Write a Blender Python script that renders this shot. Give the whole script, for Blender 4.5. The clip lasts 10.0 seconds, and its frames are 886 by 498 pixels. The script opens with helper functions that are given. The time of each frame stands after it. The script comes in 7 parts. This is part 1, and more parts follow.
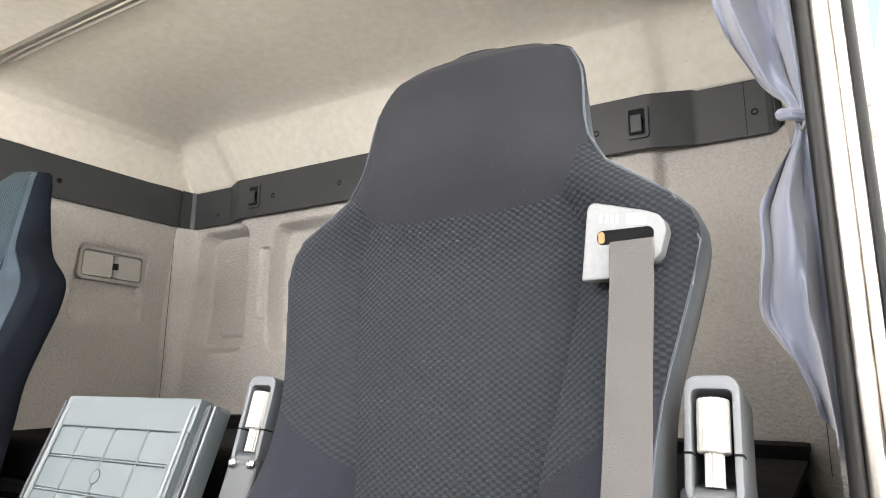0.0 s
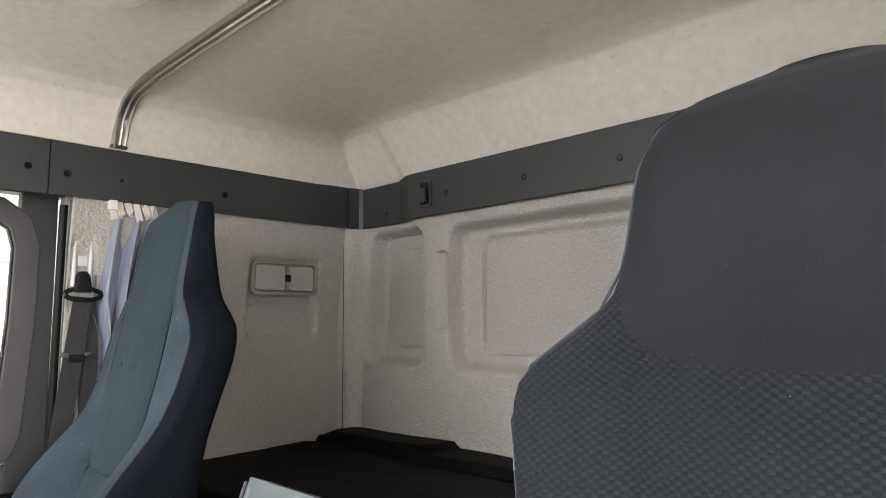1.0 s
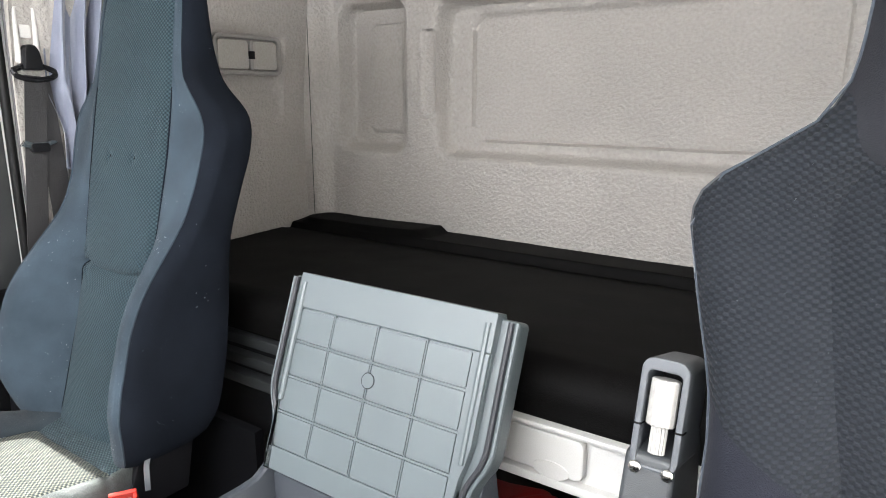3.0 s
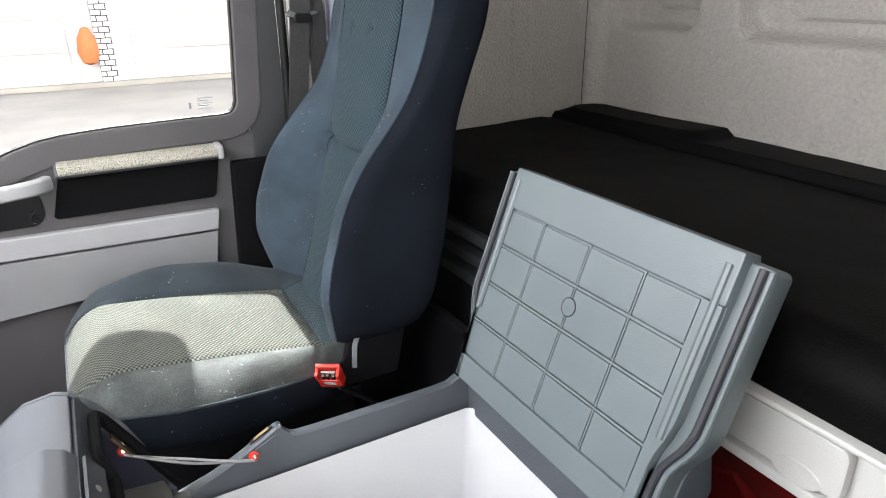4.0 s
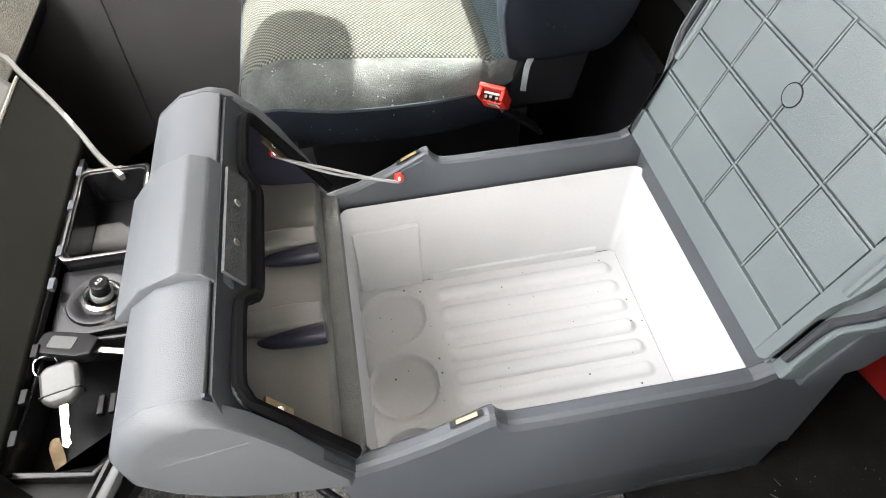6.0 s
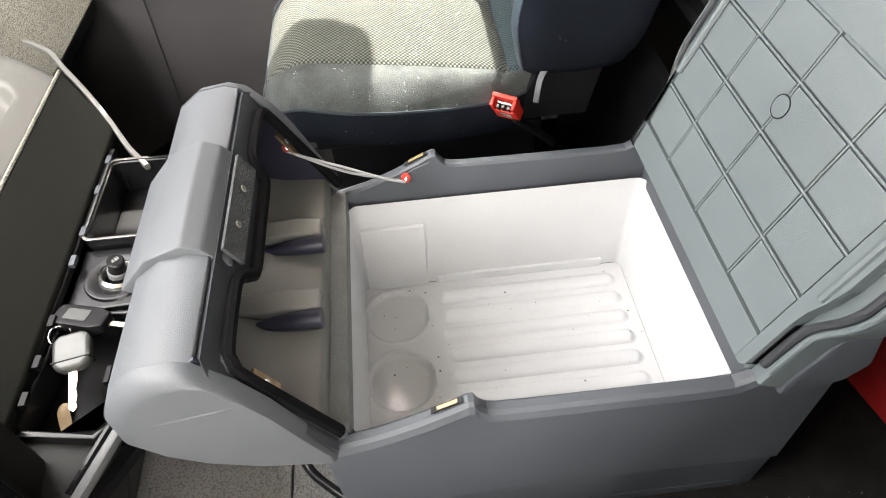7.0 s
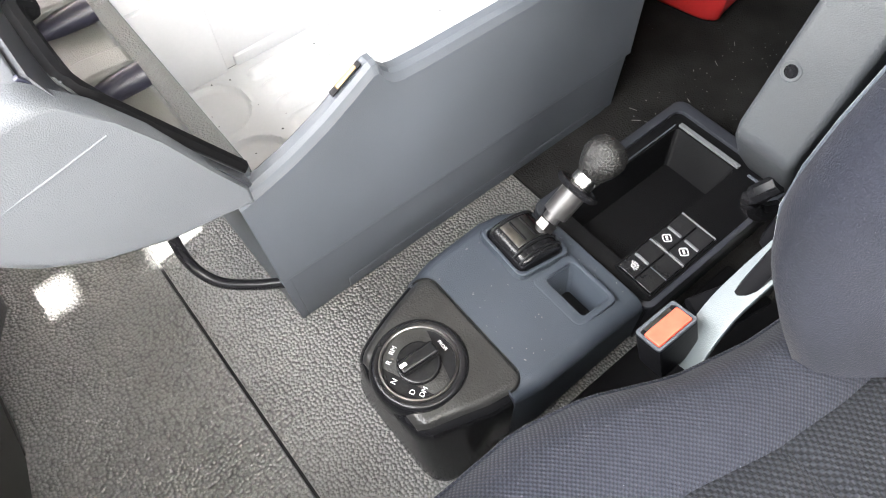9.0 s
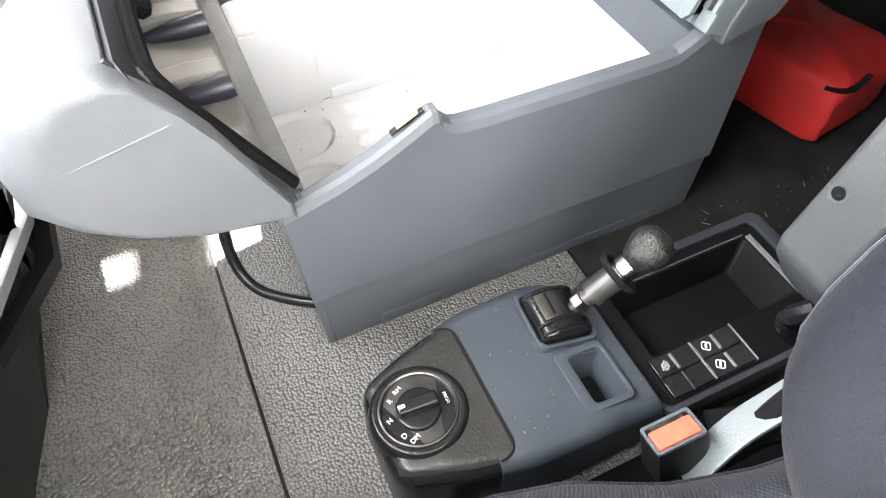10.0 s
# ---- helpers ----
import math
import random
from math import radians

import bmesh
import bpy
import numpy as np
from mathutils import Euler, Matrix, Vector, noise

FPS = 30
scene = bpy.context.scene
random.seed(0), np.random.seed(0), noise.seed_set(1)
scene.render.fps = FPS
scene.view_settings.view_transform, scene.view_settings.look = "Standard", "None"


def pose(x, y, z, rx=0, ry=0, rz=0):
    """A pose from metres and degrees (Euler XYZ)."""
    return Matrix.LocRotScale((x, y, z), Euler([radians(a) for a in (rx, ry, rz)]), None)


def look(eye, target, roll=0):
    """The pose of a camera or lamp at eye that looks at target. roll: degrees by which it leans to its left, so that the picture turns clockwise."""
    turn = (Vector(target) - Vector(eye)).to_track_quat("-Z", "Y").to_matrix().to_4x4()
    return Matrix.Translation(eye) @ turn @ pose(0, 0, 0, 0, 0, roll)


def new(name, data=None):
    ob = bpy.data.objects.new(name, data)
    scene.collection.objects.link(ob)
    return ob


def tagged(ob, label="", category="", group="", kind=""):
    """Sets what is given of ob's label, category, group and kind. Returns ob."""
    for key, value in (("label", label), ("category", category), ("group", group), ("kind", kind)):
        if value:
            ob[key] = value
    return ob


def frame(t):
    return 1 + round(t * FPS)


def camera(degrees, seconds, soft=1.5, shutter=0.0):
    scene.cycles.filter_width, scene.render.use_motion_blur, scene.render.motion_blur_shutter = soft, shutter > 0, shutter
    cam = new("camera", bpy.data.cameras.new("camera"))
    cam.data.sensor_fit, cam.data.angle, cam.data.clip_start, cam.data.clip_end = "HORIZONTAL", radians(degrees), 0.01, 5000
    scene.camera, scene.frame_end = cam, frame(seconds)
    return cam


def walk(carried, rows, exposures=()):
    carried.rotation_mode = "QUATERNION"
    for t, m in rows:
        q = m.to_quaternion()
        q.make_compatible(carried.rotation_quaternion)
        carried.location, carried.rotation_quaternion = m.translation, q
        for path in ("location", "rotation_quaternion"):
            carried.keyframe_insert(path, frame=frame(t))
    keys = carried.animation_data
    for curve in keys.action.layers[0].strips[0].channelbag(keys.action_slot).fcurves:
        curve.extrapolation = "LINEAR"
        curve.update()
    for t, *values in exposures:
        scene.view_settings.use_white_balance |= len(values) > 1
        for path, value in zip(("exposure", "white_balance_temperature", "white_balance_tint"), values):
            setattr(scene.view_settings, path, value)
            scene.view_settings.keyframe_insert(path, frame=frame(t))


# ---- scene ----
cam = camera(67.9, 10.0, soft=1.0)
PATH = [
    (0, (1.194, -0.205, 0.689), (0.195, 1.479, 1.097), 0.4),
    (0.3, (1.149, -0.12, 0.75), (0.166, 1.554, 1.229), -0.6),
    (0.5, (1.113, -0.051, 0.799), (0.024, 1.55, 1.303), -0.5),
    (0.7, (1.041, -0.031, 0.855), (-0.172, 1.472, 1.374), -0.6),
    (0.8, (1.012, -0.03, 0.878), (-0.286, 1.422, 1.337), -0.2),
    (1, (0.935, -0.026, 0.94), (-0.458, 1.392, 1.159), -0.5),
    (1.2, (0.855, -0.048, 0.946), (-0.557, 1.368, 0.964), -0.4),
    (1.5, (0.759, -0.067, 0.954), (-0.67, 1.306, 0.687), -0.4),
    (2, (0.68, -0.15, 0.984), (-0.497, 1.405, 0.54), -0.1),
    (2.2, (0.657, -0.2, 0.985), (-0.409, 1.432, 0.538), 0.1),
    (3.3, (0.672, -0.181, 0.964), (-0.474, 1.389, 0.494), 0.2),
    (3.5, (0.669, -0.136, 0.957), (-0.683, 1.248, 0.45), -0.4),
    (4, (0.617, 0.023, 0.927), (-0.999, 0.93, 0.175), -0.7),
    (4.5, (0.524, 0.089, 0.927), (-0.98, 0.903, -0.11), -1.3),
    (5, (0.487, 0.074, 0.934), (-0.721, 0.702, -0.531), -1.8),
    (5.3, (0.473, 0.084, 0.941), (-0.6, 0.553, -0.69), -2.1),
    (5.5, (0.476, 0.089, 0.943), (-0.63, 0.457, -0.682), -2.2),
    (5.7, (0.479, 0.098, 0.945), (-0.707, 0.381, -0.64), -2.3),
    (6.8, (0.538, 0.153, 0.948), (-0.796, 0.254, -0.538), -3.0),
    (7, (0.542, 0.156, 0.946), (-0.791, 0.248, -0.543), -3.1),
    (7.5, (0.618, 0.108, 0.889), (-0.669, 0.203, -0.638), -3.9),
    (7.7, (0.649, 0.096, 0.844), (-0.544, 0.215, -0.756), -4.8),
    (8, (0.664, 0.072, 0.763), (-0.432, 0.28, -0.897), -5.2),
    (8.5, (0.636, 0.035, 0.724), (-0.318, 0.499, -0.972), -4.7),
    (9, (0.606, -0.029, 0.74), (-0.235, 0.603, -0.961), -2.8),
    (9.5, (0.607, -0.042, 0.746), (-0.222, 0.599, -0.958), -1.3),
    (10, (0.648, 0.008, 0.738), (-0.463, 0.512, -0.846), -0.7),
]
EXPOSURE = [(0.0, 3.45, 6400, 10), (0.3, 3.18, 6400, 10), (0.5, 2.98, 6350, 10), (0.8, 2.75, 6350, 10), (1.1, 2.6, 6250, 10), (1.5, 2.9, 5850, 10), (2.0, 3.02, 6000, 10), (2.2, 3.02, 6000, 10), (3.5, 3.27, 6150, 10), (4.0, 2.93, 6050, 10), (4.5, 2.97, 6000, 10), (5.0, 3.2, 6250, 10), (5.5, 3.25, 6350, 10), (7.0, 3.25, 6550, 10), (8.0, 3.65, 6350, 10), (8.5, 4.1, 6300, 10), (9.0, 4.25, 6250, 10), (10.0, 4.25, 6300, 10)]
walk(cam, [(t, look(eye, target, roll)) for t, eye, target, roll in PATH], EXPOSURE)

# ---- light ----
SUN_TO = Vector((-0.85, 0.08, 1.0)).normalized()
world = bpy.data.worlds.new("daylight")
scene.world = world
world.use_nodes = True
wn = world.node_tree.nodes
sky = wn.new("ShaderNodeTexSky")
sky.sky_type, sky.sun_disc = "NISHITA", False
sky.sun_elevation = math.asin(SUN_TO.z)
sky.sun_rotation = math.atan2(SUN_TO.x, SUN_TO.y)
world.node_tree.links.new(sky.outputs[0], wn["Background"].inputs[0])
wn["Background"].inputs[1].default_value = 0.055
sky.air_density, sky.dust_density, sky.ozone_density = 0.7, 5.0, 0.5
sun = new("sun", bpy.data.lights.new("sun", "SUN"))
sun.data.energy, sun.data.angle, sun.data.color = 3.6, radians(0.6), (1.0, 0.945, 0.85)
sun.matrix_world = look(SUN_TO * 20, (0, 0, 0))

def sky_lamp(name, at, target, w, h, power):
    """Sky light entering at an opening of the cab."""
    ob = new(name, bpy.data.lights.new(name, "AREA"))
    ob.data.shape, ob.data.size, ob.data.size_y, ob.data.energy, ob.data.color = "RECTANGLE", w, h, power, (1.0, 0.98, 0.95)
    ob.matrix_world = look(at, target)


sky_lamp("doorway_daylight", (1.52, -0.15, 1.08), (0.2, 0.15, 0.30), 1.0, 1.3, 2.0)
sky_lamp("windscreen_daylight", (0.1, -0.82, 1.36), (0.1, 0.34, 0.25), 1.8, 0.68, 6.8)


# ---- materials ----
def mat(name, color, rough=0.6, metal=0.0, spec=0.5, var=0.08, vscale=6.0, bump=0.0, bscale=200.0, bkind="noise", color2=None, specks=0.0, sheen=0.0, bdist=0.002, grained=0.18):
    """A surface with slow stains, fine grain and relief at real size."""
    m = bpy.data.materials.new(name)
    m.use_nodes = True
    nt = m.node_tree
    n, l = nt.nodes, nt.links
    p = n["Principled BSDF"]
    p.inputs["Roughness"].default_value, p.inputs["Metallic"].default_value = rough, metal
    p.inputs["Specular IOR Level"].default_value = spec
    p.inputs["Sheen Weight"].default_value = sheen
    tc = n.new("ShaderNodeTexCoord")
    big = n.new("ShaderNodeTexNoise")
    big.inputs["Scale"].default_value, big.inputs["Detail"].default_value = vscale, 6.0
    l.new(tc.outputs["Object"], big.inputs["Vector"])
    fine = n.new("ShaderNodeTexNoise")
    fine.inputs["Scale"].default_value, fine.inputs["Detail"].default_value = bscale, 3.0
    l.new(tc.outputs["Object"], fine.inputs["Vector"])
    mixn = n.new("ShaderNodeMix")
    mixn.data_type = "RGBA"
    c = Vector(color)
    c2 = Vector(color2) if color2 else c * (1 + var * 1.6)
    mixn.inputs["A"].default_value = (*(c * (1 - var)), 1)
    mixn.inputs["B"].default_value = (*c2, 1)
    ramp = n.new("ShaderNodeMapRange")
    ramp.inputs["From Min"].default_value, ramp.inputs["From Max"].default_value = 0.3, 0.7
    l.new(big.outputs["Fac"], ramp.inputs["Value"])
    l.new(ramp.outputs["Result"], mixn.inputs["Factor"])
    out = mixn.outputs["Result"]
    grain = n.new("ShaderNodeMix")
    grain.data_type, grain.blend_type = "RGBA", "OVERLAY"
    grain.inputs["Factor"].default_value = grained
    l.new(out, grain.inputs["A"])
    l.new(fine.outputs["Fac"], grain.inputs["B"])
    out = grain.outputs["Result"]
    if specks:
        vor = n.new("ShaderNodeTexVoronoi")
        vor.inputs["Scale"].default_value = 105.0
        curl = n.new("ShaderNodeTexNoise")
        curl.inputs["Scale"].default_value = 140.0
        l.new(tc.outputs["Object"], curl.inputs["Vector"])
        bent = n.new("ShaderNodeVectorMath")
        bent.operation = "MULTIPLY_ADD"
        bent.inputs[1].default_value = (0.014, 0.014, 0.014)
        l.new(curl.outputs["Color"], bent.inputs[0])
        l.new(tc.outputs["Object"], bent.inputs[2])
        l.new(bent.outputs[0], vor.inputs["Vector"])
        patchy = n.new("ShaderNodeTexNoise")
        patchy.inputs["Scale"].default_value = 22.0
        l.new(tc.outputs["Object"], patchy.inputs["Vector"])
        size = n.new("ShaderNodeMapRange")
        size.inputs["From Min"].default_value, size.inputs["From Max"].default_value = 0.50, 0.75
        size.inputs["To Min"].default_value, size.inputs["To Max"].default_value = 0.02, 0.02 + 0.30 * specks
        l.new(patchy.outputs["Fac"], size.inputs["Value"])
        less = n.new("ShaderNodeMath")
        less.operation = "LESS_THAN"
        l.new(vor.outputs["Distance"], less.inputs[0])
        l.new(size.outputs["Result"], less.inputs[1])
        lint = n.new("ShaderNodeMix")
        lint.data_type = "RGBA"
        lint.inputs["B"].default_value = (0.20, 0.22, 0.235, 1)
        l.new(less.outputs[0], lint.inputs["Factor"])
        l.new(out, lint.inputs["A"])
        out = lint.outputs["Result"]
    l.new(out, p.inputs["Base Color"])
    rr = n.new("ShaderNodeMapRange")
    rr.inputs["To Min"].default_value, rr.inputs["To Max"].default_value = max(0.03, rough - 0.07), min(1, rough + 0.07)
    l.new(big.outputs["Fac"], rr.inputs["Value"])
    l.new(rr.outputs["Result"], p.inputs["Roughness"])
    if bump:
        b = n.new("ShaderNodeBump")
        b.inputs["Strength"].default_value, b.inputs["Distance"].default_value = bump, bdist
        if bkind == "noise":
            l.new(fine.outputs["Fac"], b.inputs["Height"])
        elif bkind in ("pebble", "leather"):
            v = n.new("ShaderNodeTexVoronoi")
            v.feature = "SMOOTH_F1" if bkind == "leather" else "F1"
            v.inputs["Scale"].default_value = bscale
            l.new(tc.outputs["Object"], v.inputs["Vector"])
            if bkind == "leather":
                v.voronoi_dimensions = "2D"
                v.inputs["Smoothness"].default_value = 0.15
                v.inputs["Randomness"].default_value = 0.85
                creep = n.new("ShaderNodeTexNoise")
                creep.inputs["Scale"].default_value = 130.0
                l.new(tc.outputs["Object"], creep.inputs["Vector"])
                bend = n.new("ShaderNodeVectorMath")
                bend.operation = "MULTIPLY_ADD"
                bend.inputs[1].default_value = (0.0012, 0.0012, 0.0)
                l.new(creep.outputs["Color"], bend.inputs[0])
                l.new(tc.outputs["Object"], bend.inputs[2])
                l.new(bend.outputs[0], v.inputs["Vector"])
            inv = n.new("ShaderNodeMath")
            inv.operation = "SUBTRACT"
            inv.inputs[0].default_value = 1.0
            l.new(v.outputs["Distance"], inv.inputs[1])
            l.new(inv.outputs[0], b.inputs["Height"])
            # colour darkens towards the grooves between cells
            groove_tone = n.new("ShaderNodeMapRange")
            groove_tone.inputs["From Min"].default_value, groove_tone.inputs["From Max"].default_value = (0.40, 0.62) if bkind == "leather" else (0.25, 0.75)
            groove_tone.inputs["To Min"].default_value, groove_tone.inputs["To Max"].default_value = 1.0, 0.45 if bkind == "leather" else 0.35
            l.new(v.outputs["Distance"], groove_tone.inputs["Value"])
            deep = n.new("ShaderNodeMix")
            deep.data_type, deep.blend_type = "RGBA", "MULTIPLY"
            deep.inputs["Factor"].default_value = 1.0
            l.new(out, deep.inputs["A"])
            l.new(groove_tone.outputs["Result"], deep.inputs["B"])
            l.new(deep.outputs["Result"], p.inputs["Base Color"])
        elif bkind == "dimple":
            v = n.new("ShaderNodeTexVoronoi")
            v.inputs["Scale"].default_value = bscale
            l.new(tc.outputs["Object"], v.inputs["Vector"])
            r = n.new("ShaderNodeMapRange")
            r.inputs["From Min"].default_value, r.inputs["From Max"].default_value = 0.05, 0.2
            l.new(v.outputs["Distance"], r.inputs["Value"])
            l.new(r.outputs["Result"], b.inputs["Height"])
        l.new(b.outputs["Normal"], p.inputs["Normal"])
    return m


def weave(name, dark, light, pitch, stretch=1.0, rough=0.95, depth=0.0015, ax=("X", "Z"), strength=0.9, cut=(-0.35, 0.55)):
    """Woven upholstery: staggered small knots along two axes of the cloth, with lint and worn places."""
    m = mat(name, dark, rough, spec=0.2, var=0.18, vscale=6.0, sheen=0.04, specks=0.12)
    nt = m.node_tree
    n, l = nt.nodes, nt.links
    p = n["Principled BSDF"]
    tc = n.new("ShaderNodeTexCoord")
    warp = n.new("ShaderNodeTexNoise")
    warp.inputs["Scale"].default_value = 30.0
    l.new(tc.outputs["Object"], warp.inputs["Vector"])
    shift = n.new("ShaderNodeVectorMath")
    shift.operation = "MULTIPLY_ADD"
    l.new(warp.outputs["Color"], shift.inputs[0])
    shift.inputs[1].default_value = (0.0016, 0.0016, 0.0016)
    l.new(tc.outputs["Object"], shift.inputs[2])
    sep = n.new("ShaderNodeSeparateXYZ")
    l.new(shift.outputs[0], sep.inputs[0])
    waves = []
    for a, width in ((ax[0], pitch * stretch), (ax[1], pitch)):
        k = n.new("ShaderNodeMath")
        k.operation = "MULTIPLY"
        k.inputs[1].default_value = math.pi / width
        l.new(sep.outputs[a], k.inputs[0])
        w = n.new("ShaderNodeMath")
        w.operation = "SINE"
        l.new(k.outputs[0], w.inputs[0])
        waves.append(w)
    knot = n.new("ShaderNodeMath")
    knot.operation = "MULTIPLY"
    l.new(waves[0].outputs[0], knot.inputs[0])
    l.new(waves[1].outputs[0], knot.inputs[1])
    r = n.new("ShaderNodeMapRange")
    r.inputs["From Min"].default_value, r.inputs["From Max"].default_value = cut
    l.new(knot.outputs[0], r.inputs["Value"])
    mx = n.new("ShaderNodeMix")
    mx.data_type = "RGBA"
    lint = p.inputs["Base Color"].links[0].from_node
    old = lint.inputs["A"].links[0].from_socket
    l.new(r.outputs["Result"], mx.inputs["Factor"])
    l.new(old, mx.inputs["A"])
    mx.inputs["B"].default_value = (*light, 1)
    l.new(mx.outputs["Result"], lint.inputs["A"])
    b = n.new("ShaderNodeBump")
    b.inputs["Strength"].default_value, b.inputs["Distance"].default_value = strength, depth
    l.new(r.outputs["Result"], b.inputs["Height"])
    l.new(b.outputs["Normal"], p.inputs["Normal"])
    return m


M_WALL = mat("grained_beige_wall_plastic", (0.365, 0.345, 0.320), 0.6, var=0.06, vscale=2.5, bump=1.0, bscale=120, bkind="noise", bdist=0.005, grained=0.20)
M_HEAD = mat("dimpled_cream_headliner", (0.57, 0.535, 0.475), 0.75, var=0.04, vscale=2.0, bump=0.5, bscale=42, bkind="dimple", bdist=0.002)
M_BAND = mat("charcoal_trim_plastic", (0.026, 0.028, 0.029), 0.5, var=0.12, bump=0.15, bscale=600)
M_DOORTRIM = mat("brown_grey_door_plastic", (0.058, 0.055, 0.058), 0.5, var=0.1, bump=0.2, bscale=500)
M_SILVER = mat("silver_grey_panel_plastic", (0.30, 0.30, 0.31), 0.4, var=0.05, bump=0.1, bscale=600)
M_SILVERDK = mat("dull_grey_panel_plastic", (0.20, 0.20, 0.21), 0.5, var=0.06, bump=0.15, bscale=600)
M_BLACK = mat("black_plastic", (0.006, 0.006, 0.007), 0.45, spec=0.20, var=0.2, bump=0.15, bscale=500)
M_BLACKGLOSS = mat("smooth_black_plastic", (0.008, 0.008, 0.009), 0.24, spec=0.28, var=0.2)
M_RUBBER = mat("black_rubber", (0.006, 0.006, 0.006), 0.5, spec=0.2, var=0.2)
M_SEAL = mat("matt_black_seal_rubber", (0.0045, 0.0045, 0.005), 0.75, spec=0.06, var=0.2)
M_SEALGREY = mat("slate_seal_rubber", (0.030, 0.032, 0.037), 0.5, spec=0.4, var=0.1)
M_CARPET = mat("black_dusty_carpet", (0.0145, 0.014, 0.0135), 0.95, spec=0.06, var=0.3, vscale=14, bump=0.8, bscale=350, specks=0.35)
M_FLOOR = mat("black_pebbled_vinyl_floor", (0.098, 0.0965, 0.093), 0.44, spec=1.0, var=0.15, vscale=5, bump=0.7, bscale=245, bkind="leather", bdist=0.003)
M_ARM = mat("slate_armrest_plastic", (0.044, 0.048, 0.052), 0.45, var=0.1, vscale=6, bump=0.25, bscale=900)
M_STEMGREY = mat("gunmetal_brake_stem", (0.040, 0.039, 0.039), 0.32, metal=0.4, var=0.15, vscale=40)
M_MATT = mat("black_vinyl_mattress", (0.0040, 0.0037, 0.0036), 0.62, spec=0.07, var=0.2, vscale=4, bump=0.35, bscale=420, bkind="pebble", bdist=0.001)
M_BODY = mat("slate_grey_console_plastic", (0.059, 0.066, 0.078), 0.5, var=0.18, vscale=4, bump=0.25, bscale=900)
M_LID = mat("blue_grey_lid_plastic", (0.098, 0.118, 0.126), 0.38, spec=0.7, var=0.06, vscale=5, bump=0.2, bscale=900)
M_FLAP = mat("mid_grey_flap_plastic", (0.088, 0.095, 0.106), 0.5, var=0.08, vscale=5, bump=0.3, bscale=900)
M_BIN = mat("dull_grey_bin_plastic", (0.128, 0.130, 0.122), 0.38, var=0.15, vscale=9, bump=0.3, bscale=700)
M_BINDARK = mat("navy_black_plastic", (0.015, 0.0155, 0.030), 0.4, var=0.1, bump=0.1, bscale=700)
M_TEXT = mat("rough_textured_slate_plastic", (0.040, 0.043, 0.047), 0.6, var=0.2, vscale=30, bump=0.9, bscale=420)
M_SILL = mat("grained_pale_sill_plastic", (0.082, 0.089, 0.089), 0.5, var=0.12, vscale=30, bump=0.7, bscale=420)
M_LINER = mat("white_fridge_liner", (0.510, 0.515, 0.530), 0.35, var=0.03, vscale=6, color2=(0.530, 0.535, 0.550), grained=0.04)
M_SELECT = mat("blue_slate_control_plastic", (0.034, 0.041, 0.053), 0.48, var=0.12, vscale=7, bump=0.2, bscale=900, specks=0.16)
M_FACE = mat("dark_brushed_facia", (0.0175, 0.0172, 0.0170), 0.36, spec=0.5, var=0.2, vscale=40, bump=0.3, bscale=420, specks=0.12)
M_TRAY = mat("black_tray_plastic", (0.0045, 0.0045, 0.005), 0.42, spec=0.16, var=0.2, vscale=9, bump=0.2, bscale=600)
M_TRAYRIM = mat("blue_black_tray_rim", (0.022, 0.024, 0.030), 0.45, var=0.15, vscale=9, bump=0.2, bscale=700)
M_CHROME = mat("polished_steel", (0.62, 0.61, 0.58), 0.22, metal=1.0, var=0.05)
M_STEEL = mat("worn_dark_steel", (0.14, 0.135, 0.13), 0.33, metal=1.0, var=0.2, vscale=60)
M_GOLD = mat("yellow_zinc_plate", (0.26, 0.19, 0.11), 0.45, metal=1.0, var=0.2, vscale=80)
M_ALU = mat("dull_aluminium_rail", (0.42, 0.40, 0.37), 0.38, metal=1.0, var=0.06)
M_KNOBW = mat("ivory_plastic", (0.36, 0.352, 0.335), 0.45, var=0.04)
M_RED = mat("red_plastic", (0.50, 0.022, 0.012), 0.45, spec=0.4, var=0.08)
M_REDPALE = mat("faded_red_plastic", (0.62, 0.085, 0.05), 0.45, var=0.1, vscale=60)
M_BAG = mat("red_nylon_cloth", (0.34, 0.009, 0.009), 0.65, var=0.15, vscale=18, bump=0.5, bscale=700)
M_PANELW = mat("off_white_bunk_plastic", (0.60, 0.59, 0.57), 0.5, var=0.04, bump=0.1, bscale=500)
M_BELT = mat("grey_seat_belt_webbing", (0.043, 0.040, 0.040), 0.5, var=0.06, bump=0.6, bscale=900)
M_BELTD = mat("dark_seat_belt_webbing", (0.024, 0.023, 0.024), 0.6, var=0.08, bump=0.6, bscale=900)
M_BEZEL = mat("light_grey_bezel_plastic", (0.115, 0.12, 0.126), 0.45, var=0.05)
M_WHITE = mat("white_print", (0.80, 0.80, 0.80), 0.6, var=0.02)
M_WOOD = mat("amber_foam", (0.20, 0.12, 0.045), 0.8, var=0.15, vscale=40)
M_LAMP = mat("beige_lamp_plastic", (0.27, 0.26, 0.245), 0.4, var=0.04)
M_LAMPLENS = mat("milky_lamp_lens", (0.40, 0.385, 0.355), 0.25, var=0.03)
M_CURTAIN = mat("lavender_satin_curtain", (0.165, 0.18, 0.24), 0.42, var=0.12, vscale=9, bump=0.3, bscale=900, sheen=0.4)
M_TAPE = mat("white_curtain_tape", (0.66, 0.62, 0.56), 0.8, var=0.06)
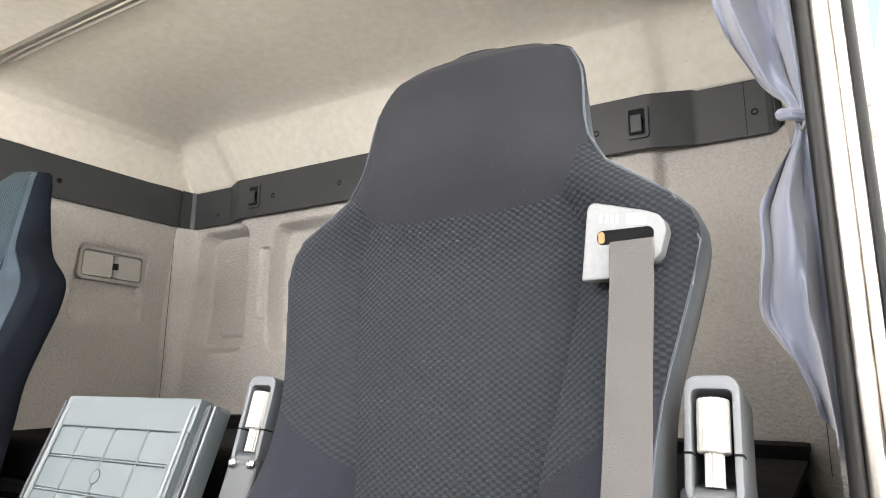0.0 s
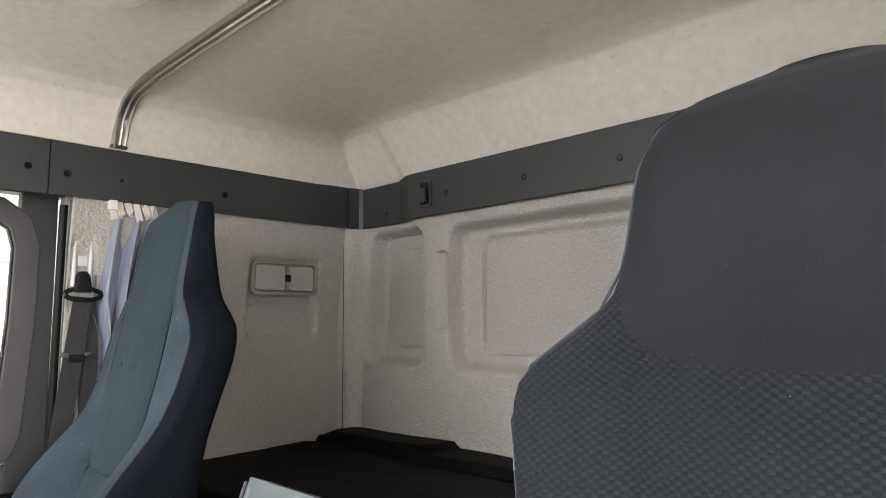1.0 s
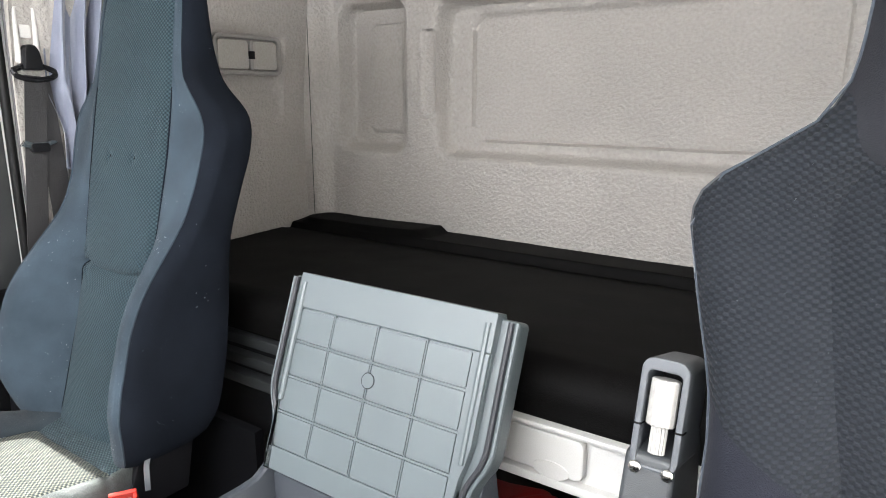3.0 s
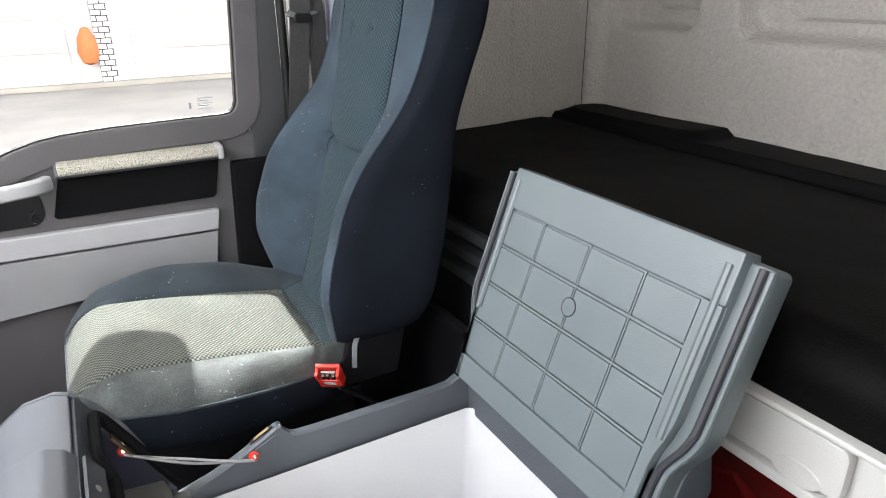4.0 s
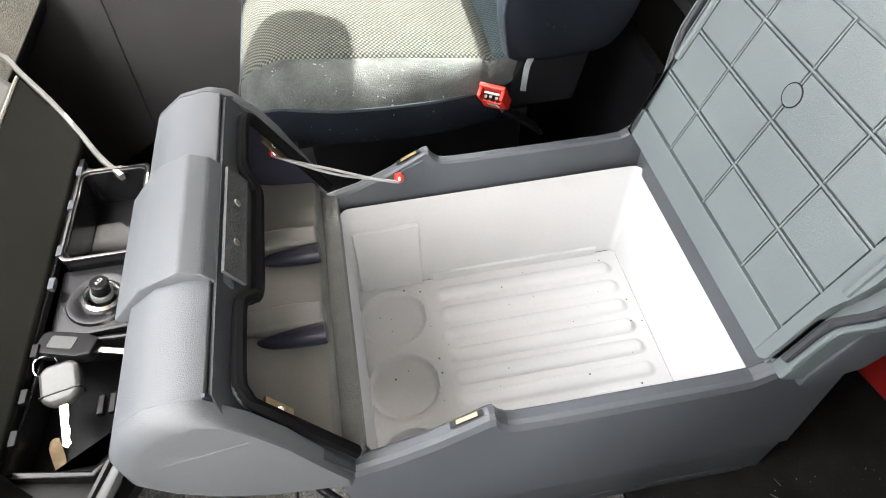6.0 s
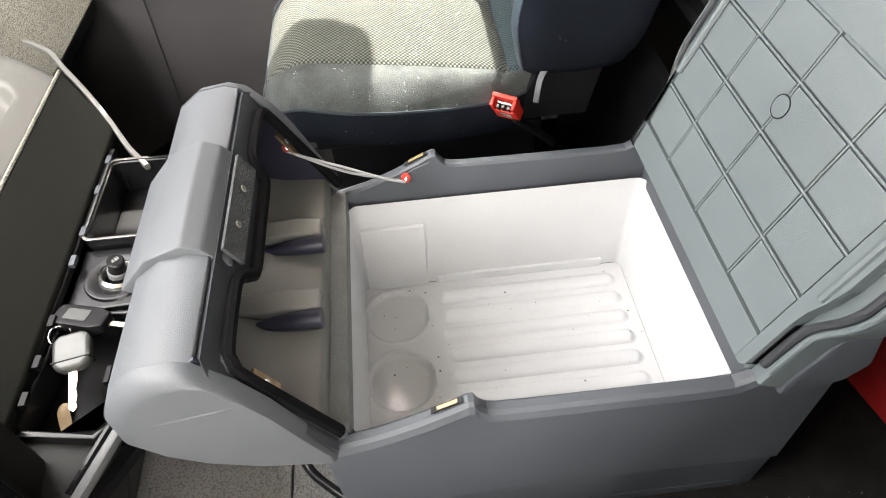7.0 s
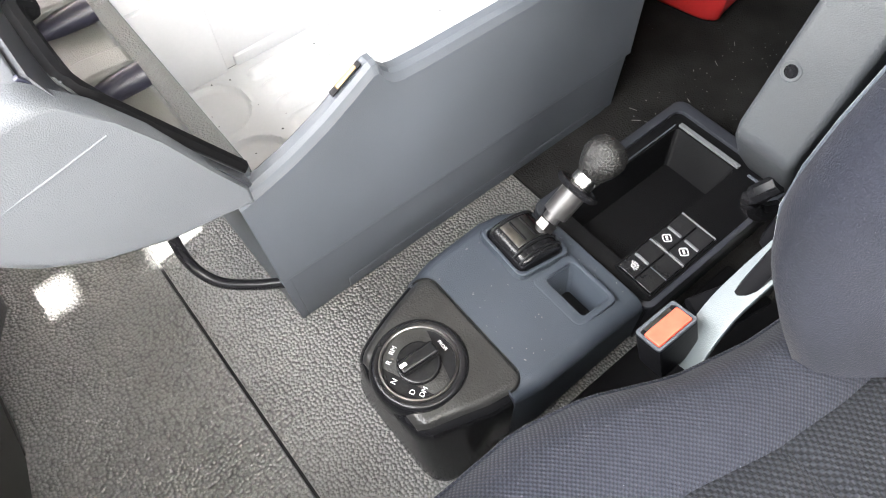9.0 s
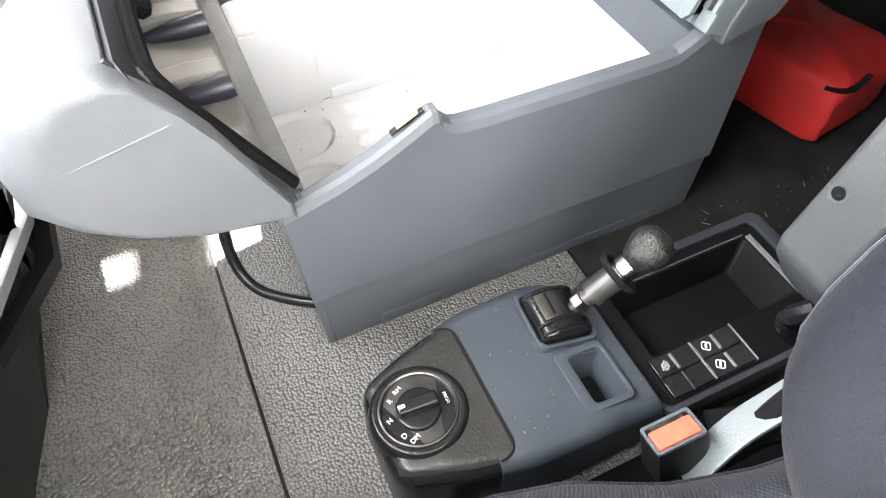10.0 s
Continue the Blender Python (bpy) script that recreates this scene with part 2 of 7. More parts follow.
M_VELOUR = mat("blue_grey_velour", (0.0330, 0.0465, 0.0600), 0.95, spec=0.12, var=0.25, vscale=8, bump=0.3, bscale=900, specks=0.6, sheen=0.05, grained=0.4)
M_SIDE = mat("navy_black_side_cloth", (0.0078, 0.0096, 0.0138), 0.95, spec=0.05, var=0.2, vscale=9, bump=0.4, bscale=800, specks=0.45, sheen=0.0)
M_PCENTRE = weave("teal_grey_woven_cloth", (0.013, 0.023, 0.030), (0.039, 0.063, 0.075), 0.0040, 1.0, cut=(-0.5, 0.7))
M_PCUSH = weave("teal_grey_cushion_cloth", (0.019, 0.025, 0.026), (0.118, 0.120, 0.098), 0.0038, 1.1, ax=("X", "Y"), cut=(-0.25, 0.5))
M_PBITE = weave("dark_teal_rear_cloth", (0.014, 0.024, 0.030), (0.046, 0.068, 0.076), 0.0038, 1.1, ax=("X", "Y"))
M_DCENTRE = weave("slate_ribbed_cloth", (0.0090, 0.0106, 0.0136), (0.0178, 0.0208, 0.0262), 0.0040, 1.4, strength=0.8, depth=0.0014, cut=(-0.4, 0.6))
M_DCUSH = weave("slate_ribbed_cushion_cloth", (0.0055, 0.006, 0.008), (0.017, 0.019, 0.024), 0.0030, 1.2, ax=("X", "Y"), strength=0.8, cut=(-0.5, 0.6))
M_DHEAD = mat("charcoal_plain_cloth", (0.0148, 0.0155, 0.0188), 0.95, spec=0.15, var=0.15, vscale=7, bump=0.3, bscale=700, specks=0.10, sheen=0.04)
M_DSIDE = weave("navy_twill_cloth", (0.0085, 0.0094, 0.0138), (0.0205, 0.0226, 0.0315), 0.0021, 1.0, ax=("X", "Y"), strength=0.7, depth=0.0009, cut=(-0.7, 0.7))
M_DBACK = mat("navy_backrest_cloth", (0.0115, 0.0128, 0.0185), 0.95, spec=0.15, var=0.18, vscale=9, bump=0.5, bscale=700, specks=0.12, sheen=0.05, grained=0.35)
# blue-grey shell, its colour lightened for the doorway's light on the seat side
M_DSHELLLIT = mat("doorway_lit_shell_velour", (0.028, 0.035, 0.044), 0.95, spec=0.12, var=0.2, vscale=8, bump=0.3, bscale=800, specks=0.15, sheen=0.1, grained=0.35)
M_CUSHEDGE = mat("blue_grey_cushion_velour", (0.024, 0.031, 0.037), 0.95, spec=0.12, var=0.25, vscale=8, bump=0.4, bscale=800, specks=0.6, sheen=0.08, grained=0.4)
# cushion velour with dust, lightened for the sun on the near bolster
M_SUNDUSTEDGE = mat("sunlit_dusty_cushion_velour", (0.050, 0.055, 0.054), 0.95, spec=0.06, var=0.35, vscale=16, bump=0.9, bscale=520, specks=0.9, sheen=0.04, grained=0.7)
M_PIPE = mat("steel_blue_piping", (0.030, 0.040, 0.055), 0.8, var=0.1, sheen=0.4)
M_CONCRETE = mat("pale_concrete_yard", (0.36, 0.345, 0.31), 0.9, var=0.1, vscale=0.7, bump=0.4, bscale=60)
M_RENDER = mat("white_rendered_wall", (0.62, 0.62, 0.61), 0.85, var=0.05, vscale=0.8)
M_SHUTTER = mat("pale_roller_shutter", (0.46, 0.46, 0.465), 0.6, var=0.04)
M_ORANGE = mat("orange_buoy_plastic", (0.62, 0.16, 0.05), 0.6, var=0.1)
M_PAPER = mat("beige_torn_paper", (0.55, 0.42, 0.27), 0.9, var=0.1)
M_KEY = mat("nickel_key_blade", (0.68, 0.60, 0.48), 0.25, metal=1.0, var=0.05)
M_KEYGREY = mat("grey_key_head", (0.060, 0.061, 0.060), 0.35, var=0.05)
M_TRIMGREY = mat("warm_grey_dash_plastic", (0.125, 0.123, 0.114), 0.5, var=0.04, bump=0.15, bscale=700)
M_DASH = mat("grey_green_dash_cover", (0.0105, 0.0108, 0.0090), 0.5, spec=0.03, var=0.06, vscale=4, bump=0.15, bscale=700)
M_DASHDARK = mat("dark_brown_dash_plastic", (0.0100, 0.0097, 0.0092), 0.45, spec=0.15, var=0.15, bump=0.15, bscale=600)
M_BEIGEFAB = mat("beige_textured_armrest_cloth", (0.42, 0.40, 0.34), 0.9, var=0.1, bump=0.8, bscale=420, bkind="pebble")
M_STRAP = mat("clear_grey_cord", (0.20, 0.205, 0.21), 0.3, var=0.2)
M_GLASS = bpy.data.materials.new("window_glass")
M_GLASS.use_nodes = True
gp = M_GLASS.node_tree.nodes["Principled BSDF"]
gp.inputs["Base Color"].default_value = (1, 1, 1, 1)
gp.inputs["Transmission Weight"].default_value = 1.0
gp.inputs["Roughness"].default_value = 0.0
gp.inputs["IOR"].default_value = 1.02


# ---- building helpers ----
def thing(name, loc, label, category, group="", kind=""):
    ob = new(name)
    ob.location = loc
    ob.empty_display_size = 0.05
    return tagged(ob, label, category, group, kind)


def root_place(ob):
    at = Vector((0, 0, 0))
    while ob:
        at = at + ob.location
        ob = ob.parent
    return at


def finish(ob, material, angle=38):
    me = ob.data
    me.materials.append(material)
    for f in me.polygons:
        f.use_smooth = True
    me.set_sharp_from_angle(angle=radians(angle))
    if 6 < len(me.polygons) < 2500:
        wn = ob.modifiers.new("flat_faces", "WEIGHTED_NORMAL")
        wn.keep_sharp, wn.weight = True, 60


def part(name, bm, material, parent=None, label="", angle=38):
    """Links a bmesh in world places as one mesh under its thing or part."""
    bmesh.ops.remove_doubles(bm, verts=bm.verts, dist=1e-6)
    bmesh.ops.recalc_face_normals(bm, faces=bm.faces)
    me = bpy.data.meshes.new(name)
    if parent:
        bmesh.ops.translate(bm, verts=bm.verts, vec=-root_place(parent))
    bm.to_mesh(me)
    bm.free()
    ob = new(name, me)
    ob.parent = parent
    finish(ob, material, angle)
    if label:
        tagged(ob, label)
    return ob


def solo(name, bm, material, label, category, group="", kind="", angle=38):
    """A thing that is a single mesh, with its origin at its base."""
    bmesh.ops.remove_doubles(bm, verts=bm.verts, dist=1e-6)
    bmesh.ops.recalc_face_normals(bm, faces=bm.faces)
    lo = Vector([min(v.co[i] for v in bm.verts) for i in range(3)])
    hi = Vector([max(v.co[i] for v in bm.verts) for i in range(3)])
    at = Vector(((lo.x + hi.x) / 2, (lo.y + hi.y) / 2, lo.z))
    bmesh.ops.translate(bm, verts=bm.verts, vec=-at)
    me = bpy.data.meshes.new(name)
    bm.to_mesh(me)
    bm.free()
    ob = new(name, me)
    ob.location = at
    finish(ob, material, angle)
    return tagged(ob, label, category, group, kind)


def add(bm, other, m=None):
    """Joins another bmesh into bm, moved by m."""
    if m is not None:
        bmesh.ops.transform(other, matrix=m, verts=other.verts)
    me = bpy.data.meshes.new("scrap")
    other.to_mesh(me)
    other.free()
    bm.from_mesh(me)
    bpy.data.meshes.remove(me)
    return bm


def rounded(bm, bev, seg=2, angle=30):
    if bev > 0:
        bmesh.ops.remove_doubles(bm, verts=bm.verts, dist=1e-6)
        bmesh.ops.recalc_face_normals(bm, faces=bm.faces)
        edges = [e for e in bm.edges if len(e.link_faces) == 2 and e.calc_face_angle(0) > radians(angle)]
        bmesh.ops.bevel(bm, geom=edges, offset=bev, segments=seg, profile=0.5, affect="EDGES", clamp_overlap=True)
    return bm


def box(x0, x1, y0, y1, z0, z1, bev=0.0, seg=2, m=None):
    bm = bmesh.new()
    bmesh.ops.create_cube(bm, size=1)
    bmesh.ops.transform(bm, matrix=Matrix.Translation(((x0 + x1) / 2, (y0 + y1) / 2, (z0 + z1) / 2)) @ Matrix.Diagonal((x1 - x0, y1 - y0, z1 - z0, 1)), verts=bm.verts)
    rounded(bm, bev, seg)
    if m is not None:
        bmesh.ops.transform(bm, matrix=m, verts=bm.verts)
    return bm


def at3(axis, u, v, w):
    return {"x": (w, u, v), "y": (u, w, v), "z": (u, v, w)}[axis]


def prism(pts, axis, a, b, bev=0.0, seg=2, m=None):
    """An outline in the two other axes, drawn out along axis from a to b."""
    bm = bmesh.new()
    lo = [bm.verts.new(at3(axis, u, v, a)) for u, v in pts]
    hi = [bm.verts.new(at3(axis, u, v, b)) for u, v in pts]
    bm.faces.new(lo)
    bm.faces.new(hi)
    k = len(pts)
    for i in range(k):
        bm.faces.new((lo[i], lo[(i + 1) % k], hi[(i + 1) % k], hi[i]))
    rounded(bm, bev, seg)
    if m is not None:
        bmesh.ops.transform(bm, matrix=m, verts=bm.verts)
    return bm


def rrect(u0, u1, v0, v1, r, n=5):
    """A rectangle's outline with round corners."""
    out = []
    for cu, cv, a0 in ((u1 - r, v1 - r, 0), (u0 + r, v1 - r, 90), (u0 + r, v0 + r, 180), (u1 - r, v0 + r, 270)):
        for i in range(n + 1):
            a = radians(a0 + 90 * i / n)
            out.append((cu + r * math.cos(a), cv + r * math.sin(a)))
    return out


def frame_prism(outer, inner, axis, a, b, bev=0.0, m=None):
    """A closed band between two outlines of equal count, drawn out along axis."""
    bm = bmesh.new()
    k = len(outer)
    rings = [[bm.verts.new(at3(axis, u, v, w)) for u, v in pts] for pts, w in ((outer, a), (inner, a), (inner, b), (outer, b))]
    for r in range(4):
        p, q = rings[r], rings[(r + 1) % 4]
        for i in range(k):
            bm.faces.new((p[i], p[(i + 1) % k], q[(i + 1) % k], q[i]))
    rounded(bm, bev, 2)
    if m is not None:
        bmesh.ops.transform(bm, matrix=m, verts=bm.verts)
    return bm


def smooth_path(pts, per=6):
    """Points on a smooth curve through pts."""
    pts = [Vector(p) for p in pts]
    out = []
    for i in range(len(pts) - 1):
        p0, p1, p2, p3 = pts[max(i - 1, 0)], pts[i], pts[i + 1], pts[min(i + 2, len(pts) - 1)]
        for j in range(per):
            t = j / per
            out.append(0.5 * ((2 * p1) + (p2 - p0) * t + (2 * p0 - 5 * p1 + 4 * p2 - p3) * t * t + (3 * p1 - p0 - 3 * p2 + p3) * t ** 3))
    out.append(pts[-1])
    return out


def sweep(path, section, up=(0, 0, 1), caps=True, scales=None):
    """A section (side, up) carried along a path."""
    bm = bmesh.new()
    path = [Vector(p) for p in path]
    rings = []
    for i, p in enumerate(path):
        d = (path[min(i + 1, len(path) - 1)] - path[max(i - 1, 0)]).normalized()
        u = Vector(up)
        side = d.cross(u)
        if side.length < 1e-4:
            side = d.cross(Vector((0, 1, 0.01)))
        side.normalize()
        u = side.cross(d)
        s = scales[i] if scales else 1
        rings.append([bm.verts.new(p + side * a * s + u * b * s) for a, b in section])
    k = len(section)
    for r in range(len(rings) - 1):
        for i in range(k):
            bm.faces.new((rings[r][i], rings[r][(i + 1) % k], rings[r + 1][(i + 1) % k], rings[r + 1][i]))
    if caps:
        bm.faces.new(rings[0])
        bm.faces.new(rings[-1])
    return bm


def circle(r, n=10):
    return [(r * math.cos(2 * math.pi * i / n), r * math.sin(2 * math.pi * i / n)) for i in range(n)]


def tube(pts, r, n=10, per=6):
    return sweep(smooth_path(pts, per), circle(r, n))


def lathe(profile, n=28, m=None):
    """Turns (radius, height) round the z axis, closed at radius 0."""
    bm = bmesh.new()
    rings = []
    for r, h in profile:
        rings.append([bm.verts.new((0, 0, h))] if r <= 1e-6 else [bm.verts.new((r * math.cos(2 * math.pi * i / n), r * math.sin(2 * math.pi * i / n), h)) for i in range(n)])
    for p, q in zip(rings, rings[1:]):
        for i in range(n):
            j = (i + 1) % n
            if len(p) == 1 and len(q) > 1:
                bm.faces.new((p[0], q[i], q[j]))
            elif len(q) == 1 and len(p) > 1:
                bm.faces.new((p[i], p[j], q[0]))
            elif len(p) > 1:
                bm.faces.new((p[i], p[j], q[j], q[i]))
    if m is not None:
        bmesh.ops.transform(bm, matrix=m, verts=bm.verts)
    return bm


def grid(us, vs, f):
    """A sheet of f(u, v) over two lists."""
    bm = bmesh.new()
    rows = [[bm.verts.new(f(u, v)) for v in vs] for u in us]
    for a, b in zip(rows, rows[1:]):
        for i in range(len(vs) - 1):
            bm.faces.new((a[i], a[i + 1], b[i + 1], b[i]))
    return bm


def thick(bm, vec):
    """Gives a sheet thickness along vec."""
    made = bmesh.ops.extrude_face_region(bm, geom=bm.faces[:], use_keep_orig=True)
    bmesh.ops.translate(bm, verts=[g for g in made["geom"] if isinstance(g, bmesh.types.BMVert)], vec=Vector(vec))
    return bm


def steps(a, b, n):
    return [a + (b - a) * i / n for i in range(n + 1)]


def sstep(a, b, x):
    t = min(1, max(0, (x - a) / (b - a)))
    return t * t * (3 - 2 * t)


def inside(u, v, u0, u1, v0, v1, r):
    """Signed distance to a round-cornered rectangle, negative inside."""
    du, dv = abs(u - (u0 + u1) / 2) - (u1 - u0) / 2 + r, abs(v - (v0 + v1) / 2) - (v1 - v0) / 2 + r
    return min(max(du, dv), 0) + math.hypot(max(du, 0), max(dv, 0)) - r


def lerp_table(rows, x):
    """Linear reading of ((x, y), ...) rows, eased."""
    if x <= rows[0][0]:
        return rows[0][1]
    for (a, p), (b, q) in zip(rows, rows[1:]):
        if x <= b:
            return p + (q - p) * (x - a) / (b - a)
    return rows[-1][1]


def axis_pose(at, z_axis, x_hint=(1, 0, 0)):
    """A pose whose z axis points along z_axis."""
    z = Vector(z_axis).normalized()
    x = Vector(x_hint)
    x = (x - z * x.dot(z)).normalized()
    y = z.cross(x)
    m = Matrix((x, y, z)).transposed().to_4x4()
    m.translation = at
    return m


def letters(text, size, m, material, parent, label=""):
    """Flat printed characters on a surface, as a mesh."""
    cu = bpy.data.curves.new("lettering", "FONT")
    cu.body, cu.size, cu.extrude, cu.align_x, cu.align_y = text, size, 0.0002, "CENTER", "CENTER"
    tmp = bpy.data.objects.new("lettering", cu)
    me = bpy.data.meshes.new_from_object(tmp)
    bpy.data.objects.remove(tmp)
    bm = bmesh.new()
    bm.from_mesh(me)
    bpy.data.meshes.remove(me)
    bmesh.ops.transform(bm, matrix=m, verts=bm.verts)
    return part("lettering", bm, material, parent, label)


def carve(ob, bm):
    """Cuts a closed bmesh, in world places, out of a part."""
    at = root_place(ob)
    bmesh.ops.translate(bm, verts=bm.verts, vec=-at)
    bmesh.ops.recalc_face_normals(bm, faces=bm.faces)
    me = bpy.data.meshes.new("cutter")
    bm.to_mesh(me)
    bm.free()
    cutter = new("cutter", me)
    cutter.location = at
    mod = ob.modifiers.new("cut", "BOOLEAN")
    mod.operation, mod.object, mod.solver = "DIFFERENCE", cutter, "EXACT"
    bpy.context.view_layer.update()
    done = bpy.data.meshes.new_from_object(ob.evaluated_get(bpy.context.evaluated_depsgraph_get()))
    ob.modifiers.clear()
    ob.data = done
    bpy.data.objects.remove(cutter)


# ---- structure ----
XC = 0.11          # middle of the cab
XL, XR = -0.93, 1.185


def half(x):
    """Distance from the cab's middle, as on the narrower passenger half."""
    d = x - XC
    return abs(d - 0.045 * sstep(0.2, 0.6, d))


def structure(name, bm, material, label, category, angle=38):
    return solo(name, bm, material, label, category, kind="structure", angle=angle)


def back_y(x, z):
    """The moulded rear panel: two side recesses, a long middle recess, slim slots."""
    d = half(x)
    left = 1.0 if x < XC else 0.0
    y = 1.388 - 0.038 * sstep(0.945, 1.005, d)
    y += 0.026 * sstep(0.69, 0.722, d) * sstep(0.995, 0.965, d) * sstep(0.74, 0.98, z)
    y += left * 0.060 * sstep(0.004, -0.020, inside(d, z, 0.655, 0.935, 0.80, 1.245, 0.05))
    y += left * 0.006 * sstep(0.005, 0.0, abs(inside(d, z, 0.675, 0.85, 0.857, 1.185, 0.03)))
    y -= left * 0.011 * sstep(0.003, -0.003, inside(d, z, 0.675, 0.85, 0.857, 1.185, 0.03))
    y += 0.056 * sstep(0.006, -0.024, inside(x, z, XC - 0.545, XC + 0.545, 0.795, 1.23, 0.06))
    y += 0.005 * sstep(0.005, 0.0, abs(inside(x, z, XC - 0.452, XC + 0.452, 0.845, 1.185, 0.04)))
    y += 0.013 * sstep(0.003, -0.003, inside(x, z, XC - 0.452, XC + 0.452, 0.845, 1.185, 0.04))
    slot = inside(d, z, 0.552, 0.592, 0.92, 1.15, 0.008)
    y += 0.010 * sstep(0.002, -0.002, slot) - 0.004 * sstep(0.006, 0.001, abs(slot - 0.005))
    return y


bm = grid(steps(-0.936, 1.200, 316), steps(0.40, 1.40, 150), lambda x, z: (x, back_y(x, z), z))
structure("wall_back", thick(bm, Vector((0, 0.02, 0))), M_WALL, "grained beige moulded rear wall panel with recesses", "wall panel", angle=60)


def side_x(y, z):
    """The passenger side panel, inward depth from the wall line."""
    d = 0.04 * sstep(0.9, 1.32, z)
    d -= 0.016 * sstep(0.004, -0.003, inside(y, z, 1.005, 1.262, 0.895, 1.145, 0.02))
    d -= 0.010 * sstep(0.003, -0.004, inside(y, z, 1.015, 1.250, 0.985, 1.135, 0.016))
    d -= 0.004 * sstep(0.012, -0.008, inside(y, z, 1.12, 1.18, 0.4, 0.885, 0.01))
    d -= 0.006 * sstep(0.006, -0.004, inside(y, z, 0.50, 0.555, 0.985, 1.165, 0.012))
    return d


for name, x0, sgn in (("wall_passenger_side", XL, 1), ("wall_driver_side", XR, -1)):
    y_front = 0.497 if sgn > 0 else 0.74
    bm = grid(steps(y_front, 1.352, 150), steps(-0.2, 1.40, 140), lambda y, z: (x0 + sgn * (side_x(y, z) if sgn > 0 else 0.04 * sstep(0.9, 1.32, z)), y, z))
    structure(name, thick(bm, Vector((-0.02 * sgn, 0, 0))), M_WALL, "grained beige side wall panel of the sleeper cab", "wall panel", angle=60)
for sgn, x0 in ((1, -0.898), (-1, 1.163)):
    structure("trim_corner_seam", box(x0 - 0.0008, x0 + 0.0008, 1.3485, 1.350, 0.52, 1.262), M_BAND, "thin black seam line in the wall corner", "trim")

# charcoal band round the top of the walls
Z0, Z1 = 1.262, 1.402


def band(name, pts, label):
    path = [Vector((x, y, (Z0 + Z1) / 2)) for x, y in pts]
    bm = sweep(path, [(-0.005, -0.070), (0.006, -0.070), (0.006, 0.070), (-0.005, 0.070)])
    return structure(name, bm, M_BAND, label, "trim")


band_back = band("trim_band_back", [(-0.868, 1.345), (-0.862, 1.385), (-0.845, 1.398), (-0.66, 1.398), (-0.64, 1.392), (-0.59, 1.366), (-0.57, 1.362), (0.845, 1.362), (0.862, 1.366), (0.945, 1.392), (0.965, 1.398), (1.110, 1.398), (1.127, 1.385), (1.133, 1.345)], "charcoal plastic trim band along the rear wall")
band_left = band("trim_band_passenger", [(-0.872, 1.342), (-0.880, 0.432)], "charcoal plastic trim band along the side wall")
band_left2 = band("trim_band_passenger_front", [(-0.880, 0.429), (-0.890, -0.35)], "charcoal plastic trim band over the passenger door")
band_right = band("trim_band_driver", [(1.137, 1.342), (1.145, 0.98)], "charcoal plastic trim band along the side wall")
band_right2 = band("trim_band_driver_front", [(1.145, 0.977), (1.150, 0.74)], "charcoal plastic trim band ending at the door")


def band_hole(parent, at, facing, r=0.008):
    m = axis_pose(at, facing, (0, 0, 1))
    part("fixing_hole", lathe([(0, 0.0005), (r * 0.55, 0.0005), (r * 0.6, 0.0015), (r, 0.0018), (r * 1.1, 0)], 16, m), M_BLACKGLOSS, parent)


for x in (-0.408, -0.118, 0.166, 0.45, 0.72):
    band_hole(band_back, (x, 1.357, 1.322), (0, -1, 0))
band_hole(band_back, (-0.72, 1.393, 1.30), (0, -1, 0), 0.005)
band_hole(band_back, (1.085, 1.393, 1.318), (0, -1, 0))
part("band_seam", box(1.0650, 1.0664, 1.3910, 1.3925, 1.264, 1.400), M_BLACKGLOSS, band_back)
for y, r in ((0.892, 0.008), (1.29, 0.005), (0.47, 0.008), (0.60, 0.004)):
    band_hole(band_left, (-0.870, y, 1.318), (1, 0, 0), r)
band_hole(band_left2, (-0.875, 0.385, 1.325), (1, 0, 0))
band_hole(band_right2, (1.141, 0.90, 1.315), (-1, 0, 0))
for x in (-0.495, 0.825):
    o, i = rrect(x - 0.028, x + 0.028, 1.288, 1.372, 0.008), rrect(x - 0.020, x + 0.020, 1.296, 1.364, 0.005)
    part("hook_frame", frame_prism(o, i, "y", 1.349, 1.358, 0.001), M_BAND, band_back)
    part("hook_pocket", box(x - 0.020, x + 0.020, 1.352, 1.357, 1.296, 1.364), M_BLACKGLOSS, band_back)
    part("hook", prism([(1.352, 1.300), (1.340, 1.302), (1.338, 1.345), (1.343, 1.347), (1.346, 1.312), (1.352, 1.310)], "x", x - 0.013, x + 0.013, 0.001), M_BAND, band_back)

# headliner
SIDE = ((0.0, 1.590), (0.4, 1.586), (0.7, 1.574), (0.84, 1.558), (0.90, 1.542), (0.935, 1.520), (0.955, 1.490), (0.968, 1.450), (0.978, 1.398))
REAR = ((-1.0, 1.590), (1.0, 1.582), (1.15, 1.568), (1.215, 1.556), (1.245, 1.543), (1.275, 1.516), (1.32, 1.458), (1.362, 1.398))


def head_z(x, y):
    a = lerp_table(SIDE, half(x))
    back = y - 0.028 * sstep(0.70, 0.76, half(x))
    b = lerp_table(REAR, back)
    k = 0.012
    h = max(k - abs(a - b), 0) / k
    z = min(a, b) - h * h * k * 0.25
    if y < 0:
        z -= 0.12 * sstep(-0.1, -0.75, y)
    return max(z, 1.36)


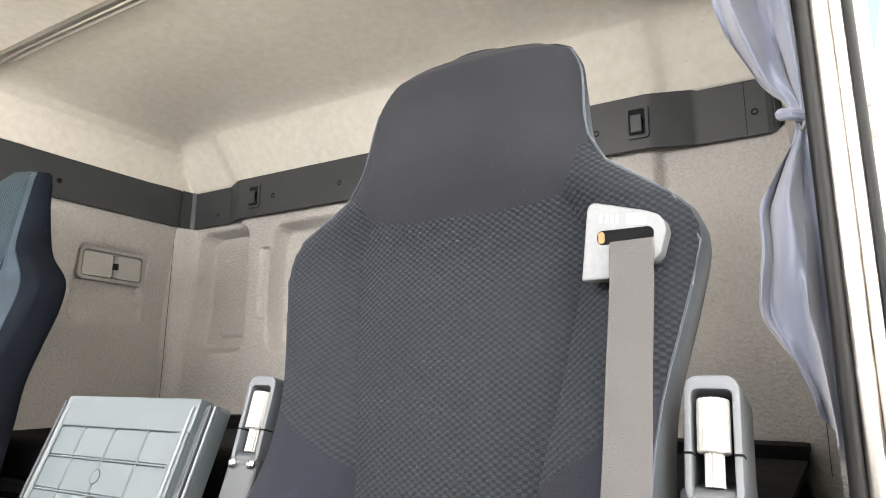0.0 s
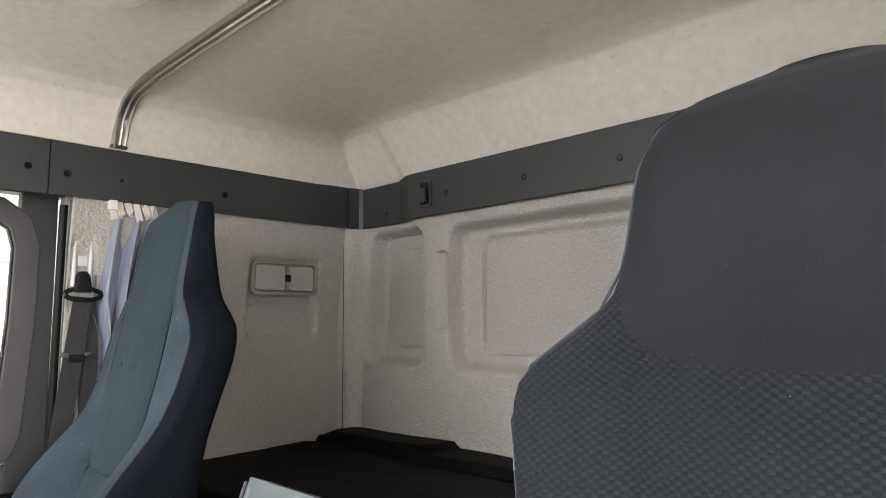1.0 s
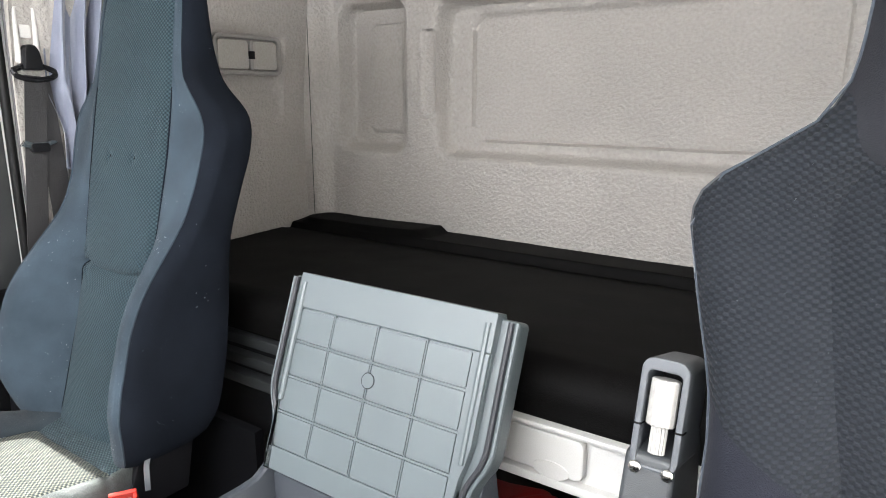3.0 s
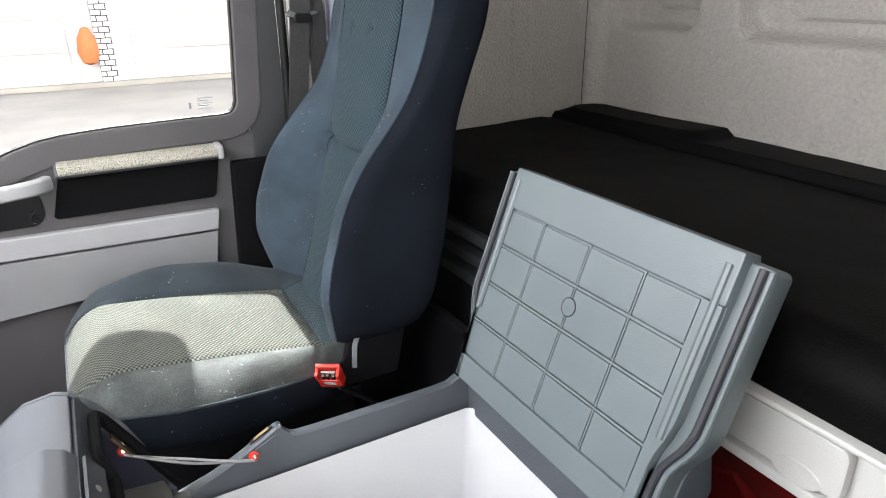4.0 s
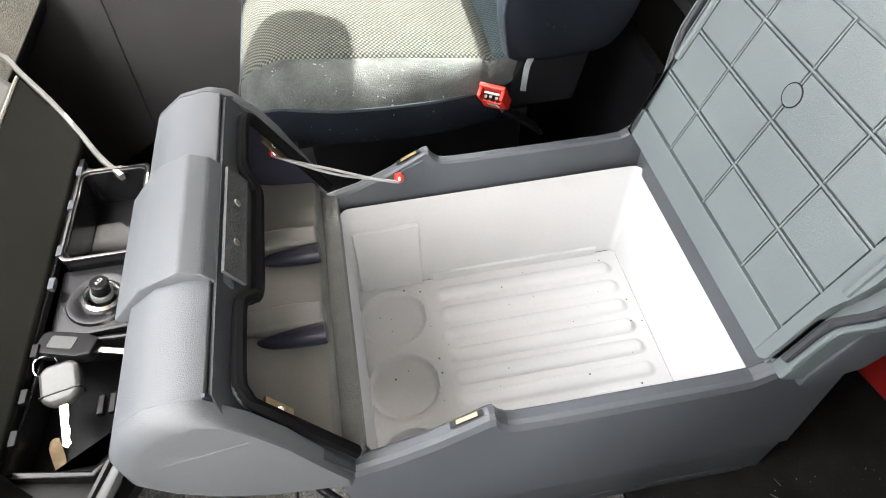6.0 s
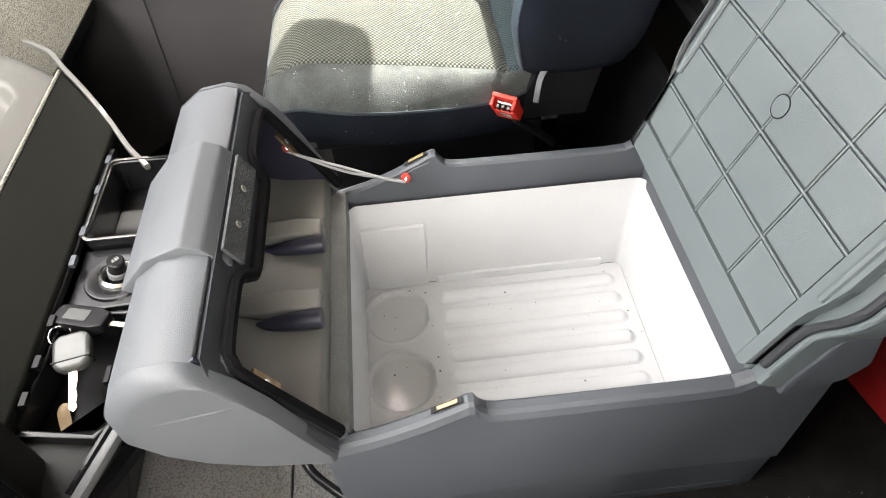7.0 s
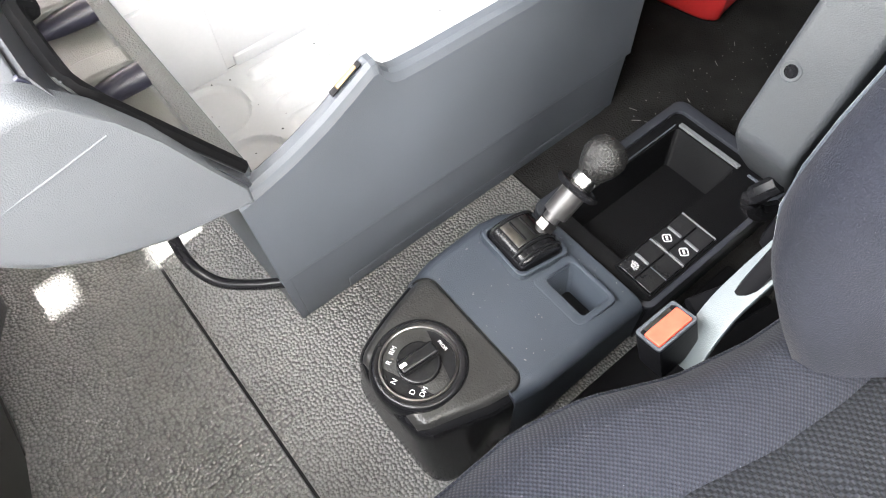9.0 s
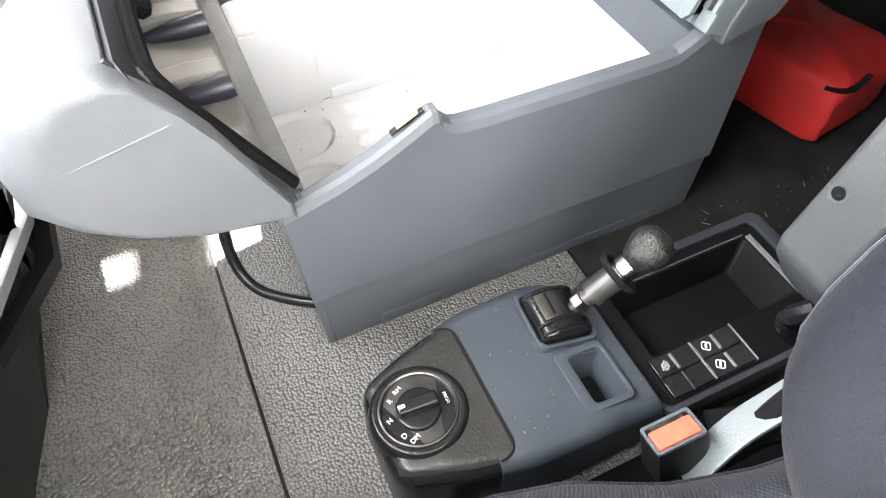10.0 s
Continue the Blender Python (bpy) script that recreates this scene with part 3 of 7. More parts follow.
xs = sorted({round(XC + s * d + (0.045 * sstep(0.2, 0.6, d) if s > 0 else 0), 4) for s in (1, -1) for d in steps(0, 0.7, 14) + steps(0.7, 0.9, 10) + steps(0.9, 0.986, 22)})
ys = sorted(set([round(v, 4) for v in steps(-0.50, 1.1, 28) + steps(1.1, 1.24, 8) + steps(1.24, 1.396, 30)]))
bm = grid(xs, ys, lambda x, y: (x, y, head_z(x, y)))
structure("ceiling", thick(bm, Vector((0, 0, 0.03))), M_HEAD, "cream moulded headliner with small dimples", "ceiling", angle=75)
structure("roof", box(-0.99, 1.21, -0.80, 1.52, 1.64, 1.68), M_RENDER, "white outer roof skin of the cab", "roof")

# floor
structure("floor", box(-0.32, 1.20, -0.70, 1.45, -0.05, -0.004), M_RUBBER, "black cab floor pan", "floor")
structure("floor_mat_front", box(-0.30, 0.95, -0.62, -0.0585, -0.004, 0.0, 0.0015), M_FLOOR, "black pebble-grained vinyl floor mat", "floor mat")
structure("floor_mat", box(-0.30, 0.95, -0.0545, 0.40, -0.004, 0.0, 0.0015), M_FLOOR, "black pebble-grained vinyl floor mat", "floor mat")
structure("floor_carpet", box(-0.32, 1.14, 0.403, 1.38, -0.004, 0.004, 0.0015), M_CARPET, "black dusty carpet behind the seats", "carpet")
structure("floor_footwell", box(-1.02, -0.32, -0.75, 0.62, -0.33, -0.27), M_CARPET, "black carpeted passenger footwell", "floor")
structure("wall_footwell_step", box(-0.335, -0.32, -0.75, 1.36, -0.3, -0.004), M_BLACK, "black side of the engine tunnel", "wall panel")
structure("wall_footwell_rear", box(-0.95, -0.335, 0.60, 0.62, -0.3, 0.30), M_BLACK, "black panel under the bunk", "wall panel")
structure("wall_front", prism([(-0.80, -0.35), (-0.76, -0.35), (-0.70, 0.62), (-0.74, 0.62)], "x", -1.0, 1.2), M_BLACK, "black bulkhead below the windscreen", "wall panel")
structure("wall_outer_back", box(-0.99, 1.21, 1.49, 1.52, -0.35, 1.64), M_RENDER, "white outer rear skin of the cab", "wall panel")
structure("wall_outer_passenger", box(-1.03, -0.99, 0.50, 1.52, -0.35, 1.64), M_RENDER, "white outer side skin of the cab", "wall panel")
structure("wall_outer_driver", box(1.21, 1.25, 0.50, 1.52, -0.35, 1.64), M_RENDER, "white outer side skin of the cab", "wall panel")
for x in (-1.005, 1.20):
    structure("trim_windscreen_pillar", sweep(smooth_path([(x, -0.73, 0.60), (x * 0.99, -0.60, 1.1), (x * 0.97, -0.45, 1.52)], 5), rrect(-0.05, 0.05, -0.045, 0.045, 0.02, 3), up=(0, 1, 0)), M_BAND, "dark windscreen pillar trim", "trim")
structure("trim_header", box(-0.99, 1.21, -0.80, -0.70, 1.58, 1.66, 0.01), M_HEAD, "cream header over the windscreen", "trim")

# roller curtain rail across the ceiling
path = smooth_path([(-0.866, 0.585, 1.400), (-0.858, 0.588, 1.445), (-0.846, 0.590, 1.485), (-0.800, 0.596, 1.532), (-0.70, 0.602, 1.553), (-0.4, 0.612, 1.568), (XC, 0.62, 1.576), (0.66, 0.612, 1.568), (0.965, 0.602, 1.553), (1.065, 0.596, 1.532), (1.111, 0.59, 1.485), (1.125, 0.588, 1.445), (1.131, 0.585, 1.400)], 6)
bm = sweep(path, [(-0.019, -0.007), (-0.019, 0.007), (-0.015, 0.008), (-0.012, 0.002), (-0.003, 0.002), (0.0, 0.006), (0.003, 0.002), (0.012, 0.002), (0.015, 0.008), (0.019, 0.007), (0.019, -0.007)], up=(0.0, 0.0, -1.0))
rail = thing("ceiling_rail", (XC, 0.60, 1.388), "dull aluminium curtain rail bent across the headliner", "curtain rail")
part("rail_track", bm, M_ALU, rail)
for x in (-0.866, 1.131):
    part("rail_foot", box(x - 0.012, x + 0.012, 0.564, 0.606, 1.4005, 1.409, 0.002), M_STEEL, rail, "small steel end bracket")

# roof hatch
hatch = thing("roof_hatch", (0.13, 0.10, 1.545), "cream plastic roof hatch with a black latch", "roof hatch")
o, i = rrect(-0.40, 0.64, -0.26, 0.44, 0.10, 8), rrect(-0.34, 0.58, -0.20, 0.38, 0.07, 8)
part("hatch_frame", frame_prism(o, i, "z", 1.545, 1.595, 0.015), M_HEAD, hatch)
part("hatch_panel", prism(rrect(-0.345, 0.585, -0.205, 0.385, 0.07, 8), "z", 1.560, 1.575), M_HEAD, hatch)
part("latch", box(-0.30, -0.18, 0.27, 0.335, 1.540, 1.562, 0.008), M_BLACK, hatch, "black plastic latch")
part("latch_lever", box(-0.27, -0.21, 0.25, 0.275, 1.534, 1.552, 0.005), M_BLACKGLOSS, hatch)


# ---- passenger door ----
def offset(pts, d):
    """An outline moved outwards by d."""
    out = []
    k = len(pts)
    for i in range(k):
        a, b, c = Vector(pts[i - 1]), Vector(pts[i]), Vector(pts[(i + 1) % k])
        t = ((b - a).normalized() + (c - b).normalized())
        t = t.normalized() if t.length > 1e-6 else Vector((1, 0))
        out.append((b.x + t.y * d, b.y - t.x * d))
    return out


WIN = [(0.370, 0.672), (0.375, 0.75), (0.380, 0.82), (0.388, 0.95), (0.391, 1.135), (0.378, 1.182), (0.345, 1.203), (0.26, 1.209), (0.15, 1.213), (0.06, 1.228), (0.0, 1.238), (-0.20, 1.22), (-0.255, 1.17), (-0.29, 0.90), (-0.34, 0.60), (-0.35, 0.53), (-0.335, 0.512), (-0.29, 0.515), (-0.22, 0.55), (-0.14, 0.594), (-0.10, 0.610), (-0.05, 0.625), (0.0, 0.633), (0.10, 0.639), (0.25, 0.642), (0.335, 0.643), (0.353, 0.646), (0.364, 0.655)]
door = thing("door_1", (-1.0, -0.1, -0.2), "closed passenger door with grey trim and a window", "door", kind="structure")
part("window_frame", frame_prism(offset(WIN, 0.060), WIN, "x", -1.012, -0.985, 0.006), M_DOORTRIM, door, "brown-grey plastic window surround")
part("window_lip", frame_prism(offset(WIN, 0.004), offset(WIN, -0.003), "x", -1.010, -0.990, 0.001), M_RUBBER, door)
part("door_panel", prism([(-0.72, -0.30), (0.395, -0.30), (0.412, 0.60), (-0.20, 0.60), (-0.36, 0.53), (-0.72, 0.53)], "x", -1.035, -0.992, 0.006), M_DOORTRIM, door)
pane = part("pane", prism(offset(WIN, 0.004), "x", -1.009, -1.006), M_GLASS, door, "clear window glass")
pane.visible_shadow = False
# armrest ledge with its woven top, dark pocket below, silver strip and lower panel
part("armrest", prism([(-1.0, 0.545), (-0.955, 0.548), (-0.945, 0.556), (-0.950, 0.572), (-1.0, 0.578)], "y", -0.03, 0.322, 0.004), M_DOORTRIM, door)
bm = prism([(-0.992, 0.581), (-0.950, 0.575), (-0.942, 0.562), (-0.945, 0.556), (-0.955, 0.570), (-0.992, 0.574)], "y", -0.024, 0.304, 0.002)
part("armrest_cover", bm, M_BEIGEFAB, door, "beige woven armrest cover")
part("armrest_end", box(-0.996, -0.940, 0.304, 0.318, 0.550, 0.584, 0.005), M_SILVER, door)
part("pocket_panel", prism([(-0.050, 0.460), (-0.044, 0.454), (0.288, 0.451), (0.295, 0.457), (0.312, 0.546), (-0.026, 0.546)], "x", -0.994, -0.984, 0.002), M_SEAL, door, "black recessed pocket panel")
part("silver_strip", prism([(-0.70, 0.392), (0.288, 0.371), (0.296, 0.423), (-0.70, 0.440)], "x", -0.994, -0.972, 0.006), M_SILVER, door, "silver-grey trim strip")
part("lower_panel", prism([(-0.70, 0.215), (-0.20, 0.245), (0.273, 0.273), (0.287, 0.366), (-0.70, 0.386)], "x", -0.994, -0.978, 0.004), M_SILVERDK, door, "grey lower door panel")
part("pull_handle", sweep(smooth_path([(-0.975, -0.045, 0.540), (-0.950, -0.08, 0.538), (-0.945, -0.17, 0.530), (-0.950, -0.28, 0.51), (-0.985, -0.36, 0.50)], 6), rrect(-0.012, 0.012, -0.016, 0.016, 0.007, 3)), M_SILVER, door, "silver pull handle")
part("handle_cup", prism(rrect(-0.36, -0.065, 0.445, 0.525, 0.03), "x", -0.994, -0.988, 0.002), M_BLACKGLOSS, door)
for y, z in ((0.392, 0.672), (0.408, 1.062)):
    part("screw", lathe([(0, 0.002), (0.005, 0.002), (0.008, 0.0)], 14, axis_pose((-0.9845, y, z), (1, 0, 0))), M_BLACK, door)
for k in range(5):
    part("glass_mark", box(-1.0055, -1.0052, 0.286, 0.320 - 0.009 * (k % 2), 0.660 + 0.0058 * k, 0.6618 + 0.0058 * k), M_SILVERDK, door)
part("glass_mark", box(-1.0055, -1.0052, 0.266, 0.271, 0.662, 0.675), M_SILVERDK, door)

structure("trim_door_seal", tube([(-0.968, 0.488, 0.30), (-0.965, 0.489, 0.8), (-0.955, 0.489, 1.25)], 0.010, 10), M_RUBBER, "black rubber door seal on the pillar", "seal")
# plain black sheet fills the dark gap between door trim and pillar
structure("trim_door_gap", prism([(0.300, -0.26), (0.470, -0.26), (0.470, 0.535), (0.335, 0.535)], "x", -0.990, -0.962, 0.008), M_SEAL, "black sheet filling the dark gap behind the door trim", "trim")
structure("trim_door_edge", prism([(0.398, 0.50), (0.486, 0.50), (0.486, 1.64), (0.404, 1.64)], "x", -1.030, -0.988, 0.004), M_BAND, "dark rubber-edged rear frame of the passenger door", "trim")
structure("trim_pillar_edge", tube([(-0.948, 0.500, 0.30), (-0.945, 0.501, 0.8), (-0.925, 0.501, 1.26)], 0.007, 10), M_DOORTRIM, "grey pillar edge trim", "trim")
structure("trim_pillar_foot", prism([(0.30, -0.27), (0.62, -0.27), (0.62, 0.50), (0.50, 0.56), (0.47, 0.56)], "x", -0.96, -0.935, 0.01), M_BLACK, "black lower pillar cover", "trim")
structure("trim_grab_tube", tube([(-0.955, 0.42, -0.1), (-0.945, 0.415, 0.25), (-0.94, 0.425, 0.44), (-0.942, 0.45, 0.49), (-0.95, 0.52, 0.50)], 0.014, 10), M_BLACK, "black door-side grab tube", "grab rail")

# driver's doorway edge
structure("trim_pillar_driver", box(1.192, 1.25, 0.462, 0.52, -0.30, 1.64, 0.006), M_WALL, "beige pillar at the driver's doorway", "trim")
for x, r, mt in ((1.199, 0.0075, M_RUBBER), (1.213, 0.0085, M_ALU), (1.226, 0.006, M_ALU), (1.235, 0.005, M_RUBBER)):
    structure("trim_doorway_seal", tube([(x, 0.452, -0.3), (x, 0.450, 0.6), (x - 0.002, 0.450, 1.05), (x - 0.008, 0.450, 1.62)], r, 10), mt, "grey doorway seal strip of metal and rubber", "seal")


# ---- outside ----
structure("ground", box(-60, 60, -60, 60, -1.5, -1.38), M_CONCRETE, "pale sunlit concrete yard", "ground")
WX = -18.0
yard = thing("warehouse", (WX, 0, -1.38), "white rendered warehouse with roller shutters", "building")
part("wall", box(WX - 0.4, WX, -28, 26, -1.38, 6.5), M_RENDER, yard)
part("plinth", box(WX, WX + 0.2, -28, 26, -1.38, -1.25, 0.03), M_CONCRETE, yard)
for y in (-10.5, -2.0, 4.0):
    sh = part("shutter", box(WX, WX + 0.06, y - 2.3, y + 2.3, -1.25, 3.6, 0.01), M_SHUTTER, yard)
    for k in range(6):
        part("slat_line", box(WX + 0.06, WX + 0.075, y - 2.28, y + 2.28, -0.55 + 0.75 * k, -0.52 + 0.75 * k), M_CONCRETE, sh)
pier = part("brick_pier", box(WX, WX + 0.18, 0.90, 1.26, -1.25, 4.2), M_BAND, yard)
bm = bmesh.new()
for k in range(42):
    for j in range(3):
        y0 = 0.905 + 0.235 * j - (0.118 if k % 2 else 0)
        a, b = max(0.90, y0), min(1.26, y0 + 0.208)
        if b > a:
            add(bm, box(WX + 0.17, WX + 0.195, a, b, -1.24 + 0.128 * k, -1.24 + 0.128 * k + 0.102))
part("bricks", bm, M_RENDER, pier)
buoy = solo("hanging_buoy", lathe([(0, 0), (0.16, 0.06), (0.24, 0.3), (0.20, 0.62), (0.08, 0.85), (0, 0.87)], 18, Matrix.Translation((WX + 0.35, 0.70, -0.82))), M_ORANGE, "orange plastic buoy hanging by the brick pier", "buoy")
solo("wall_box", box(WX + 0.06, WX + 0.25, 5.1, 5.5, -0.1, 0.45, 0.02), M_SILVER, "grey electrical box on the wall", "wall box")

# assumed white hall: bounces sun into the doorway and hides blue sky
hall = thing("bounce_hall", (6.0, 0, -1.38), "made-up white hall across the yard, added for bounce light", "building")
part("wall", box(6.0, 6.4, -60, 140, -1.38, 26.0), M_RENDER, hall)
part("plinth", box(5.85, 6.0, -60, 140, -1.38, -1.1, 0.03), M_CONCRETE, hall)
for y in (-12, -4, 4, 12):
    part("door", box(5.94, 6.0, y - 1.8, y + 1.8, -1.1, 2.8, 0.01), M_SHUTTER, hall)

# unseen mirror guessed from the cushion's shadow; its blocks shape that shadow
mirror = thing("unseen_kerb_mirror", (-1.25, -0.06, 1.19), "unseen black kerb mirror outside, shaped to shade the passenger cushion", "mirror")
part("housing", box(-1.34, -1.20, -0.24, 0.20, 1.225, 1.385, 0.05, 4), M_BLACK, mirror)
part("mirror_glass", prism(rrect(-1.325, -1.215, -0.19, 0.15, 0.03), "z", 1.221, 1.227, 0.001), M_CHROME, mirror, "mirror glass facing down")
part("arm", box(-1.31, -1.23, -0.040, 0.060, 1.37, 1.55, 0.02, 3), M_BLACK, mirror)
part("bracket", box(-1.31, -1.23, -0.50, -0.195, 1.37, 1.56, 0.02, 3), M_BLACK, mirror)
part("strut", tube([(-1.27, -0.40, 1.52), (-1.27, 0.04, 1.53), (-1.16, 0.06, 1.55), (-1.03, 0.06, 1.55)], 0.018, 10), M_BLACK, mirror)
# unseen trailer, added to keep the sun out of the windscreen
trailer = thing("sun_block_trailer", (1.0, -2.4, -1.38), "unseen white box trailer added to block sun before the windscreen", "trailer")
part("box_body", box(-1.30, 3.2, -2.9, -1.9, -0.3, 3.1, 0.03), M_RENDER, trailer)
part("chassis", box(-0.9, 2.9, -2.8, -2.0, -0.9, -0.3, 0.02), M_BLACK, trailer)
for x in (-0.6, 2.5):
    part("wheel", lathe([(0, -0.15), (0.3, -0.15), (0.48, -0.12), (0.5, 0), (0.48, 0.12), (0.3, 0.15), (0, 0.15)], 28, axis_pose((x, -2.4, -0.88), (1, 0, 0), (0, 0, 1))), M_RUBBER, trailer)

structure("trim_door_front", prism([(-0.76, -0.30), (-0.42, -0.30), (-0.40, 0.50), (-0.385, 0.62), (-0.335, 0.90), (-0.297, 1.17), (-0.26, 1.23), (-0.20, 1.27), (-0.20, 1.40), (-0.76, 1.40)], "x", -1.033, -0.987, 0.004), M_DOORTRIM, "dark front edge of the passenger door", "trim")
structure("trim_door_head", box(-1.035, -0.983, -0.55, 0.50, 1.275, 1.64, 0.004), M_BAND, "dark panel over the passenger door", "trim")


# ---- bunk ----
def mat_top(x, y):
    z = 0.560 + 0.010 * math.sin(2.1 * x + 1.0) * math.sin(2.6 * y)
    front = 1.262 + 0.006 * math.sin(3.1 * x + 0.5)
    z -= 0.006 * sstep(front - 0.05, front - 0.004, y) * sstep(front, front - 0.004, y)
    z += 0.020 * sstep(front - 0.002, front + 0.010, y) * (0.55 + 0.45 * sstep(-0.75, -0.30, x))
    z += 0.002 * noise.noise((x * 5.0, y * 7.0, 0.3)) + 0.0012 * noise.noise((x * 14.0, y * 16.0, 1.7))
    z += 0.017 * sstep(0.006, -0.014, inside(x, y, -0.90, -0.40, 1.27, 1.45, 0.05))
    return z


bm = bmesh.new()
xs, ys = steps(-0.915, 1.13, 90), sorted(set(steps(0.0, 1.0, 60) + steps(0.831, 0.862, 14)))


def mat_sheet(x, v):
    """From the front's foot up over a round edge to the rear wall."""
    foot, top, y0, r = 0.484, mat_top(x, 0.70), 0.668, 0.055
    if v < 0.12:
        return (x, y0, foot + (top - r - foot) * v / 0.12)
    if v < 0.32:
        a = (v - 0.12) / 0.20 * math.pi / 2
        return (x, y0 + r * (1 - math.cos(a)), top - r + r * math.sin(a))
    y = y0 + r + (1.425 - y0 - r) * (v - 0.32) / 0.68
    return (x, y, mat_top(x, y))


mattress = thing("mattress", (0.11, 1.05, 0.43), "black vinyl bunk mattress with a raised rear edge", "mattress")
part("mattress_cover", thick(grid(xs, ys, mat_sheet), Vector((0, 0.012, -0.012))), M_MATT, mattress, angle=60)
part("mattress_base", box(-0.91, 1.12, 0.672, 1.38, 0.478, 0.492), M_MATT, mattress)

bunk = thing("sleeper_bunk", (0.3, 0.78, 0.28), "off-white plastic bunk front with a drawer", "bunk")
part("top_rail", prism([(0.668, 0.462), (0.715, 0.462), (0.715, 0.480), (0.655, 0.480), (0.655, 0.472), (0.668, 0.470)], "x", -0.30, 1.13, 0.003), M_PANELW, bunk)
part("front_panel", box(-0.30, 1.13, 0.690, 0.710, 0.365, 0.465, 0.003), M_PANELW, bunk)
drawer = part("drawer_front", prism(rrect(-0.27, 0.338, 0.388, 0.458, 0.014), "y", 0.674, 0.692, 0.005), M_PANELW, bunk)
part("finger_grip", lathe([(0, 0.0015), (0.030, 0.0015), (0.032, 0.0)], 24, axis_pose((0.285, 0.674, 0.396), (0, -1, 0)) @ Matrix.Diagonal((1, 0.5, 1, 1))), M_PANELW, drawer)
part("lower_rail", box(-0.30, 1.13, 0.672, 0.695, 0.365, 0.382, 0.004), M_PANELW, bunk)
part("platform", box(-0.91, 1.13, 0.70, 1.39, 0.455, 0.4775), M_BLACK, bunk)
dark = thing("bunk_side_panel", (-0.6, 0.72, 0.2), "dark grey ribbed bunk front panel beside the seat", "bunk panel")
part("panel", box(-0.91, -0.302, 0.695, 0.71, 0.0, 0.455), M_BLACK, dark)
for k in range(3):
    part("rib", box(-0.91, -0.305, 0.672 - 0.003 * k, 0.698, 0.440 - 0.045 * k, 0.466 - 0.045 * k, 0.006), M_BAND, dark)

bag = thing("red_bag", (0.10, 0.86, 0.004), "red nylon bag lying on the carpet under the bunk", "bag")


def bag_f(u, v):
    a, b = 2 * math.pi * u, math.pi * (v - 0.5)
    cx, cy = math.cos(a), math.sin(a)
    p = 0.2
    sx, sy = math.copysign(abs(cx) ** p, cx), math.copysign(abs(cy) ** p, cy)
    cz = math.copysign(abs(math.sin(b)) ** 0.6, math.sin(b))
    cr = abs(math.cos(b)) ** 0.25
    w = 0.008 * noise.noise((sx * 2.1, sy * 2.3, cz * 2)) + 0.005 * abs(noise.noise((sx * 5, sy * 5, cz * 4)))
    x, y, z = 0.125 * sx * cr + w, 0.095 * sy * cr + w, 0.066 + (0.062 + w) * cz
    return Matrix.Rotation(radians(12), 4, "Z") @ Vector((x, y, z)) + Vector((0.07, 0.90, 0.004))


part("bag_body", grid(steps(0, 1, 48), steps(0, 1, 24), bag_f), M_BAG, bag, angle=70)
part("strap", sweep(smooth_path([bag_f(u, 0.72) + (bag_f(u, 0.72) - Vector((0.07, 0.90, 0.07))).normalized() * 0.002 for u in steps(0.80, 1.0, 6)], 3), [(-0.007, -0.001), (0.007, -0.001), (0.007, 0.001), (-0.007, 0.001)]), M_BLACK, bag, "black webbing strap")


# ---- reading lamp on the side wall ----
lamp = thing("reading_lamp", (-0.93, 1.13, 1.02), "beige plastic reading lamp set in the side wall, switched off", "lamp")
o, i = rrect(1.012, 1.258, 1.028, 1.140, 0.022), rrect(1.024, 1.246, 1.040, 1.128, 0.014)
part("lamp_frame", frame_prism(o, i, "x", -0.940, -0.918, 0.003), M_LAMP, lamp)
part("lens", prism(rrect(1.028, 1.135, 1.043, 1.124, 0.010), "x", -0.935, -0.922, 0.003), M_LAMPLENS, lamp)
part("lens", prism(rrect(1.152, 1.243, 1.043, 1.124, 0.010), "x", -0.935, -0.924, 0.003), M_LAMPLENS, lamp)
part("switch_bar", box(-0.935, -0.917, 1.137, 1.150, 1.043, 1.124, 0.003), M_LAMP, lamp)
part("switch", box(-0.935, -0.914, 1.136, 1.152, 1.072, 1.095, 0.002), M_BLACK, lamp, "small black switch")


# ---- fridge console ----
fridge = thing("fridge_console", (0.0, 0.32, 0.0), "slate-grey plastic fridge box between the seats, opened", "fridge box")
RIM = ((0.036, 0.262), (0.06, 0.268), (0.10, 0.280), (0.14, 0.297), (0.175, 0.316), (0.197, 0.329), (0.203, 0.329), (0.208, 0.318), (0.220, 0.306), (0.26, 0.304), (0.46, 0.302), (0.490, 0.304), (0.515, 0.318), (0.535, 0.332), (0.60, 0.336))


def rim_z(y):
    return lerp_table(RIM, y)


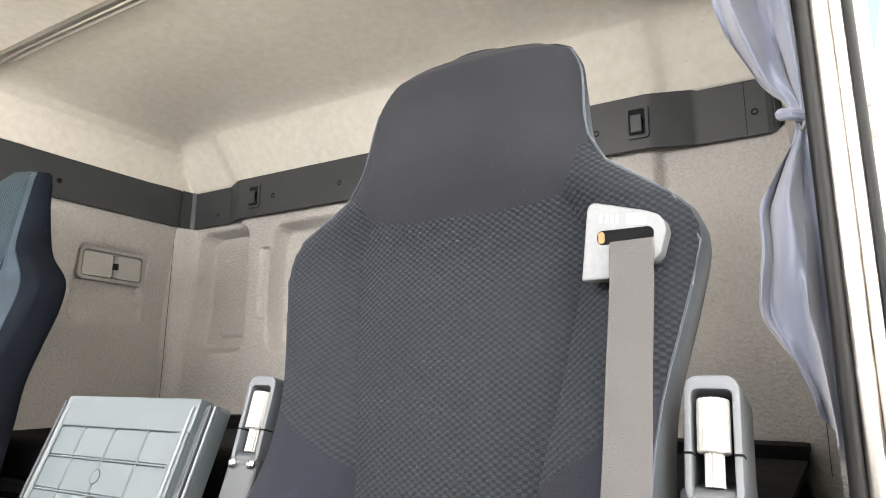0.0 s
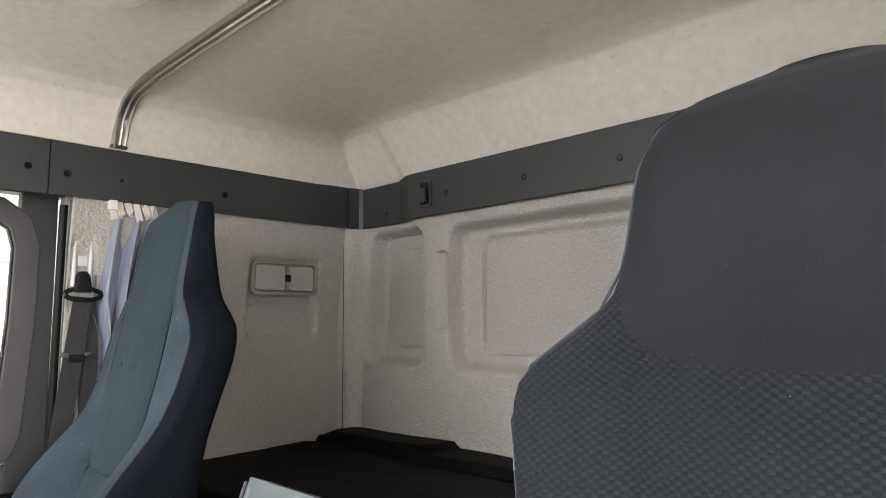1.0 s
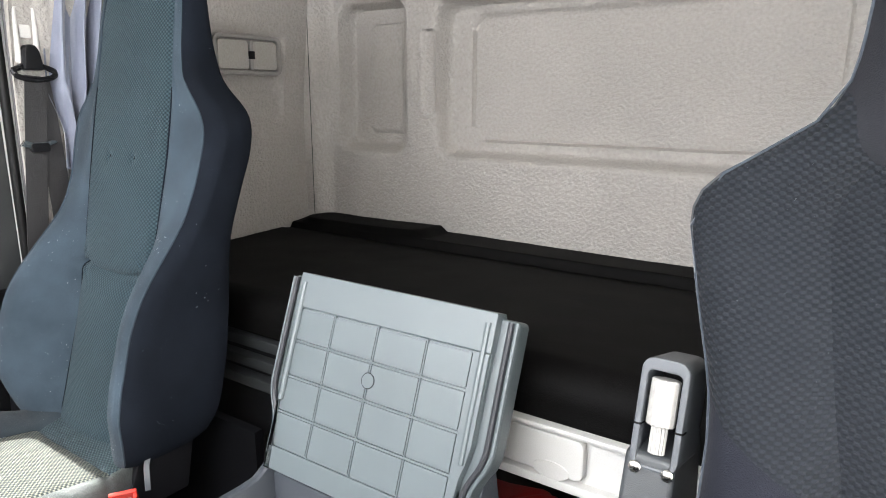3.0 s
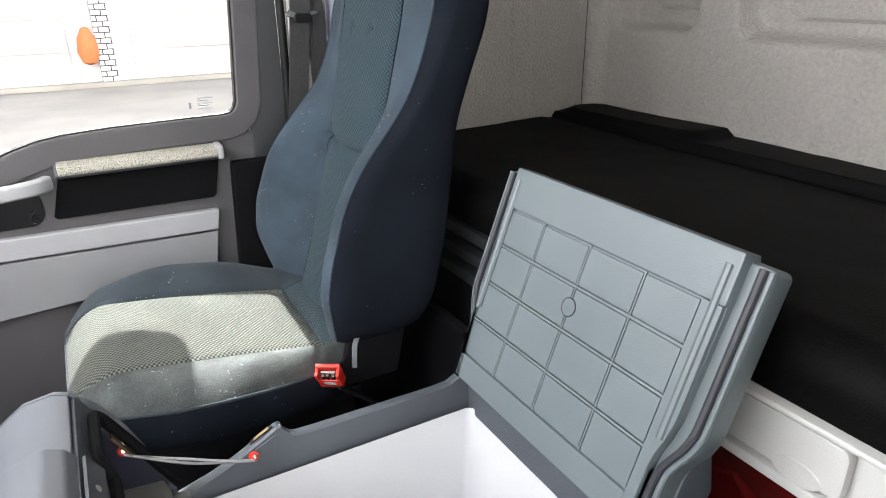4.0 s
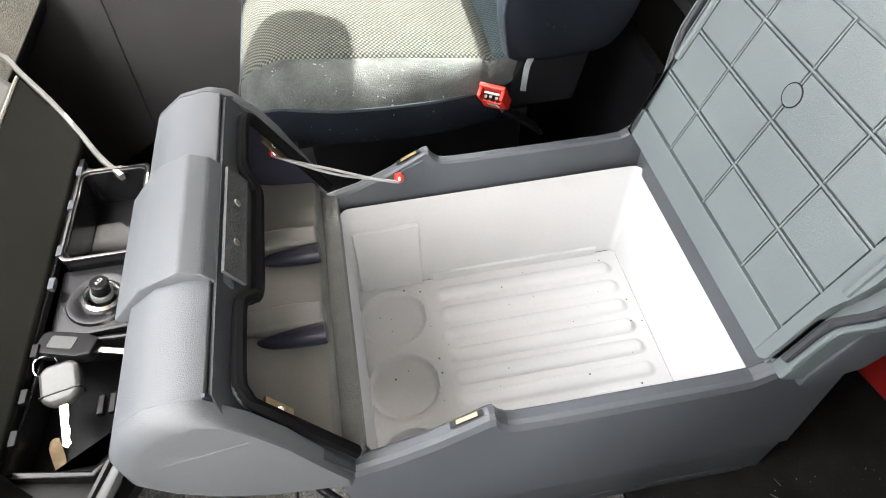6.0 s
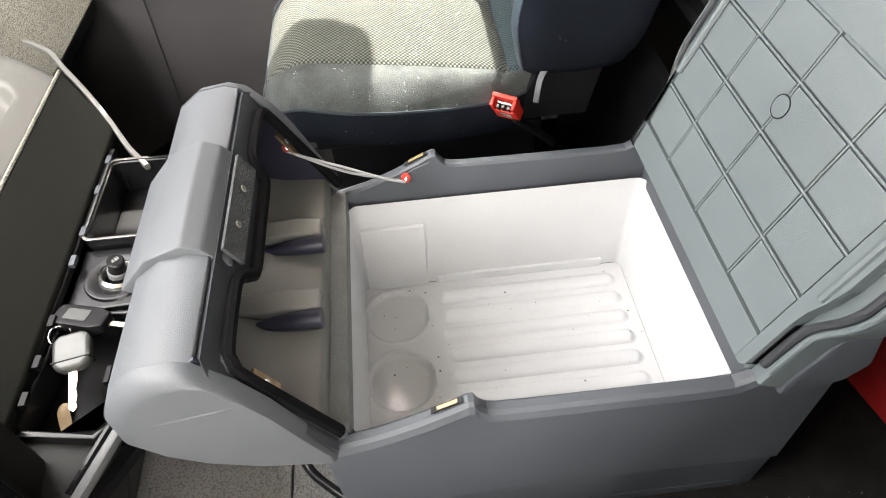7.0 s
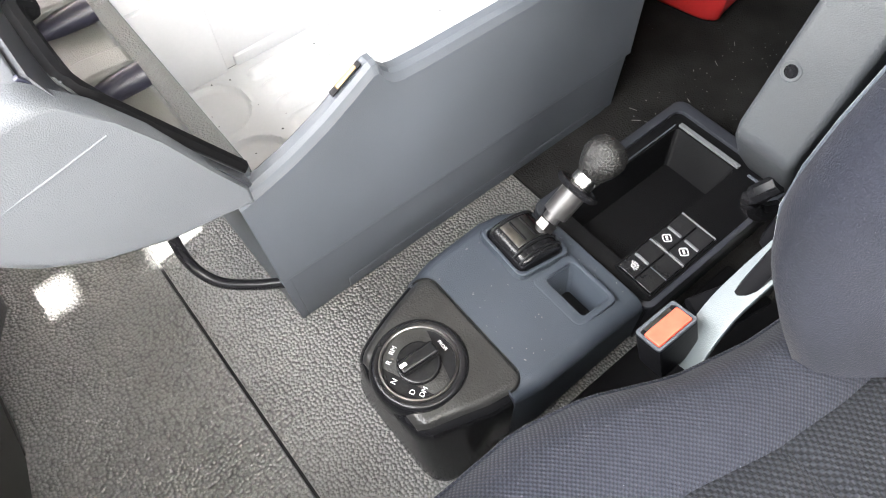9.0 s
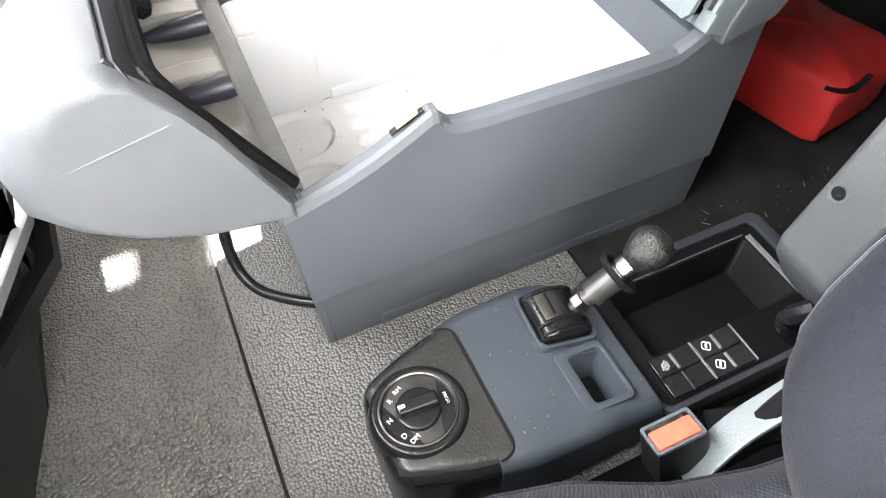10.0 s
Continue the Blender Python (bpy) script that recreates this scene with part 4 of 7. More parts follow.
def side_wall(s):
    """One long side: outer skin, round top edge, inner skin down to the liner."""
    ys = sorted(set(steps(0.036, 0.60, 56) + [0.197, 0.203, 0.208]))
    prof = lambda y: [(0.2065, 0.0), (0.2105, 0.104), (0.2125, 0.1075), (0.2158, 0.1095), (0.2165, 0.112), (0.2160, 0.116), (0.2145, rim_z(y) - 0.012), (0.211, rim_z(y) - 0.003), (0.206, rim_z(y)), (0.197, rim_z(y)), (0.1935, rim_z(y) - 0.003), (0.190, 0.258), (0.190, 0.246), (0.200, 0.236), (0.2, 0.0)]
    bm = bmesh.new()
    rings = [[bm.verts.new((s * a, y + (0.012 * (1 - z / 0.26) if y < 0.05 else 0), z)) for a, z in prof(y)] for y in ys]
    k = len(rings[0])
    for p, q in zip(rings, rings[1:]):
        for i in range(k):
            bm.faces.new((p[i], p[(i + 1) % k], q[(i + 1) % k], q[i]))
    bm.faces.new(rings[0])
    bm.faces.new(rings[-1])
    return bm


for s in (1, -1):
    part("side_wall", side_wall(s), M_BODY, fridge, angle=18)
part("front_wall", prism([(0.048, 0.0), (0.036, 0.262), (0.042, 0.270), (0.064, 0.270), (0.064, 0.0)], "x", -0.2, 0.2, 0.003), M_BODY, fridge)
part("front_sill", box(-0.192, 0.192, 0.034, 0.0665, 0.240, 0.2745, 0.003), M_SILL, fridge, "grained front sill")
part("rear_wall", prism([(0.525, 0.0), (0.535, 0.300), (0.60, 0.300), (0.60, 0.0)], "x", -0.2, 0.2, 0.004), M_BODY, fridge)
part("rear_sill", box(-0.192, 0.192, 0.522, 0.600, 0.240, 0.3035, 0.004), M_BODY, fridge)
for s in (1, -1):
    part("foot", box(s * 0.206 - 0.012, s * 0.206 + 0.0025, 0.12, 0.58, 0.0, 0.022, 0.003), M_BODY, fridge)


def tub(x, y):
    """The liner's floor: ribs, two bottle rings and soft edges."""
    z = 0.060
    if 0.190 < y < 0.497:
        k = (x + 0.142) / 0.0392
        if -0.4 < k < 7.4:
            off = abs(k - round(k)) * 0.0392
            reach = max(0.0, 0.207 - y, y - 0.480)
            z += 0.0075 * math.sqrt(max(0, 1 - (math.hypot(off, reach) / 0.0130) ** 2))
    for cx in (-0.113, 0.011, 0.135):
        d = math.hypot(x - cx, (y - 0.119))
        z -= 0.007 * sstep(0.0535, 0.0485, d)
        z += 0.002 * sstep(0.006, 0.0, abs(d - 0.053))
    return z


XA, XB, YA, YB, ZT = -0.180, 0.191, 0.066, 0.523, 0.256


def liner_xy(u, v):
    return XA + 0.002 + (XB - XA - 0.006) * u, YA + 0.002 + (YB - YA - 0.012) * v


bm = grid(steps(0, 1, 170), steps(0, 1, 120), lambda u, v: (*liner_xy(u, v), tub(*liner_xy(u, v))))
rim_top = rrect(XA, XB, YA, YB, 0.015, 6)
foot_r = rrect(XA + 0.002, XB - 0.004, YA + 0.002, YB - 0.010, 0.012, 6)
k = len(rim_top)
levels = []
for t, z in ((0, ZT), (0.03, ZT - 0.006), (0.93, 0.075), (1.0, 0.061)):
    levels.append([bm.verts.new((a[0] + (b[0] - a[0]) * t, a[1] + (b[1] - a[1]) * t, z)) for a, b in zip(rim_top, foot_r)])
for p, q in zip(levels, levels[1:]):
    for i in range(k):
        bm.faces.new((p[i], p[(i + 1) % k], q[(i + 1) % k], q[i]))
liner = part("liner", bm, M_LINER, fridge, "white plastic cool box liner", angle=50)
part("liner_step", box(XA - 0.004, XA + 0.0075, YA + 0.01, 0.178, 0.058, 0.205, 0.003), M_LINER, liner)
part("liner_rib", box(XA - 0.004, XA + 0.0065, 0.192, 0.480, 0.058, 0.078, 0.004), M_LINER, liner)
rng = random.Random(4)
bm = bmesh.new()
for _ in range(46):
    u, v = rng.random(), rng.random()
    x, y = liner_xy(u, v)
    r = rng.uniform(0.0004, 0.0013)
    add(bm, box(x - r, x + r, y - r, y + r, tub(x, y) + 0.0002, tub(x, y) + 0.0008))
tagged(part("crumbs", bm, M_BLACK, liner, "dark crumbs"), kind="stuff")
for s in (1, -1):
    part("catch_plate", prism([(0.163, 0.3135), (0.186, 0.3255), (0.186, 0.3280), (0.163, 0.3160)], "x", s * 0.2015 - 0.0026, s * 0.2015 + 0.0026, 0.001), M_GOLD, fridge, "yellow zinc catch plate")
    part("catch_recess", prism([(0.157, 0.3098), (0.191, 0.3273), (0.191, 0.3287), (0.157, 0.3112)], "x", s * 0.2015 - 0.0033, s * 0.2015 + 0.0033), M_BLACK, fridge)
part("screw_cover", prism([(0.150, 0.292), (0.170, 0.278), (0.190, 0.292), (0.193, 0.318), (0.165, 0.306)], "x", -0.1925, -0.1900, 0.0004), M_BODY, fridge)

# lid, hinged at the rear and leaning back
LH = Vector((0.0, 0.478, 0.335))
lean = radians(20.6)
LM = Matrix.Translation(LH) @ Matrix.Rotation(-lean, 4, "X")


def lid_box(x0, x1, d0, d1, h0, h1, bev=0.003):
    """In the lid's own axes: across, depth away from its inner face, height from the hinge."""
    return box(x0, x1, d0, d1, h0, h1, bev, 2, LM)


LX0, LX1 = -0.205, 0.257
GX0, GX1, GH0, GH1 = -0.165, 0.197, 0.048, 0.291


def lid_edge(inset):
    """The lid's outline, narrower below a bend near the hinge."""
    side = ((0.006, 0.026), (0.080, 0.026), (0.096, 0.024), (0.112, 0.016), (0.128, 0.006), (0.144, 0.001), (0.160, 0.0))
    right = [(LX1 - inset - d, h) for h, d in side] + [(LX1 - inset, 0.338), (LX1 - inset - 0.003, 0.345)]
    left = [(LX0 + inset + 0.003, 0.345), (LX0 + inset, 0.338)] + [(LX0 + inset + d, h) for h, d in reversed(side)]
    return right + left


lid = part("lid", prism(lid_edge(0), "y", 0.014, 0.048, 0.005, 2, LM), M_LID, fridge, "blue-grey lid opened and leaning back", angle=30)
plate = [(0.224, 0.155), (0.226, 0.345), (0.223, 0.3525), (-0.172, 0.3525), (-0.175, 0.345), (-0.173, 0.155), (-0.169, 0.13), (-0.163, 0.110), (-0.161, 0.09), (-0.161, 0.010), (0.212, 0.010), (0.212, 0.09), (0.214, 0.110), (0.220, 0.13)]
part("plug_plate", prism(plate, "y", 0.0055, 0.030, 0.0, 2, LM), M_LID, lid)
bm = bmesh.new()
add(bm, lid_box(GX0, GX1, -0.0012, 0.022, 0.010, GH0, 0.0012))
add(bm, lid_box(-0.175, 0.226, -0.0012, 0.022, GH1, 0.3525, 0.0035))
for gx, foot, side in ((GX1, 0.212, 0.224), (GX0, -0.161, -0.173)):
    k = 1 if gx > 0 else -1
    edge = [(gx, 0.010), (foot - k * 0.006, 0.010), (foot, 0.018), (foot, 0.088), (foot + k * 0.002, 0.108), (foot + k * 0.008, 0.130), (side, 0.155), (side, GH1), (gx, GH1)]
    add(bm, prism(edge, "y", -0.0012, 0.022, 0.0012, 2, LM))
part("plate_border", bm, M_LID, lid)
ribs_x = (-0.079, 0.016, 0.1135)
ribs_h = (0.1080, 0.1705, 0.2325)
for x in ribs_x:
    part("rib", lid_box(x - 0.0013, x + 0.0013, 0.0014, 0.008, GH0, GH1, 0.0008), M_LID, lid)
for h in ribs_h:
    part("rib", lid_box(GX0, GX1, 0.0002, 0.008, h - 0.0015, h + 0.0015, 0.0008), M_LID, lid)
xs4, hs4 = (GX0,) + ribs_x + (GX1,), (GH0,) + ribs_h + (GH1,)
for i in range(4):
    for j in range(4):
        part("lid_panel", lid_box(xs4[i] + 0.0026, xs4[i + 1] - 0.0026, 0.0016, 0.008, hs4[j] + 0.0036, hs4[j + 1] - 0.0036, 0.0006), M_LID, lid)
ring_at = lambda r: [(0.0165 + r * math.cos(a), 0.2025 + r * math.sin(a)) for a in steps(0, 2 * math.pi, 28)[:-1]]
part("ring_mark", prism(ring_at(0.0120), "y", 0.0006, 0.006, 0.0005, 1, LM), M_LID, lid)
part("ring_groove", frame_prism(ring_at(0.0133), ring_at(0.0119), "y", 0.0010, 0.005, 0, LM), M_BLACK, lid, "dark round seam")
part("moulding_dot", prism([(-0.112 + 0.005 * math.cos(a), 0.084 + 0.005 * math.sin(a)) for a in steps(0, 2 * math.pi, 16)[:-1]], "y", 0.0020, 0.006, 0.0002, 1, LM), M_LID, lid)
for x, s in ((LX0, -1), (LX1, 1)):
    seal = [(0.0125, 0.342), (0.0125, 0.25), (0.0125, 0.165), (0.0140, 0.145), (0.0200, 0.126), (0.0285, 0.109), (0.0355, 0.092), (0.0375, 0.070), (0.0375, 0.030)]
    part("seal", tube([LM @ Vector((x - s * d, 0.009, h)) for d, h in seal], 0.0048, 8, 4), M_SEALGREY, lid, "dark slate rubber seal")
    part("outer_rim", tube([LM @ Vector((x - s * (d - 0.0085), 0.012, h)) for d, h in seal], 0.0038, 8, 4), M_LID, lid)
    part("bead", tube([LM @ Vector((x - s * 0.044, -0.0005, h)) for h in (0.336, 0.25, 0.18, 0.128)], 0.0052, 8, 3), M_LID, lid)
    part("hinge_arm", prism([(0.520, 0.315), (0.585, 0.332), (0.604, 0.36), (0.590, 0.43), (0.565, 0.445), (0.540, 0.385), (0.522, 0.340)], "x", (LX1 - 0.056 if s > 0 else LX0 + 0.010), (LX1 - 0.022 if s > 0 else LX0 + 0.044), 0.006), M_BODY, fridge)

# tilted front bin
PROF = ((0.052, 0.262), (0.052, 0.283), (0.030, 0.330), (0.005, 0.388), (-0.018, 0.428), (-0.046, 0.460), (-0.064, 0.466), (-0.096, 0.461), (-0.127, 0.438), (-0.146, 0.400), (-0.146, 0.360), (-0.122, 0.328), (-0.085, 0.300), (-0.03, 0.277))


def bin_profile(s):
    """The side's outline at a share s of its size about the inside."""
    cy, cz = -0.045, 0.37
    return [(cy + (y - cy) * s, cz + (z - cz) * s) for y, z in PROF]


pts = PROF[5:]
inner = bin_profile(0.93)[5:]
shell = list(pts) + [PROF[0]] + [(0.046, 0.272)] + list(reversed(inner))
flap = part("front_flap", prism(shell, "x", -0.209, 0.209, 0.002), M_FLAP, fridge, "grey tilted-out storage bin")
ends = ((0.2090, 1.0), (0.2130, 0.997), (0.2180, 0.984), (0.2225, 0.962), (0.2260, 0.932), (0.2285, 0.895), (0.2300, 0.850))
for s in (1, -1):
    bm = bmesh.new()
    rings = []
    for x, k in ends:
        rings.append([bm.verts.new((s * x, 0.012 + (y - 0.012) * k, 0.358 + (z - 0.358) * k)) for y, z in PROF])
    for p, q in zip(rings, rings[1:]):
        for i in range(len(PROF)):
            bm.faces.new((p[i], p[(i + 1) % len(PROF)], q[(i + 1) % len(PROF)], q[i]))
    bm.faces.new(rings[0])
    bm.faces.new(rings[-1])
    part("bin_side", bm, M_FLAP, flap, angle=45)
part("bin_floor", prism([(0.045, 0.276), (-0.03, 0.278), (-0.085, 0.292), (-0.118, 0.33), (-0.126, 0.38), (-0.118, 0.39), (-0.10, 0.345), (-0.07, 0.318), (-0.02, 0.302), (0.038, 0.296)], "x", -0.206, 0.206, 0.004), M_BIN, flap, "dull grey bin pockets")
for x in (-0.062, 0.060):
    part("bin_divider", prism([(0.040, 0.290), (0.039, 0.318), (0.0, 0.322), (-0.05, 0.318), (-0.085, 0.332), (-0.104, 0.350), (-0.10, 0.33), (-0.02, 0.295)], "x", x - 0.040, x - 0.008, 0.005, 3), M_BIN, flap)
    part("bin_tongue", sweep([(x, 0.040 - 0.012 * k, 0.308 - 0.0008 * k) for k in range(10)], circle(0.013, 12), scales=[1.0, 1.0, 0.96, 0.89, 0.80, 0.68, 0.54, 0.39, 0.22, 0.05]), M_BINDARK, flap, "navy-black tongue")
part("bin_lining", prism([(0.044, 0.285), (0.0, 0.385), (-0.045, 0.462), (-0.075, 0.45), (-0.115, 0.40), (-0.105, 0.33), (-0.03, 0.29)], "x", -0.2075, -0.203, 0.001), M_BINDARK, flap)
part("bin_lining", prism([(0.044, 0.285), (0.0, 0.385), (-0.045, 0.462), (-0.075, 0.45), (-0.115, 0.40), (-0.105, 0.33), (-0.03, 0.29)], "x", 0.203, 0.2075, 0.001), M_BINDARK, flap)
FLAP_DIR, FLAP_OUT = Vector((0, -0.4845, 0.8748)), Vector((0, 0.8748, 0.4845))


def on_rim(x, up, out):
    """A place on the bin's open face: across, up along it, and out of it."""
    return Vector((x, 0.052, 0.283)) + FLAP_DIR * up + FLAP_OUT * out


RIM_IN = ((0.200, 0.0), (0.200, 0.05), (0.200, 0.11), (0.199, 0.150), (0.192, 0.164), (0.180, 0.170), (0.12, 0.171), (0.094, 0.168), (0.080, 0.154), (0.066, 0.146), (0.0, 0.146))
RIM_OUT = ((0.2215, 0.0), (0.2215, 0.05), (0.2215, 0.11), (0.2215, 0.160), (0.2170, 0.186), (0.204, 0.1975), (0.12, 0.198), (0.10, 0.198), (0.09, 0.198), (0.07, 0.198), (0.0, 0.198))
both = [list(r) + [(-x, y) for x, y in reversed(r[:-1])] for r in (RIM_IN, RIM_OUT)]
part("bin_rim", thick(grid(list(range(len(both[0]))), [0, 1], lambda i, k: on_rim(*both[k][i], 0.0035)), FLAP_OUT * -0.006), M_TRAYRIM, flap, "dark slate rim")
part("bin_seal", tube([on_rim(x, y, 0.0060) for x, y in both[0]], 0.0076, 8, 4), M_SEAL, flap, "black rubber seal round the bin")
part("rim_bead", tube([on_rim(x * 1.022, y + (0.004 if y > 0.14 else 0), 0.004) for x, y in both[0]], 0.0028, 6, 4), M_TEXT, flap)
for s in (1, -1):
    part("side_crease", tube([(s * 0.2295, -0.022, 0.412), (s * 0.2298, -0.06, 0.404), (s * 0.2290, -0.108, 0.394)], 0.0011, 6, 4), M_FLAP, flap, "pale crease line")
part("latch_block", prism([(-0.030, 0.442), (-0.052, 0.4700), (-0.072, 0.478), (-0.112, 0.462), (-0.151, 0.420), (-0.13, 0.41), (-0.06, 0.44), (-0.03, 0.432)], "x", -0.084, 0.084, 0.004), M_FLAP, flap)
part("latch_plate", thick(grid([-0.074, 0.074], [0.166, 0.196], lambda x, u: on_rim(x, u, 0.0105)), FLAP_OUT * -0.004), M_TEXT, flap, "grained plate with two screws")
for x in (-0.028, 0.028):
    part("screw", lathe([(0, 0.001), (0.0035, 0.0012), (0.0045, 0.0)], 12, axis_pose(on_rim(x, 0.181, 0.0107), FLAP_OUT)), M_ALU, flap)
for s in (1, -1):
    ct = part("catch", prism([(0.009, 0.363), (-0.010, 0.398), (-0.013, 0.396), (0.006, 0.361)], "x", s * 0.190 - 0.011, s * 0.190 + 0.006, 0.001), M_GOLD, flap, "yellow zinc catch")
    part("catch_screw", lathe([(0, 0.0012), (0.0035, 0.0012), (0.0045, 0.0)], 12, axis_pose((s * 0.190 - 0.002, 0.0000, 0.381), FLAP_OUT)), M_CHROME, ct)
# cord that holds the bin
bm = bmesh.new()
for ph in (0, math.pi):
    pts = []
    for t in steps(0, 1, 24):
        p = Vector((-0.178, 0.156, 0.300)).lerp(Vector((-0.194, -0.002, 0.364)), t)
        w = 0.0028 * math.sin(math.pi * t)
        p += Vector((0.004 + w * math.cos(4 * t + ph), 0, -0.006 * math.sin(math.pi * t) + w * math.sin(4 * t + ph)))
        pts.append(p)
    add(bm, sweep(pts, circle(0.0021, 6)))
cord = part("stay_cord", bm, M_STRAP, fridge, "twisted clear stay cord with red eyelets")
for p in ((-0.184, 0.157, 0.300), (-0.200, -0.003, 0.364)):
    e = part("eyelet", lathe([(0.002, 0.010), (0.0055, 0.0095), (0.0070, 0.007), (0.0070, -0.002), (0.002, -0.002)], 16, axis_pose(p, (0.85, 0.1, 0.5))), M_RED, cord, "red eyelet")
    part("eyelet_screw", lathe([(0, 0.0120), (0.0028, 0.0115), (0.0036, 0.009)], 12, axis_pose(p, (0.85, 0.1, 0.5))), M_CHROME, cord)
part("drain_tube", tube([(0.10, -0.02, 0.25), (0.115, -0.02, 0.20), (0.125, -0.025, 0.12), (0.15, -0.012, 0.088), (0.18, 0.02, 0.084), (0.205, 0.05, 0.09)], 0.0065, 10), M_BLACKGLOSS, fridge, "black bent drain tube")


# ---- seats ----
BACK_Y = ((0.28, 0.405), (0.36, 0.432), (0.50, 0.478), (0.62, 0.510), (0.85, 0.560), (1.00, 0.590), (1.12, 0.612), (1.18, 0.625), (1.20, 0.633), (1.215, 0.645), (1.225, 0.660))
HALF_W = ((0.28, 0.215), (0.34, 0.245), (0.42, 0.276), (0.52, 0.276), (0.64, 0.248), (0.74, 0.232), (0.84, 0.240), (0.905, 0.245), (0.945, 0.225), (0.975, 0.185), (1.00, 0.168), (1.05, 0.160), (1.12, 0.158), (1.17, 0.153), (1.20, 0.138), (1.215, 0.115), (1.224, 0.085), (1.228, 0.05))
BOLSTER = ((0.28, 0.050), (0.36, 0.092), (0.46, 0.112), (0.56, 0.092), (0.66, 0.050), (0.78, 0.028), (0.90, 0.020), (0.97, 0.012), (1.25, 0.008))
DEPTH = ((0.28, 0.13), (0.36, 0.17), (0.6, 0.155), (0.9, 0.13), (1.0, 0.105), (1.1, 0.082), (1.19, 0.052), (1.215, 0.034), (1.228, 0.014))
CENTRE = ((0.28, 0.122), (0.45, 0.124), (0.6, 0.118), (0.75, 0.130), (0.9, 0.138), (0.97, 0.120), (1.05, 0.125), (1.17, 0.126), (1.20, 0.112), (1.215, 0.090), (1.224, 0.066), (1.228, 0.04))


def ease_table(rows, x, span=0.012):
    return sum(lerp_table(rows, x + span * d) for d in (-1, -0.5, 0, 0.5, 1)) / 5


def back_ring(z):
    """One level of the driver's backrest: 23 front places from one edge to the other, then the rear."""
    zw = z - 0.03 * sstep(0.70, 0.92, z) * sstep(1.19, 1.08, z)
    w, cw, c, b, d = (ease_table(t, h, 0.026 if h < 1.12 else 0.012) if h < 1.19 else lerp_table(t, h) for t, h in ((HALF_W, zw), (CENTRE, zw), (BACK_Y, z), (BOLSTER, z), (DEPTH, z)))
    us = [-1, -0.97, -0.9, -0.8, -0.7, -0.58, -0.46, -0.34, -0.22, -0.12, -0.04, 0.0]
    front = []
    for u in us:
        if u <= -0.46:
            k = (u + 0.46) / -0.54
            x = -(cw + (w - cw) * k)
            y = c - b * math.sin(min(1, k * 1.25) * math.pi / 2) + (min(0.030, b * 0.8 + 0.001) * ((k - 0.8) / 0.2) ** 2 if k > 0.8 else 0)
            if u == -0.46:
                y += 0.006
        else:
            x = -cw * (u / -0.46)
            y = c - 0.008 * math.cos(x / cw * math.pi / 2)
        hb = sstep(0.95, 1.03, z)
        f = min(1, abs(x) / w)
        y += (c - 0.014 * (1 - f * f) + 0.022 * f ** 8 - y) * hb
        front.append((x, y))
    ring = front + [(-x, y) for x, y in reversed(front[:-1])]
    yb = c + d
    side = 0.002 + 0.002 * (1 - hb)
    back = [(w + side, c + 0.01 + 0.020 * hb), (w + 0.002, c + d * 0.4), (w - 0.004, c + d * 0.75), (w - 0.035, yb), (w * 0.4, yb + 0.006), (-w * 0.4, yb + 0.006), (-w + 0.035, yb), (-w + 0.004, c + d * 0.75), (-w - 0.002, c + d * 0.4), (-w - side, c + 0.01 + 0.020 * hb)]
    return ring + back


# winged backrest of the passenger seat, by height: half width, middle panel, crest of the wing, its reach, depth
WING_W = ((0.295, 0.210), (0.32, 0.234), (0.38, 0.250), (0.47, 0.257), (0.56, 0.251), (0.64, 0.242), (0.72, 0.242), (0.80, 0.253), (0.87, 0.267), (0.915, 0.266), (0.945, 0.246), (0.972, 0.208), (1.0, 0.178), (1.05, 0.164), (1.12, 0.158), (1.18, 0.151), (1.208, 0.134), (1.226, 0.10), (1.234, 0.055))
WING_CW = ((0.295, 0.108), (0.45, 0.116), (0.62, 0.122), (0.75, 0.130), (0.85, 0.136), (0.95, 0.135), (1.05, 0.129), (1.15, 0.124), (1.195, 0.110), (1.222, 0.075), (1.234, 0.035))
WING_XC = ((0.295, 0.180), (0.38, 0.220), (0.47, 0.226), (0.56, 0.217), (0.64, 0.200), (0.72, 0.188), (0.80, 0.188), (0.88, 0.190), (0.93, 0.178), (0.97, 0.150), (1.0, 0.138), (1.05, 0.133), (1.15, 0.128), (1.195, 0.114), (1.222, 0.079), (1.234, 0.039))
WING_B = ((0.295, 0.035), (0.33, 0.058), (0.40, 0.097), (0.47, 0.110), (0.56, 0.105), (0.61, 0.088), (0.66, 0.057), (0.70, 0.028), (0.74, 0.006), (0.80, -0.006), (0.90, -0.012), (0.97, -0.008), (1.0, -0.003), (1.24, 0.0))
WING_D = ((0.295, 0.13), (0.35, 0.140), (0.50, 0.118), (0.68, 0.104), (0.84, 0.112), (0.95, 0.108), (1.05, 0.086), (1.12, 0.066), (1.18, 0.050), (1.208, 0.038), (1.226, 0.024), (1.234, 0.014))


